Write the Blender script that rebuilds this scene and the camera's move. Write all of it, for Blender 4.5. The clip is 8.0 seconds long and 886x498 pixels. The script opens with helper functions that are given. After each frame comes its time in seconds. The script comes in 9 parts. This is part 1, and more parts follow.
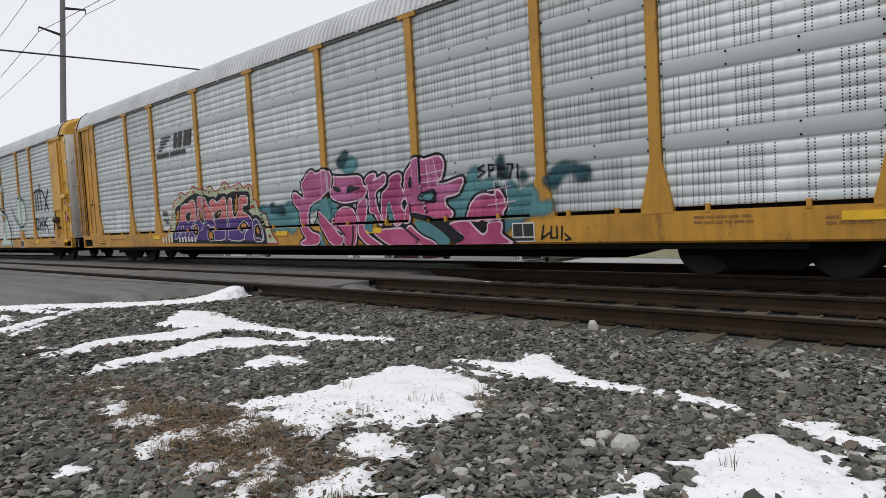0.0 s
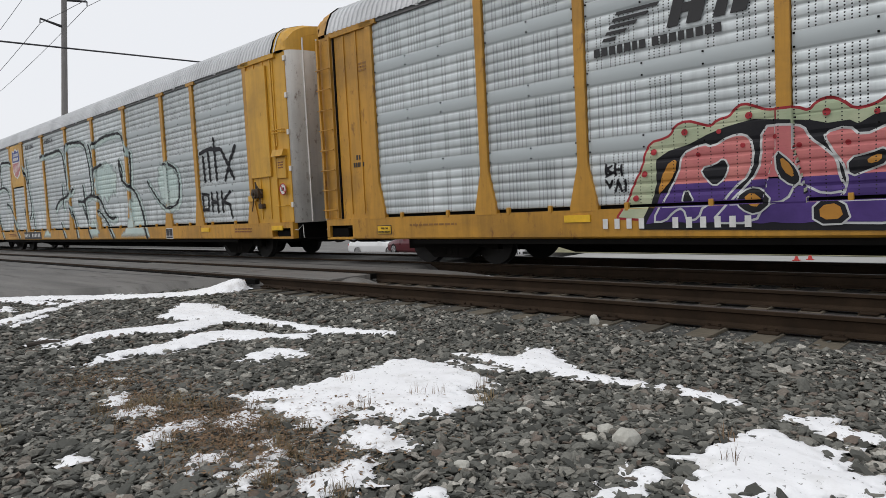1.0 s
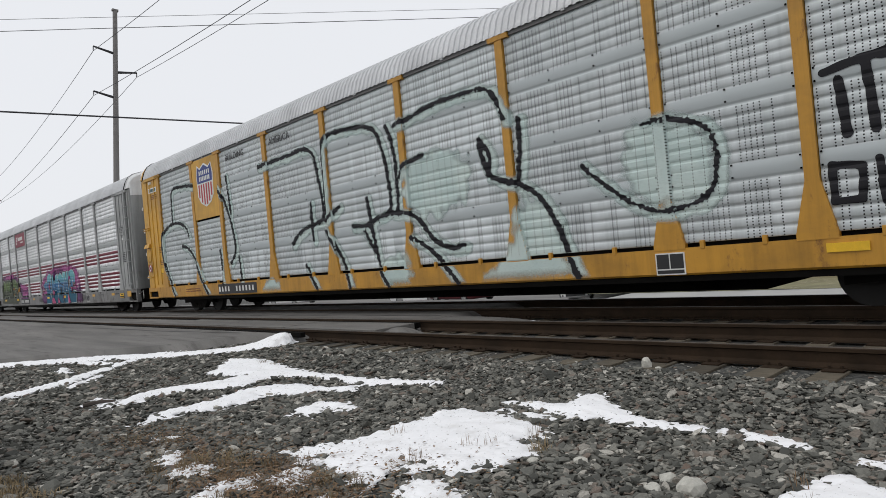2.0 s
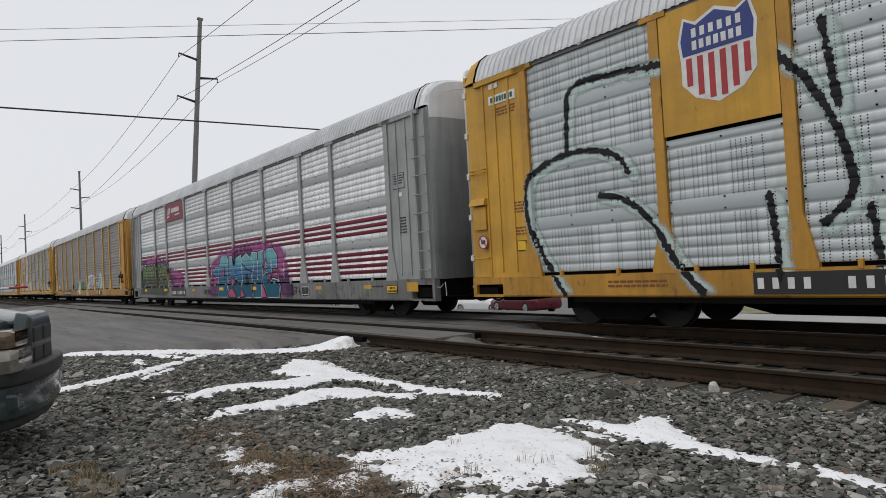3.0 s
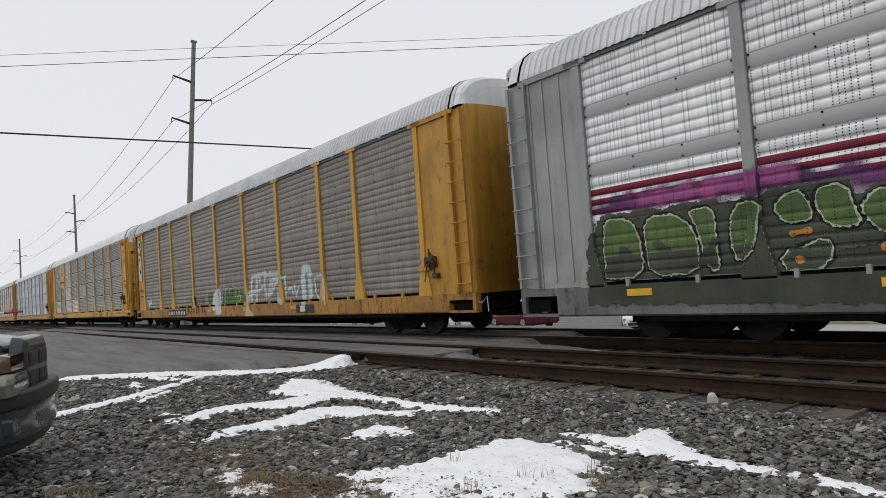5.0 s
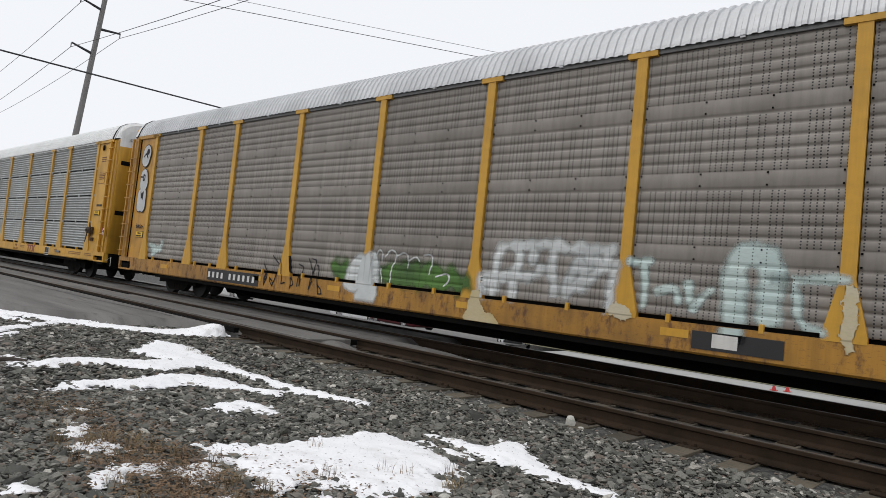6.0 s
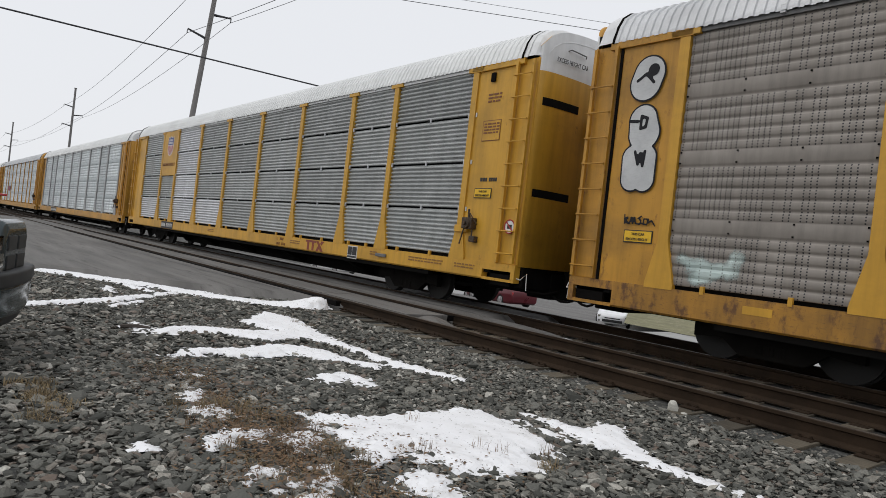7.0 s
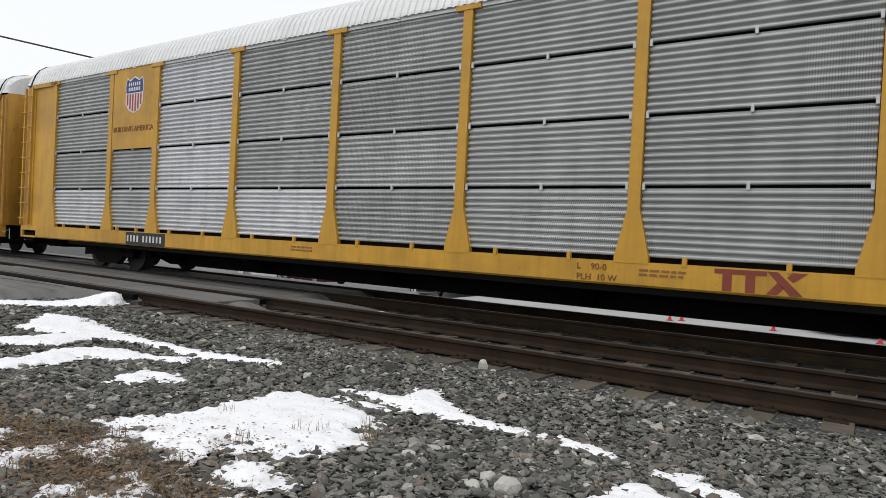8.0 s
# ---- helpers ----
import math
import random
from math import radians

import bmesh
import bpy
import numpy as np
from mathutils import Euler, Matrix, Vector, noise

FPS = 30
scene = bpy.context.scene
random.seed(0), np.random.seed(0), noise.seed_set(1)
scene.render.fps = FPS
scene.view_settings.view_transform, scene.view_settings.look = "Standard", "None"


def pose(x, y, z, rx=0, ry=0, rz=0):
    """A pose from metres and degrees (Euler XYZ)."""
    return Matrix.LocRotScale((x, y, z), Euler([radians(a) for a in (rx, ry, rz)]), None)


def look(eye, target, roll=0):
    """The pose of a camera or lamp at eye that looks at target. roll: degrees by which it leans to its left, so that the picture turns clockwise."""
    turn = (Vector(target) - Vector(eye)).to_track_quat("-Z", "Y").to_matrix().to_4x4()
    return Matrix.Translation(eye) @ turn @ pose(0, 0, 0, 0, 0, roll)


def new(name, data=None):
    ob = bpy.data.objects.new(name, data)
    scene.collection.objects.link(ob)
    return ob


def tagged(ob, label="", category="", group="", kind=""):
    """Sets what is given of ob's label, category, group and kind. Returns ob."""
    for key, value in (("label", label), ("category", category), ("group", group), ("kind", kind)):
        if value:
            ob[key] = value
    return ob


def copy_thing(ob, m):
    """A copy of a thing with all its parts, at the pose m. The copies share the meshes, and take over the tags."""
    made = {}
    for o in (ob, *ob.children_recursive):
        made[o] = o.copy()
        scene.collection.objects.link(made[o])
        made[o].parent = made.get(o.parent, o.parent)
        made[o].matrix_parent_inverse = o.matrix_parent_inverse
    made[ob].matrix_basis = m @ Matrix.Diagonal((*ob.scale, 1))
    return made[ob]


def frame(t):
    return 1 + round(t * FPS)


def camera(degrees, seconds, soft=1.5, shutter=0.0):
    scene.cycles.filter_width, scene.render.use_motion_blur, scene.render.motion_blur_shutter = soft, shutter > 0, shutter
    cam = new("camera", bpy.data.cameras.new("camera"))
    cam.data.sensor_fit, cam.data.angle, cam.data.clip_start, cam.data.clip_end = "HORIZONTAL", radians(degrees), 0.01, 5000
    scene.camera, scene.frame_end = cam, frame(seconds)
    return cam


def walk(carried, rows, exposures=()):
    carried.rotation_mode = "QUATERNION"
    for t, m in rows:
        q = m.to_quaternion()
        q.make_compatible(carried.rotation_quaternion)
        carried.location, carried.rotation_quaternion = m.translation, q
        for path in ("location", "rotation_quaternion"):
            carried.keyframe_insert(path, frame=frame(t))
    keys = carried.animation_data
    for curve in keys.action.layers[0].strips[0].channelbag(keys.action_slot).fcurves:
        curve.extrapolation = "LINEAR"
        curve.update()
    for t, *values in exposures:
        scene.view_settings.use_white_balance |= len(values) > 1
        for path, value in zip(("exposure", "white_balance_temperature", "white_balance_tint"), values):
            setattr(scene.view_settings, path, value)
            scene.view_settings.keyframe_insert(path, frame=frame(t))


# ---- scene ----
cam = camera(67.9, 8.0, soft=0.35)
PATH = [
    (0, pose(0.032, 0.021, 1.137, 86.74, 3.18, 42.95)),
    (0.5, pose(0.034, 0.016, 1.134, 86.33, 3.58, 42.76)),
    (1, pose(0.021, 0.017, 1.127, 86.28, 2.84, 43.04)),
    (1.5, pose(0.017, 0.018, 1.139, 86.67, 3.15, 43.06)),
    (1.7, pose(-0.005, 0.005, 1.140, 88.50, 4.78, 43.78)),
    (2.8, pose(-0.018, 0.006, 1.157, 91.91, 2.65, 51.33)),
    (3, pose(-0.012, 0.004, 1.168, 91.67, 3.01, 51.94)),
    (3.5, pose(-0.006, 0.007, 1.169, 92.02, 2.80, 52.36)),
    (4, pose(-0.000, 0.008, 1.167, 92.66, 3.09, 52.26)),
    (4.5, pose(0.004, 0.000, 1.163, 92.78, 3.51, 52.04)),
    (4.7, pose(0.001, -0.001, 1.163, 92.73, 4.02, 52.12)),
    (5.8, pose(0.019, -0.017, 1.143, 94.23, -1.09, 45.28)),
    (6, pose(-0.009, -0.058, 1.137, 93.01, -5.92, 41.91)),
    (6.5, pose(-0.005, 0.005, 1.145, 92.04, -6.15, 43.88)),
    (7, pose(-0.046, -0.021, 1.152, 90.01, -6.55, 50.37)),
    (7.2, pose(0.004, -0.001, 1.156, 89.81, -2.45, 50.30)),
    (7.5, pose(-0.004, -0.006, 1.138, 88.82, -3.81, 44.43)),
    (7.6, pose(-0.006, -0.001, 1.153, 88.76, -5.42, 42.28)),
    (8, pose(-0.021, -0.003, 1.153, 89.29, -2.93, 34.14)),
]
walk(cam, PATH, exposures=[(0, 0.1), (1.7, 0.1), (2.8, -0.06), (4.7, -0.06), (5.8, 0.2), (6.5, 0.2), (7.0, 0.05), (7.5, 0.0), (8, 0.3)])

# ---------------------------------------------------------------- light: a bright overcast winter sky
world = bpy.data.worlds.new("overcast_sky")
scene.world = world
world.use_nodes = True
wn = world.node_tree.nodes
wl = world.node_tree.links
sky = wn.new("ShaderNodeTexSky")
sky.sky_type = "NISHITA"
sky.sun_disc = False
sky.sun_elevation = radians(35)
sky.sun_rotation = radians(200)
sky.dust_density = 4.0
sky_level = wn.new("ShaderNodeMix")
sky_level.data_type = "RGBA"
sky_level.inputs[0].default_value = 0.93
sky_cut = wn.new("ShaderNodeVectorMath")
sky_cut.operation = "SCALE"
sky_cut.inputs[3].default_value = 0.1
wl.new(sky.outputs[0], sky_cut.inputs[0])
wl.new(sky_cut.outputs[0], sky_level.inputs[6])
sky_level.inputs[7].default_value = (0.825, 0.84, 0.875, 1)
background = wn["Background"]
wl.new(sky_level.outputs[2], background.inputs[0])
background.inputs[1].default_value = 1.0

sun = new("sun", bpy.data.lights.new("sun", "SUN"))
sun.data.energy = 0.6
sun.data.angle = radians(40)
sun.data.color = (1.0, 0.97, 0.93)
sun.matrix_basis = look((0, 0, 60), (11.7, 32, 0))


# ---------------------------------------------------------------- materials
def link(nt, a, b):
    nt.links.new(a, b)


def put(nt, socket, value):
    if isinstance(value, (int, float)):
        socket.default_value = value
    elif isinstance(value, tuple):
        socket.default_value = value if len(value) == len(socket.default_value) else (*value, 1)
    else:
        nt.links.new(value, socket)


def calc(nt, op, a, b=0.0, c=0.0):
    n = nt.nodes.new("ShaderNodeMath")
    n.operation = op
    put(nt, n.inputs[0], a)
    put(nt, n.inputs[1], b)
    put(nt, n.inputs[2], c)
    return n.outputs[0]


def blend(nt, factor, a, b, how="MIX"):
    n = nt.nodes.new("ShaderNodeMix")
    n.data_type, n.blend_type = "RGBA", how
    put(nt, n.inputs[0], factor)
    put(nt, n.inputs[6], a)
    put(nt, n.inputs[7], b)
    return n.outputs[2]


def ramp(nt, value, lo, hi):
    n = nt.nodes.new("ShaderNodeMapRange")
    put(nt, n.inputs[0], value)
    n.inputs[1].default_value, n.inputs[2].default_value = lo, hi
    return n.outputs[0]


def grain(nt, scale, stretch=(1, 1, 1), detail=5.0, rough=0.6):
    tc = nt.nodes.new("ShaderNodeTexCoord")
    mp = nt.nodes.new("ShaderNodeMapping")
    mp.inputs["Scale"].default_value = stretch
    link(nt, tc.outputs["Object"], mp.inputs[0])
    n = nt.nodes.new("ShaderNodeTexNoise")
    n.inputs["Scale"].default_value = scale
    n.inputs["Detail"].default_value = detail
    n.inputs["Roughness"].default_value = rough
    link(nt, mp.outputs[0], n.inputs["Vector"])
    return n.outputs[0]


def axes(nt):
    tc = nt.nodes.new("ShaderNodeTexCoord")
    sp = nt.nodes.new("ShaderNodeSeparateXYZ")
    link(nt, tc.outputs["Object"], sp.inputs[0])
    return sp.outputs[0], sp.outputs[1], sp.outputs[2]


def relief(nt, bsdf, height, strength, distance=0.01):
    b = nt.nodes.new("ShaderNodeBump")
    b.inputs["Strength"].default_value = strength
    b.inputs["Distance"].default_value = distance
    link(nt, height, b.inputs["Height"])
    link(nt, b.outputs[0], bsdf.inputs["Normal"])


def plain(name):
    m = bpy.data.materials.new(name)
    m.use_nodes = True
    return m, m.node_tree, m.node_tree.nodes["Principled BSDF"]


def surface(name, color, rough=0.7, metal=0.0, var=0.3, scale=1.5, fine=45.0, bump=0.15, spread=0.0, spots=None, spot_level=0.62, stretch=(1, 1, 1), gloss=0.5):
    """A worn surface: broad stains, fine grain, an optional second colour in spots, optional change from piece to piece."""
    m, nt, b = plain(name)
    broad = grain(nt, scale, stretch)
    small = grain(nt, fine)
    lo = tuple(c * (1 - var) for c in color)
    hi = tuple(min(1.0, c * (1 + var * 0.6)) for c in color)
    col = blend(nt, ramp(nt, broad, 0.3, 0.7), lo, hi)
    col = blend(nt, calc(nt, "MULTIPLY", ramp(nt, small, 0.35, 0.65), 0.35), col, lo)
    if spots:
        mask = ramp(nt, grain(nt, scale * 2.7, stretch, 8.0, 0.7), spot_level, spot_level + 0.1)
        col = blend(nt, mask, col, spots)
    if spread:
        info = nt.nodes.new("ShaderNodeObjectInfo")
        g = calc(nt, "MULTIPLY_ADD", info.outputs["Random"], 2 * spread, 1 - spread)
        v = nt.nodes.new("ShaderNodeVectorMath")
        v.operation = "SCALE"
        link(nt, col, v.inputs[0])
        link(nt, g, v.inputs[3])
        col = v.outputs[0]
    link(nt, col, b.inputs["Base Color"])
    link(nt, calc(nt, "MULTIPLY_ADD", broad, 0.25, rough - 0.12), b.inputs["Roughness"])
    b.inputs["Metallic"].default_value = metal
    b.inputs["Specular IOR Level"].default_value = gloss
    if bump:
        relief(nt, b, small, bump, 0.004)
    return m


def painted(name, color, rust=(0.16, 0.07, 0.03), level=0.6, rough=0.5, grime=1.0):
    """Rolling-stock paint: vertical dirt streaks, rust blooms, faded patches."""
    m, nt, b = plain(name)
    streak = grain(nt, 2.2, (3.0, 3.0, 0.25), 6.0)
    broad = grain(nt, 0.9)
    fade = blend(nt, ramp(nt, broad, 0.3, 0.7), tuple(c * 0.8 for c in color), color)
    col = blend(nt, calc(nt, "MULTIPLY", ramp(nt, streak, 0.42, 0.72), 0.65 * grime), fade, tuple(c * 0.42 for c in color))
    soot_and_shade = ramp(nt, grain(nt, 0.55, (1.0, 1.0, 1.6), 7.0, 0.65), 0.47, 0.70)
    col = blend(nt, calc(nt, "MULTIPLY", soot_and_shade, 0.7 * grime), col, tuple(c * 0.3 + 0.012 for c in color))
    bloom = ramp(nt, grain(nt, 3.5, (1.4, 1.4, 0.7), 9.0, 0.72), level - 0.03, level + 0.08)
    col = blend(nt, calc(nt, "MULTIPLY", bloom, 0.85), col, rust)
    scratch = ramp(nt, grain(nt, 16.0, (0.5, 0.5, 3.0), 8.0, 0.75), level + 0.02, level + 0.07)
    col = blend(nt, calc(nt, "MULTIPLY", scratch, 0.6), col, rust)
    link(nt, col, b.inputs["Base Color"])
    link(nt, calc(nt, "MULTIPLY_ADD", bloom, 0.3, rough), b.inputs["Roughness"])
    relief(nt, b, grain(nt, 30.0), 0.12, 0.004)
    return m


def perforated(name, light, dark, pitch_x, pitch_z, hole, gaps=0.0, spread=0.18, metal=0.35, stripes=None, stripe_color=None, band=None):
    """Galvanised side screens: rows of punched holes, water stains, and painted stripes at given heights."""
    m, nt, b = plain(name)
    x, y, z = axes(nt)
    broad = grain(nt, 1.1)
    streak = grain(nt, 2.5, (4.0, 4.0, 0.3), 5.0)
    col = blend(nt, ramp(nt, broad, 0.3, 0.7), dark, light)
    col = blend(nt, calc(nt, "MULTIPLY", ramp(nt, streak, 0.45, 0.8), 0.5), col, tuple(c * 0.7 for c in dark))
    info = nt.nodes.new("ShaderNodeObjectInfo")
    g = calc(nt, "MULTIPLY_ADD", info.outputs["Random"], 2 * spread, 1 - spread)
    v = nt.nodes.new("ShaderNodeVectorMath")
    v.operation = "SCALE"
    link(nt, col, v.inputs[0])
    link(nt, g, v.inputs[3])
    col = v.outputs[0]
    if band:  # the smooth joint bands are painted, not galvanised
        joint = calc(nt, "GREATER_THAN", calc(nt, "FRACT", calc(nt, "DIVIDE", z, 1.01)), 0.775)
        col = blend(nt, joint, col, band)
    if stripes:
        for z0, z1 in stripes:
            inside = calc(nt, "MULTIPLY", calc(nt, "GREATER_THAN", z, z0), calc(nt, "LESS_THAN", z, z1))
            col = blend(nt, inside, col, stripe_color)
    cx = calc(nt, "DIVIDE", x, pitch_x)
    cz = calc(nt, "DIVIDE", z, pitch_z)
    dx = calc(nt, "MULTIPLY", calc(nt, "SUBTRACT", calc(nt, "FRACT", cx), 0.5), pitch_x)
    dz = calc(nt, "MULTIPLY", calc(nt, "SUBTRACT", calc(nt, "FRACT", cz), 0.5), pitch_z)
    d = calc(nt, "SQRT", calc(nt, "ADD", calc(nt, "MULTIPLY", dx, dx), calc(nt, "MULTIPLY", dz, dz)))
    holes = calc(nt, "LESS_THAN", d, hole)
    if gaps:
        wn_ = nt.nodes.new("ShaderNodeTexWhiteNoise")
        wn_.noise_dimensions = "1D"
        link(nt, calc(nt, "FLOOR", cx), wn_.inputs["W"])
        holes = calc(nt, "MULTIPLY", holes, calc(nt, "GREATER_THAN", wn_.outputs[0], gaps))
    if gaps:  # the smooth joint bands carry no holes
        fz = calc(nt, "FRACT", calc(nt, "DIVIDE", z, 1.01))
        holes = calc(nt, "MULTIPLY", holes, calc(nt, "LESS_THAN", fz, 0.775))
    col = blend(nt, holes, col, (0.02, 0.02, 0.022))
    link(nt, col, b.inputs["Base Color"])
    b.inputs["Metallic"].default_value = metal
    link(nt, calc(nt, "MULTIPLY_ADD", broad, 0.3, 0.36), b.inputs["Roughness"])
    return m


YELLOW = painted("yellow_paint", (0.58, 0.29, 0.03), level=0.61, grime=0.85)
YELLOW_NEW = painted("bright_yellow_paint", (0.67, 0.36, 0.034), level=0.66, grime=0.6)
YELLOW_OLD = painted("rusty_yellow_paint", (0.47, 0.23, 0.03), (0.10, 0.05, 0.03), level=0.55)
GREY_PAINT = painted("grey_paint", (0.37, 0.38, 0.375), (0.12, 0.08, 0.06), level=0.66, grime=0.6)
GREY_SILL = painted("grimy_grey_sill", (0.20, 0.20, 0.195), (0.06, 0.045, 0.04), level=0.57)
WHITE_DOOR = painted("white_door_paint", (0.80, 0.78, 0.74), (0.15, 0.08, 0.045), level=0.60, grime=0.45)
WHITE_PAINT = painted("white_paint", (0.80, 0.81, 0.81), (0.35, 0.3, 0.25), level=0.68, grime=0.3)
SCREEN = perforated("galvanised_screen", (0.66, 0.70, 0.71), (0.44, 0.48, 0.49), 0.075, 0.0405, 0.0106, 0.4, 0.15, 0.25, band=(0.43, 0.47, 0.48))
SCREEN_BROWN = perforated("grimy_screen", (0.275, 0.25, 0.222), (0.165, 0.147, 0.128), 0.075, 0.0405, 0.0112, 0.25, 0.1, 0.1)
SCREEN_STRIPED = perforated("striped_screen", (0.88, 0.89, 0.895), (0.56, 0.58, 0.59), 0.075, 0.0405, 0.0098, 0.4, 0.1, 0.35,
                            ((0.12, 0.22), (0.28, 0.38), (0.44, 0.54), (0.60, 0.70), (1.14, 1.24), (1.30, 1.40), (1.46, 1.57)), (0.19, 0.012, 0.032), (0.36, 0.375, 0.375))
SCREEN_FINE = perforated("fine_perforated_screen", (0.50, 0.515, 0.51), (0.37, 0.385, 0.38), 0.03, 0.023, 0.005, 0, 0.12, 0.3)
SCREEN_NEW = perforated("new_perforated_screen", (0.74, 0.75, 0.77), (0.60, 0.61, 0.63), 0.03, 0.023, 0.004, 0, 0.06, 0.4)
ROOF_METAL = surface("galvanised_roof", (0.60, 0.61, 0.62), 0.5, 0.3, 0.25, 0.8, 30, 0.1)
ROOF_WHITE = surface("white_roof", (0.80, 0.81, 0.80), 0.5, 0.1, 0.12, 0.8, 30, 0.1)
# Blacker than real steel: shade under the train is put into these two colours.
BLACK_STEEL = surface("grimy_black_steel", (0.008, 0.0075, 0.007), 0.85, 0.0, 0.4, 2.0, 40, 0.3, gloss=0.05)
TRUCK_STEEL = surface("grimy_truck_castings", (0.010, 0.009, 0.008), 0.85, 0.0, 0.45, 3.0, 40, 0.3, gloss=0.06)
BRAKE_GREASE = surface("greasy_brake_iron", (0.055, 0.036, 0.022), 0.6, 0.1, 0.5, 9.0, 60, 0.3, 0, (0.20, 0.10, 0.03), 0.56)
GAP_SHADE = surface("dark_interior", (0.012, 0.012, 0.012), 0.9, 0, 0.3, 2, 30, 0, gloss=0.15)
# Wheel colour, too, is darkened for the shade under the train.
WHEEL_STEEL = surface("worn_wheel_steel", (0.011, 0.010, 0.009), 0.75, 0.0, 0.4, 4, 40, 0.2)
RAIL_RUST = surface("rusty_rail_web", (0.037, 0.024, 0.015), 0.8, 0.1, 0.45, 3.0, 50, 0.35, gloss=0.15)
RAIL_TOP = surface("rolled_rail_head", (0.12, 0.105, 0.095), 0.45, 0.6, 0.3, 4.0, 60, 0.1)
TIE_WOOD = surface("weathered_tie_wood", (0.100, 0.084, 0.060), 0.9, 0, 0.5, 4.0, 60, 0.6, 0.35, (0.13, 0.10, 0.07), 0.6, (1, 8, 8))
ASPHALT = surface("worn_asphalt", (0.165, 0.159, 0.150), 0.85, 0, 0.45, 0.8, 120, 0.6, 0, (0.085, 0.080, 0.074), 0.54, (0.22, 2.2, 1))
CONCRETE = surface("pale_concrete", (0.36, 0.36, 0.345), 0.85, 0, 0.2, 0.6, 60, 0.3)
GRASS = surface("dormant_grass", (0.20, 0.19, 0.10), 0.95, 0, 0.35, 1.2, 25, 0.6, 0, (0.30, 0.27, 0.18), 0.55)
GALVANISED_POLE = surface("weathered_pole", (0.22, 0.21, 0.205), 0.8, 0.1, 0.2, 1.0, 30, 0.2)
CABLE = surface("dark_cable", (0.035, 0.035, 0.04), 0.7, 0, 0.1, 2, 20, 0)
RED_BLOCK = surface("red_painted_block", (0.36, 0.09, 0.085), 0.85, 0, 0.2, 1.5, 40, 0.3, 0.06)
BARK = surface("bare_bark", (0.085, 0.07, 0.06), 0.95, 0, 0.35, 4, 40, 0.5)


def stone_surface(name="crushed_stone", soot_and_shade=0.0):
    m, nt, b = plain(name)
    geo = nt.nodes.new("ShaderNodeNewGeometry")
    info = nt.nodes.new("ShaderNodeObjectInfo")
    pick = calc(nt, "FRACT", calc(nt, "ADD", geo.outputs["Random Per Island"], info.outputs["Random"]))
    r = nt.nodes.new("ShaderNodeValToRGB")
    els = r.color_ramp.elements
    els[0].position, els[0].color = 0.0, (0.036, 0.038, 0.033, 1)
    els[1].position, els[1].color = 0.50, (0.150, 0.150, 0.132, 1)
    for at, c in ((0.78, (0.238, 0.230, 0.200, 1)), (0.87, (0.15, 0.105, 0.08, 1)), (0.93, (0.36, 0.34, 0.30, 1)), (1.0, (0.58, 0.56, 0.50, 1))):
        e = els.new(at)
        e.color = c
    link(nt, pick, r.inputs[0])
    small = grain(nt, 60.0)
    col = blend(nt, calc(nt, "MULTIPLY", ramp(nt, small, 0.35, 0.7), 0.6), r.outputs[0], (0.060, 0.058, 0.050))
    # Dark mix that carries the train's shade for stones on the track bed.
    if soot_and_shade:
        col = blend(nt, soot_and_shade, col, (0.012, 0.011, 0.010))
    link(nt, col, b.inputs["Base Color"])
    b.inputs["Roughness"].default_value = 0.85
    relief(nt, b, small, 0.35, 0.004)
    return m


def ground_surface():
    m, nt, b = plain("fine_gravel_bed")
    tc = nt.nodes.new("ShaderNodeTexCoord")
    vo = nt.nodes.new("ShaderNodeTexVoronoi")
    vo.inputs["Scale"].default_value = 24.0
    link(nt, tc.outputs["Object"], vo.inputs["Vector"])
    tone = nt.nodes.new("ShaderNodeSeparateColor")
    link(nt, vo.outputs["Color"], tone.inputs[0])
    col = blend(nt, tone.outputs[0], (0.018, 0.019, 0.018), (0.085, 0.085, 0.078))
    col = blend(nt, ramp(nt, grain(nt, 0.8), 0.5, 0.7), col, (0.055, 0.045, 0.036))
    # bed along the tracks: the train's shade and fouling put into one dark colour
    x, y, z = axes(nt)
    fouled_shade = calc(nt, "MULTIPLY", ramp(nt, y, 6.3, 7.0), ramp(nt, y, 13.0, 12.2))
    col = blend(nt, calc(nt, "MULTIPLY", fouled_shade, 0.8), col, (0.012, 0.011, 0.010))
    link(nt, col, b.inputs["Base Color"])
    b.inputs["Roughness"].default_value = 0.9
    relief(nt, b, vo.outputs["Distance"], 0.8, 0.02)
    return m


def snow_surface():
    m, nt, b = plain("old_snow")
    col = blend(nt, ramp(nt, grain(nt, 4.0, detail=8.0), 0.55, 0.8), (0.88, 0.885, 0.90), (0.66, 0.655, 0.645))
    dirt = ramp(nt, grain(nt, 34.0, detail=3.0), 0.64, 0.68)
    col = blend(nt, calc(nt, "MULTIPLY", dirt, 0.75), col, (0.12, 0.11, 0.095))
    link(nt, col, b.inputs["Base Color"])
    b.inputs["Roughness"].default_value = 0.7
    relief(nt, b, grain(nt, 25.0), 0.35, 0.012)
    return m


STONE = stone_surface()
STONE_FOULED_SHADE = stone_surface("fouled_stone", 0.8)
GRAVEL = ground_surface()
SNOW = snow_surface()


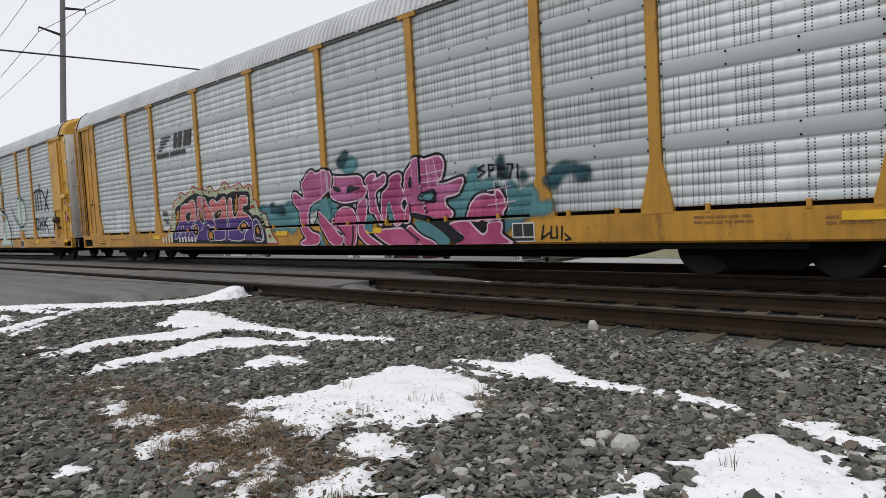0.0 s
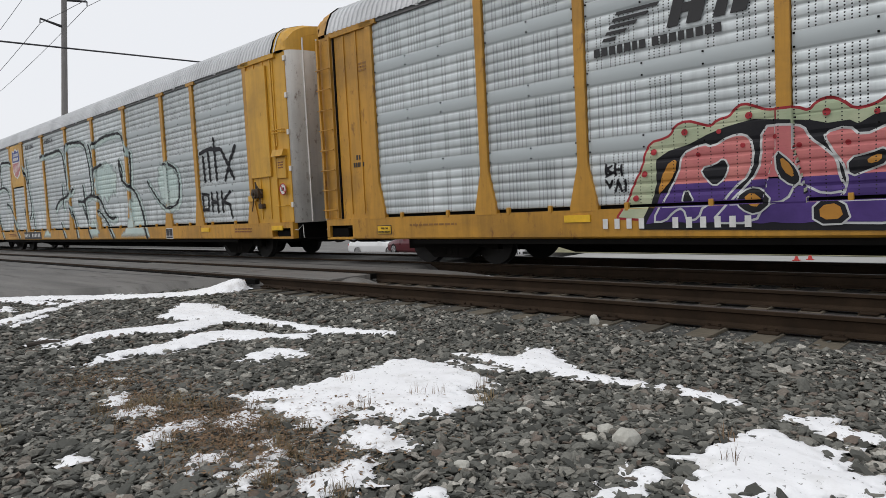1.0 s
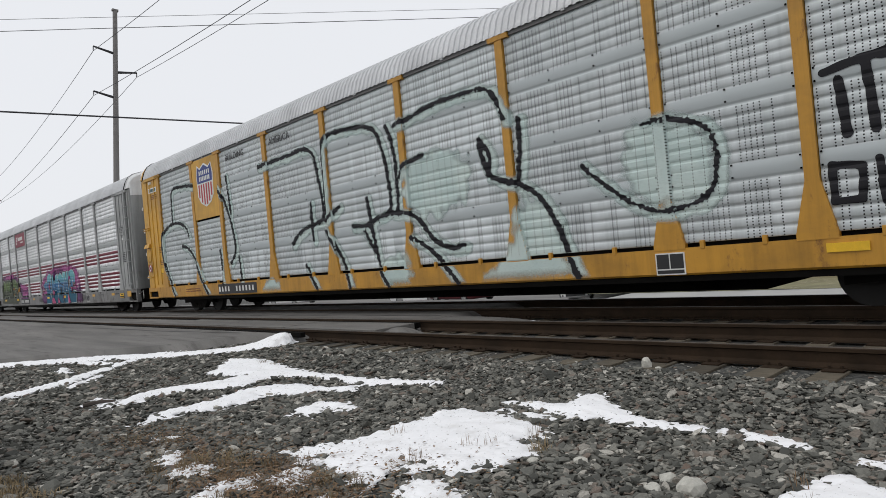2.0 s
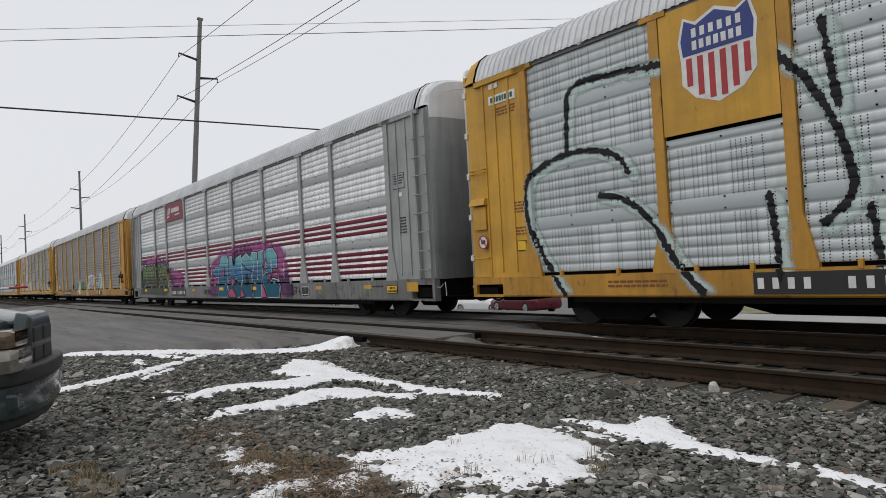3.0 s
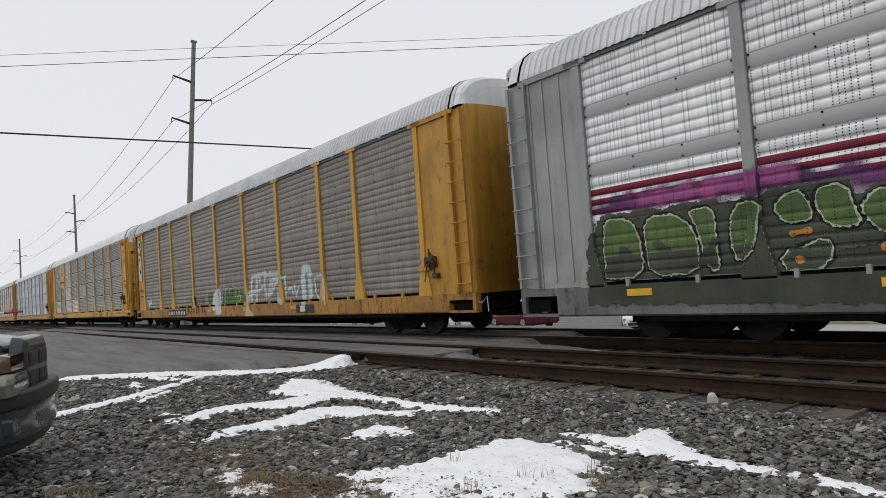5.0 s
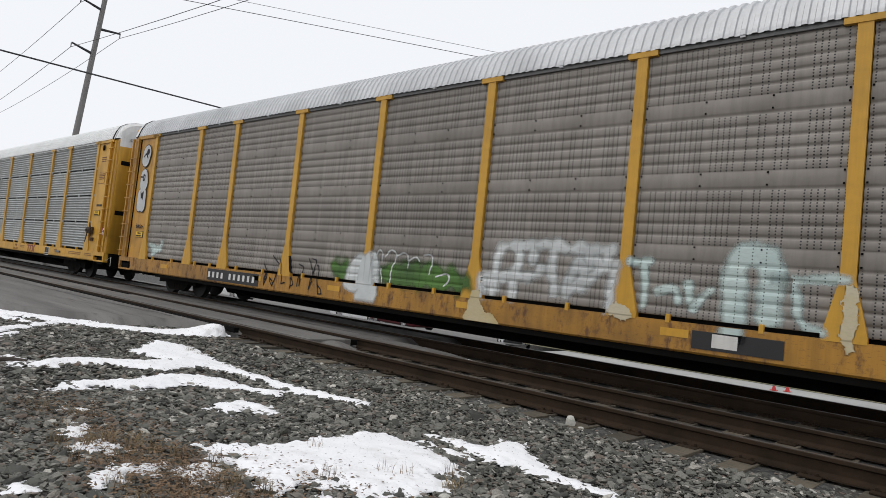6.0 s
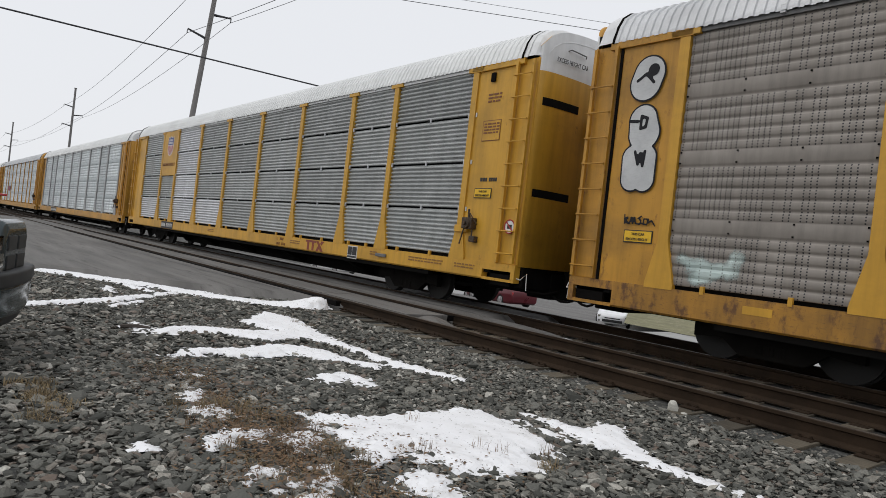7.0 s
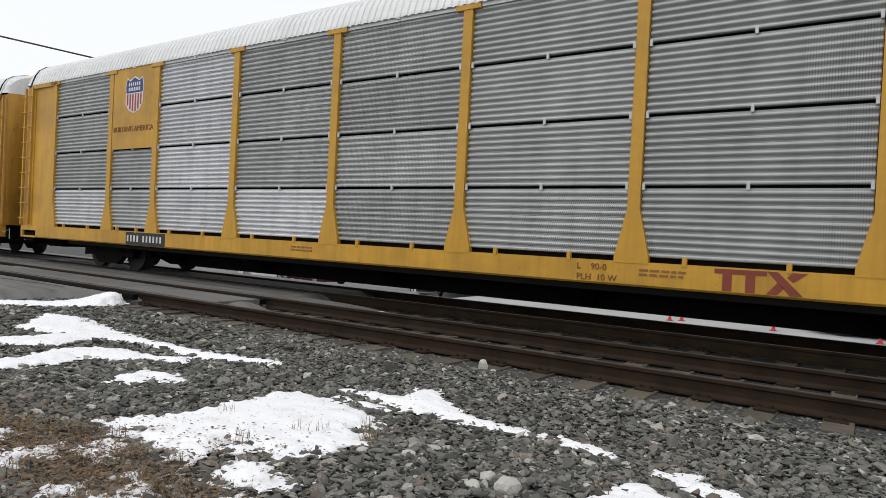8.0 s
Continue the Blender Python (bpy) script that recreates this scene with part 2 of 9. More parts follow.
def spray(name, color, other=None, punched=True, mist=False):
    """Spray paint: clouded shade, the sheet's dirt showing through."""
    m, nt, b = plain(name)
    other = other or tuple(c * 0.7 for c in color)
    col = blend(nt, ramp(nt, grain(nt, 1.6), 0.35, 0.65), other, color)
    col = blend(nt, calc(nt, "MULTIPLY", ramp(nt, grain(nt, 14.0, (1, 1, 3)), 0.5, 0.8), 0.4), col, tuple(c * 0.55 for c in color))
    x, y, z = axes(nt)
    dx = calc(nt, "MULTIPLY", calc(nt, "SUBTRACT", calc(nt, "FRACT", calc(nt, "DIVIDE", x, 0.17)), 0.5), 0.17)
    dz = calc(nt, "MULTIPLY", calc(nt, "SUBTRACT", calc(nt, "FRACT", calc(nt, "DIVIDE", z, 0.046)), 0.5), 0.046)
    d = calc(nt, "SQRT", calc(nt, "ADD", calc(nt, "MULTIPLY", dx, dx), calc(nt, "MULTIPLY", dz, dz)))
    holes = calc(nt, "MULTIPLY", calc(nt, "LESS_THAN", d, 0.0085), calc(nt, "GREATER_THAN", z, 1.0))
    if punched:
        col = blend(nt, holes, col, (0.02, 0.02, 0.02))
    link(nt, col, b.inputs["Base Color"])
    b.inputs["Roughness"].default_value = 0.6
    b.inputs["Specular IOR Level"].default_value = 0.2
    if mist:  # thin paint: its cover falls off towards the rim, in fine droplets
        cover = nt.nodes.new("ShaderNodeAttribute")
        cover.attribute_name = "cover"
        drops = calc(nt, "MULTIPLY_ADD", grain(nt, 55.0, detail=3.0), 0.7, -0.35)
        link(nt, ramp(nt, calc(nt, "ADD", cover.outputs["Fac"], drops), 0.12, 0.85), b.inputs["Alpha"])
    return m


def ink(name, color, rough=0.55):
    return surface(name, color, rough, 0, 0.2, 5.0, 60, 0.05)


INK_BLACK = ink("black_marking", (0.02, 0.02, 0.022))
INK_WHITE = ink("white_marking", (0.72, 0.72, 0.70))
INK_YELLOW = ink("reflective_yellow", (0.80, 0.48, 0.02))
INK_BROWN = ink("brown_marking", (0.20, 0.07, 0.02))
INK_RED = ink("red_marking", (0.42, 0.035, 0.04))
INK_RUST = ink("red_brown_marking", (0.24, 0.045, 0.022))
INK_BLUE = ink("blue_marking", (0.03, 0.05, 0.22))
INK_MAROON = ink("maroon_plate", (0.21, 0.012, 0.035))
INK_FADED = ink("faded_marking", (0.27, 0.13, 0.03))
INK_TEAL = ink("dark_teal_marking", (0.03, 0.10, 0.08))
INK_GREY = ink("grey_marking", (0.15, 0.15, 0.15))


# ---------------------------------------------------------------- mesh helpers
def part(name, bm, material, parent=None, label=""):
    me = bpy.data.meshes.new(name)
    bm.normal_update()
    bm.to_mesh(me)
    bm.free()
    me.materials.append(material)
    ob = new(name, me)
    if parent:
        ob.parent = parent
    if label:
        ob["label"] = label
    return ob


def again(ob, m, parent=None):
    """Another part on the same mesh."""
    o = new(ob.name.split(".")[0], ob.data)
    o.parent = parent or ob.parent
    o.matrix_basis = m
    return o


def box(bm, x0, x1, y0, y1, z0, z1, bevel=0.0):
    r = bmesh.ops.create_cube(bm, size=1.0)
    bmesh.ops.scale(bm, vec=(x1 - x0, y1 - y0, z1 - z0), verts=r["verts"])
    bmesh.ops.translate(bm, vec=((x0 + x1) / 2, (y0 + y1) / 2, (z0 + z1) / 2), verts=r["verts"])
    if bevel:
        edges = list({e for v in r["verts"] for e in v.link_edges})
        bmesh.ops.bevel(bm, geom=edges, offset=bevel, segments=2, affect="EDGES", profile=0.7)
    return bm


def boxed(*sizes, bevel=0.0):
    return box(bmesh.new(), *sizes, bevel=bevel)


def prism(bm, outline, y0, y1, axis="y"):
    """A solid from an outline in x, z drawn out along y (or in y, z along x)."""
    def at(a, b, c):
        return (a, c, b) if axis == "y" else (c, a, b)
    lo = [bm.verts.new(at(a, b, y0)) for a, b in outline]
    hi = [bm.verts.new(at(a, b, y1)) for a, b in outline]
    n = len(outline)
    faces = [bm.faces.new(lo), bm.faces.new(hi[::-1])]
    for i in range(n):
        faces.append(bm.faces.new((lo[i], hi[i], hi[(i + 1) % n], lo[(i + 1) % n])))
    bmesh.ops.recalc_face_normals(bm, faces=faces)
    return bm


def rod(bm, a, b, r0, r1=None, sides=8):
    a, b = Vector(a), Vector(b)
    r1 = r0 if r1 is None else r1
    m = Matrix.Translation((a + b) / 2) @ (b - a).to_track_quat("Z", "Y").to_matrix().to_4x4()
    bmesh.ops.create_cone(bm, cap_ends=True, segments=sides, radius1=r0, radius2=r1, depth=(b - a).length, matrix=m)
    return bm


def rods(pairs, r, sides=6):
    bm = bmesh.new()
    for a, b in pairs:
        rod(bm, a, b, r, None, sides)
    return bm


def tube(points, r, sides=6):
    """One bent round bar or cable through the points."""
    pts = [Vector(p_) for p_ in points]
    bm = bmesh.new()
    rings = []
    for i, p_ in enumerate(pts):
        way = (pts[min(i + 1, len(pts) - 1)] - pts[max(i - 1, 0)]).normalized()
        side = way.cross(Vector((0.12, 0.33, 0.94))).normalized()
        up = side.cross(way)
        rings.append([bm.verts.new(p_ + r * (math.cos(a) * side + math.sin(a) * up)) for a in (2 * math.pi * k / sides for k in range(sides))])
    for r0, r1 in zip(rings[:-1], rings[1:]):
        for k in range(sides):
            bm.faces.new((r0[k], r0[(k + 1) % sides], r1[(k + 1) % sides], r1[k]))
    bm.faces.new(rings[0][::-1])
    bm.faces.new(rings[-1])
    bmesh.ops.recalc_face_normals(bm, faces=bm.faces)
    return bm


def sheet(name, verts, faces, material, parent=None, label="", smooth=False):
    me = bpy.data.meshes.new(name)
    me.from_pydata(verts, [], faces)
    me.materials.append(material)
    if smooth:
        me.polygons.foreach_set("use_smooth", [True] * len(me.polygons))
    ob = new(name, me)
    if parent:
        ob.parent = parent
    if label:
        ob["label"] = label
    return ob


# ---------------------------------------------------------------- ground, road and far side
def ground_height(x, y):
    """Ballast shoulder by the near track, a fall behind the far one."""
    near = -0.31 + 0.10 * np.clip((y - 4.6) / 1.2, 0, 1)
    far = -0.95 * np.clip((y - 12.2) / 3.5, 0, 1) - 1.25 * np.clip((y - 22) / 6, 0, 1) * np.clip((-14 - x) / 4, 0, 1)
    return near + far


def axis_steps(fine_lo, fine_hi, step, reach):
    out = list(np.arange(fine_lo, fine_hi + 1e-6, step))
    d, a, b = step, fine_lo, fine_hi
    while a > -reach or b < reach:
        d *= 1.35
        a, b = a - d, b + d
        out = [a] + out + [b]
    return np.array(out)


def grid_faces(nx, ny):
    i = np.arange(nx - 1)[:, None] * ny + np.arange(ny - 1)[None, :]
    return np.stack([i, i + ny, i + ny + 1, i + 1], -1).reshape(-1, 4)


gx, gy = axis_steps(-24, 6, 0.25, 2500), axis_steps(-3, 18, 0.25, 2500)
GX, GY = np.meshgrid(gx, gy, indexing="ij")
GZ = ground_height(GX, GY)
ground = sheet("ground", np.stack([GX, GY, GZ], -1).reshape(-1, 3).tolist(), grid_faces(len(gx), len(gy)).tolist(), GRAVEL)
tagged(ground, "dark crushed stone ground beside the railway", "ground", kind="structure")


def road_edge(y):
    """The side of the asphalt towards the camera's end of the line."""
    return np.interp(y, [-40, -3, 2.3, 4.0, 4.7, 5.9, 6.5, 7.2, 7.9, 12.5, 16, 20, 24, 45, 60], [-60, -22, -16.7, -14.6, -13.2, -11.8, -10.5, -8.9, -8.9, -9.2, -11.5, -14.2, -17.2, -31, -40])


def road_height(y):
    return np.interp(y, [1, 4.4, 5.9, 6.35, 11.6, 12.5, 16, 23, 29.5, 60], [-0.22, -0.14, -0.065, -0.045, -0.045, -0.12, -1.12, -1.12, -1.98, -1.98])


ry = np.concatenate([np.arange(-12, 4, 0.5), np.arange(4, 13, 0.15), np.arange(13, 45, 1.0)])
rs = np.concatenate([[0, 0.009], 0.009 + 0.991 * np.linspace(0, 1, 40)[1:] ** 1.6])
RY, RS = np.meshgrid(ry, rs, indexing="ij")
edge = road_edge(RY)
wob = 0.09 * np.sin(RY * 5.1) + 0.06 * np.sin(RY * 11.7 + 1)
RX = edge + wob * (RS < 0.001) - RS * (58 + edge)
RZ = np.where(RS == 0, np.minimum(ground_height(RX, RY), road_height(RY)) - 0.03, road_height(RY))
road = sheet("road", np.stack([RX, RY, RZ], -1).reshape(-1, 3).tolist(), grid_faces(len(ry), len(rs))[:, ::-1].tolist(), ASPHALT, smooth=True)
tagged(road, "worn grey asphalt road over the level crossing", "road", kind="structure")

FAR_Z = -1.26
bm = boxed(-14.5, 90, 21.7, 24.2, FAR_Z - 0.3, FAR_Z + 0.13, bevel=0.02)
far_pavement = tagged(part("pavement", bm, CONCRETE), "pale concrete street behind the railway", "pavement", kind="structure")
vy_ = np.concatenate([np.arange(24.2, 46, 0.6), [55, 75]])
vs_ = np.linspace(0, 1, 60) ** 1.8
VY, VS = np.meshgrid(vy_, vs_, indexing="ij")
VX = road_edge(VY) + 0.7 + VS * (90 - road_edge(VY))
VZ = FAR_Z + 0.145 + 0.02 * np.sin(VX * 2.3) * np.sin(VY * 1.7)
tagged(sheet("grass_verge", np.stack([VX, VY, VZ], -1).reshape(-1, 3).tolist(), grid_faces(len(vy_), len(vs_))[:, ::-1].tolist(), GRASS, smooth=True), "flat strip of dormant winter grass", "grass", kind="structure")


# ---------------------------------------------------------------- tracks
def rail_section():
    """Head, web and foot of a heavy rail; the running surface is z 0."""
    half = [(0.036, -0.004), (0.036, -0.034), (0.010, -0.048), (0.009, -0.135), (0.030, -0.155), (0.072, -0.166), (0.072, -0.180)]
    return [(-0.030, 0.0), (0.030, 0.0)] + half + [(-a, b) for a, b in half[::-1]]


def railway(name, ys, x0, x1, tie_x0, tie_x1, label):
    track = tagged(new(name), label, "railway track", kind="structure")
    mid = sum(ys) / 2
    for y in ys:
        bm = bmesh.new()
        prism(bm, [(y + a, b) for a, b in rail_section()], x0, x1, axis="x")
        r = part("rail", bm, RAIL_RUST, track, "rust-brown steel rail with a worn head")
        bm = boxed(x0, x1, y - 0.027, y + 0.027, -0.002, 0.004)
        part("running_surface", bm, RAIL_TOP, r)
    first = None
    n = int((tie_x1 - tie_x0) / 0.53)
    for i in range(n):
        x = tie_x0 + i * 0.53 + random.uniform(-0.03, 0.03)
        m = pose(x, mid + random.uniform(-0.14, 0.10), random.uniform(-0.020, 0.006), 0, 0, random.uniform(-1.5, 1.5))
        if first is None:
            first = part("tie", boxed(-0.115, 0.115, -1.3, 1.3, -0.36, -0.185, bevel=0.012), TIE_WOOD, track)
            first.matrix_basis = m
            plate = part("tie_plate", boxed(-0.09, 0.09, -0.19, 0.19, -0.186, -0.172, bevel=0.004), RAIL_RUST, track)
            plate.matrix_basis = pose(x, ys[0], 0)
            spike = part("spike", rods([((0.05, -0.085, -0.19), (0.05, -0.085, -0.145))], 0.014, 6), RAIL_RUST, track)
            spike.matrix_basis = pose(x, ys[0], 0)
        else:
            again(first, m)
            again(plate, pose(x, ys[0], 0))
            again(spike, pose(x, ys[0], 0))
        again(plate, pose(x, ys[1], 0))
        again(spike, pose(x - 0.1, ys[0], 0))
    return track


NEAR_RAILS, FAR_RAILS = (6.52, 7.93), (9.69, 11.13)
railway("near_track", NEAR_RAILS, -320, 120, -10.4, 9, "empty near railway track with rusty rails on wooden ties")
railway("far_track", FAR_RAILS, -320, 160, -9.0, 9, "far railway track under the passing train")

# flangeway boards and poured strips where the road meets the rails
crossing = tagged(new("crossing_panels"), "worn rubber and concrete panels in the level crossing", "crossing", kind="structure")
for y, w_ in ((6.36, 0.10), (6.68, 0.12), (7.77, 0.12), (8.09, 0.10)):
    part("panel_strip", boxed(-40, -9.0 if y > 6.6 else -10.6, y - w_ / 2, y + w_ / 2, -0.12, -0.028, bevel=0.008), BLACK_STEEL, crossing)
for i in range(3):
    part("crossing_panel", boxed(-8.95 - 3.05 * (i + 1), -9.0 - 3.05 * i, 6.78, 7.68, -0.2, -0.018, bevel=0.015), ASPHALT, crossing)

# ---------------------------------------------------------------- the train: covered car carriers
PITCH, SPEED, START = 28.6, 15.046, -13.305
SIDE, TRACK_Y = 1.50, 10.41
WIDE, NARROW = 2.852, 1.952
POSTS = [s * v for s in (-1, 1) for v in (1.426, 4.278, 7.13, 9.08, 11.93)]
POSTS.sort()
END = 13.64


def tier_profile(base, top):
    """Outline (depth, height) of a side screen: four ribbed tiers with smooth joint bands between them."""
    out, z = [], 0.0
    n, band = 4, 0.225
    rib = ((top - base) - band * (n - 1)) / (n * 5)
    for t in range(n):
        for r in range(5):
            out += [(0.004, z + 0.03 * rib), (0.0, z + 0.11 * rib), (-0.001, z + 0.34 * rib), (0.0, z + 0.60 * rib), (0.009, z + 0.71 * rib), (0.017, z + 0.80 * rib), (0.014, z + 0.94 * rib)]
            z += rib
        if t < n - 1:
            out += [(0.006, z + 0.006), (0.002, z + 0.02), (0.0, z + band / 2), (0.002, z + band - 0.02), (0.008, z + band - 0.006)]
            z += band
    return out


def fine_profile(height):
    out, n = [], 10
    rib = height / n
    for r in range(n):
        out += [(0.0, r * rib + 0.08 * rib), (-0.002, r * rib + 0.32 * rib), (0.0, r * rib + 0.56 * rib), (0.030, r * rib + 0.66 * rib), (0.040, r * rib + 0.80 * rib), (0.034, r * rib + 0.97 * rib)]
    return out


def screen_mesh(profile, width, back=0.06):
    """A ribbed sheet with folded edges, x from 0 to width, facing -y."""
    loop = profile + [(back, profile[-1][1]), (back, profile[0][1])]
    n = len(loop)
    verts = [(x, a, b) for x in (0, width) for a, b in loop]
    faces = [(i, n + i, n + (i + 1) % n, (i + 1) % n) for i in range(n)]
    me = bpy.data.meshes.new("side_screen")
    me.from_pydata(verts, [], faces)
    me.polygons.foreach_set("use_smooth", [i < n - 3 for i in range(n)])
    return me


def roof_outline():
    half = [(1.50, -0.02), (1.49, 0.04), (1.41, 0.27), (1.31, 0.44), (1.12, 0.58), (0.8, 0.675), (0.4, 0.715)]
    return [(-a, b) for a, b in half] + [(0, 0.735)] + half[::-1]


def roof_mesh(top, x0, x1, rib=0.15):
    """Standing corrugations across the roof sheet."""
    line = roof_outline()
    xs = []
    x = x0
    while x < x1:
        xs += [(x, 0), (x + rib * 0.4, 0), (x + rib * 0.5, 1), (x + rib * 0.9, 1)]
        x += rib
    verts, faces, n = [], [], len(line)
    for x, up in xs:
        k = 1 + 0.03 * up
        verts += [(x, a * (1 + 0.016 * up), top + b * k + 0.004 * up) for a, b in line]
    for i in range(len(xs) - 1):
        for j in range(n - 1):
            faces.append((i * n + j, i * n + j + 1, (i + 1) * n + j + 1, (i + 1) * n + j))
    return verts, faces


def post_mesh(foot, top, wide=0.085, flare=0.24):
    """A post that spreads at its foot, with a T cap under the roof; x about 0, front at y 0."""
    bm = bmesh.new()
    prism(bm, [(-flare, foot - 0.02), (flare, foot - 0.02), (flare, foot + 0.06), (wide, foot + 0.72), (wide, top - 0.06), (-wide, top - 0.06), (-wide, foot + 0.72), (-flare, foot + 0.06)], 0.0, 0.09)
    prism(bm, [(-0.235, top - 0.075), (0.235, top - 0.075), (0.235, top + 0.01), (-0.235, top + 0.01)], -0.012, 0.09)
    return bm


def wheelset(parent, x, size):
    bm = bmesh.new()
    for y in (-0.72, 0.72):
        s = 1 if y > 0 else -1
        rod(bm, (0, y - 0.06 * s, 0), (0, y - 0.03 * s, 0), size + 0.028, None, 28)
        rod(bm, (0, y - 0.03 * s, 0), (0, y + 0.07 * s, 0), size, None, 28)
        rod(bm, (0, y + 0.07 * s, 0), (0, y + 0.16 * s, 0), 0.12, 0.10, 12)
    rod(bm, (0, -0.8, 0), (0, 0.8, 0), 0.075, None, 10)
    for k in range(4):
        a = k * math.pi / 2
        rod(bm, (0.2 * math.cos(a), -0.795, 0.2 * math.sin(a)), (0.2 * math.cos(a), -0.78, 0.2 * math.sin(a)), 0.035, None, 8)
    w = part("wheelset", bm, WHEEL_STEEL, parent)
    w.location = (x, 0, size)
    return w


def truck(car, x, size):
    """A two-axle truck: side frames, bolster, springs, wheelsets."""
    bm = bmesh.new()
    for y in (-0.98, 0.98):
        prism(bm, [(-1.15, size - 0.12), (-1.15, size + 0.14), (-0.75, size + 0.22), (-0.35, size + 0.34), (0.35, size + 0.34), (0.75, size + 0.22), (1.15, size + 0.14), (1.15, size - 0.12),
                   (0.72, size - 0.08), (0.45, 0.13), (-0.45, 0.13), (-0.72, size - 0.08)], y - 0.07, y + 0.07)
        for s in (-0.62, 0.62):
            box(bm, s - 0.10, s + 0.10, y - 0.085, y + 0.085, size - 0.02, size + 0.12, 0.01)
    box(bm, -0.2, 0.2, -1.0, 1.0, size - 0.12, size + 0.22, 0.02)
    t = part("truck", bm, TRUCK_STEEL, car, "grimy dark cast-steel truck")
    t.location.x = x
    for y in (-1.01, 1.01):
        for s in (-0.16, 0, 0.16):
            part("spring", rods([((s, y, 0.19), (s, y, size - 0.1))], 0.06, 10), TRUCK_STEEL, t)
    return [wheelset(t, s, size) for s in (-0.88, 0.88)]


def ladder(car, x, z0, z1, material, width=0.42, y=-SIDE - 0.02):
    bm = bmesh.new()
    for s in (-width / 2, width / 2):
        box(bm, x + s - 0.03, x + s + 0.03, y - 0.03, y + 0.03, z0, z1)
    n = int((z1 - z0) / 0.43)
    for i in range(n):
        z = z0 + 0.18 + i * 0.43
        rod(bm, (x - width / 2 - 0.02, y - 0.07, z), (x + width / 2 + 0.02, y - 0.07, z), 0.013, None, 6)
        for s in (-width / 2, width / 2):
            rod(bm, (x + s, y, z), (x + s, y - 0.07, z), 0.012, None, 6)
    return part("ladder", bm, material, car)


def plate(name, car, x0, x1, z0, z1, y, material, label="", proud=0.006):
    return part(name, boxed(x0, x1, y - proud, y, z0, z1), material, car, label)


def marks(name, car, x0, z0, height, widths, y, material, gap=0.35):
    """A line of plain bars of the size and colour of a marking that cannot be lettered."""
    bm = bmesh.new()
    x = x0
    for w_ in widths:
        if w_ > 0:
            box(bm, x, x + w_ * height, y - 0.004, y + 0.004, z0, z0 + height)
        x += abs(w_) * height + gap * height
    ob = part(name, bm, material, car)
    ob["kind"] = "stuff"
    return ob


def lettering(name, car, text, x, z, size, y, material, slant=0.0, stretch=1.0):
    """Words on the side, drawn with the built-in font as thin solid letters."""
    cu = bpy.data.curves.new(name, "FONT")
    cu.body, cu.size, cu.extrude, cu.shear = text, size, 0.003, slant
    cu.resolution_u = 3
    holder = new(name, cu)
    dg = bpy.context.evaluated_depsgraph_get()
    me = bpy.data.meshes.new_from_object(holder.evaluated_get(dg))
    bpy.data.objects.remove(holder)
    me.materials.clear()
    me.materials.append(material)
    ob = new(name, me)
    ob.parent = car
    ob.matrix_basis = pose(x, y - 0.004, z, 90) @ Matrix.Diagonal((stretch, 1, 1, 1))
    return ob


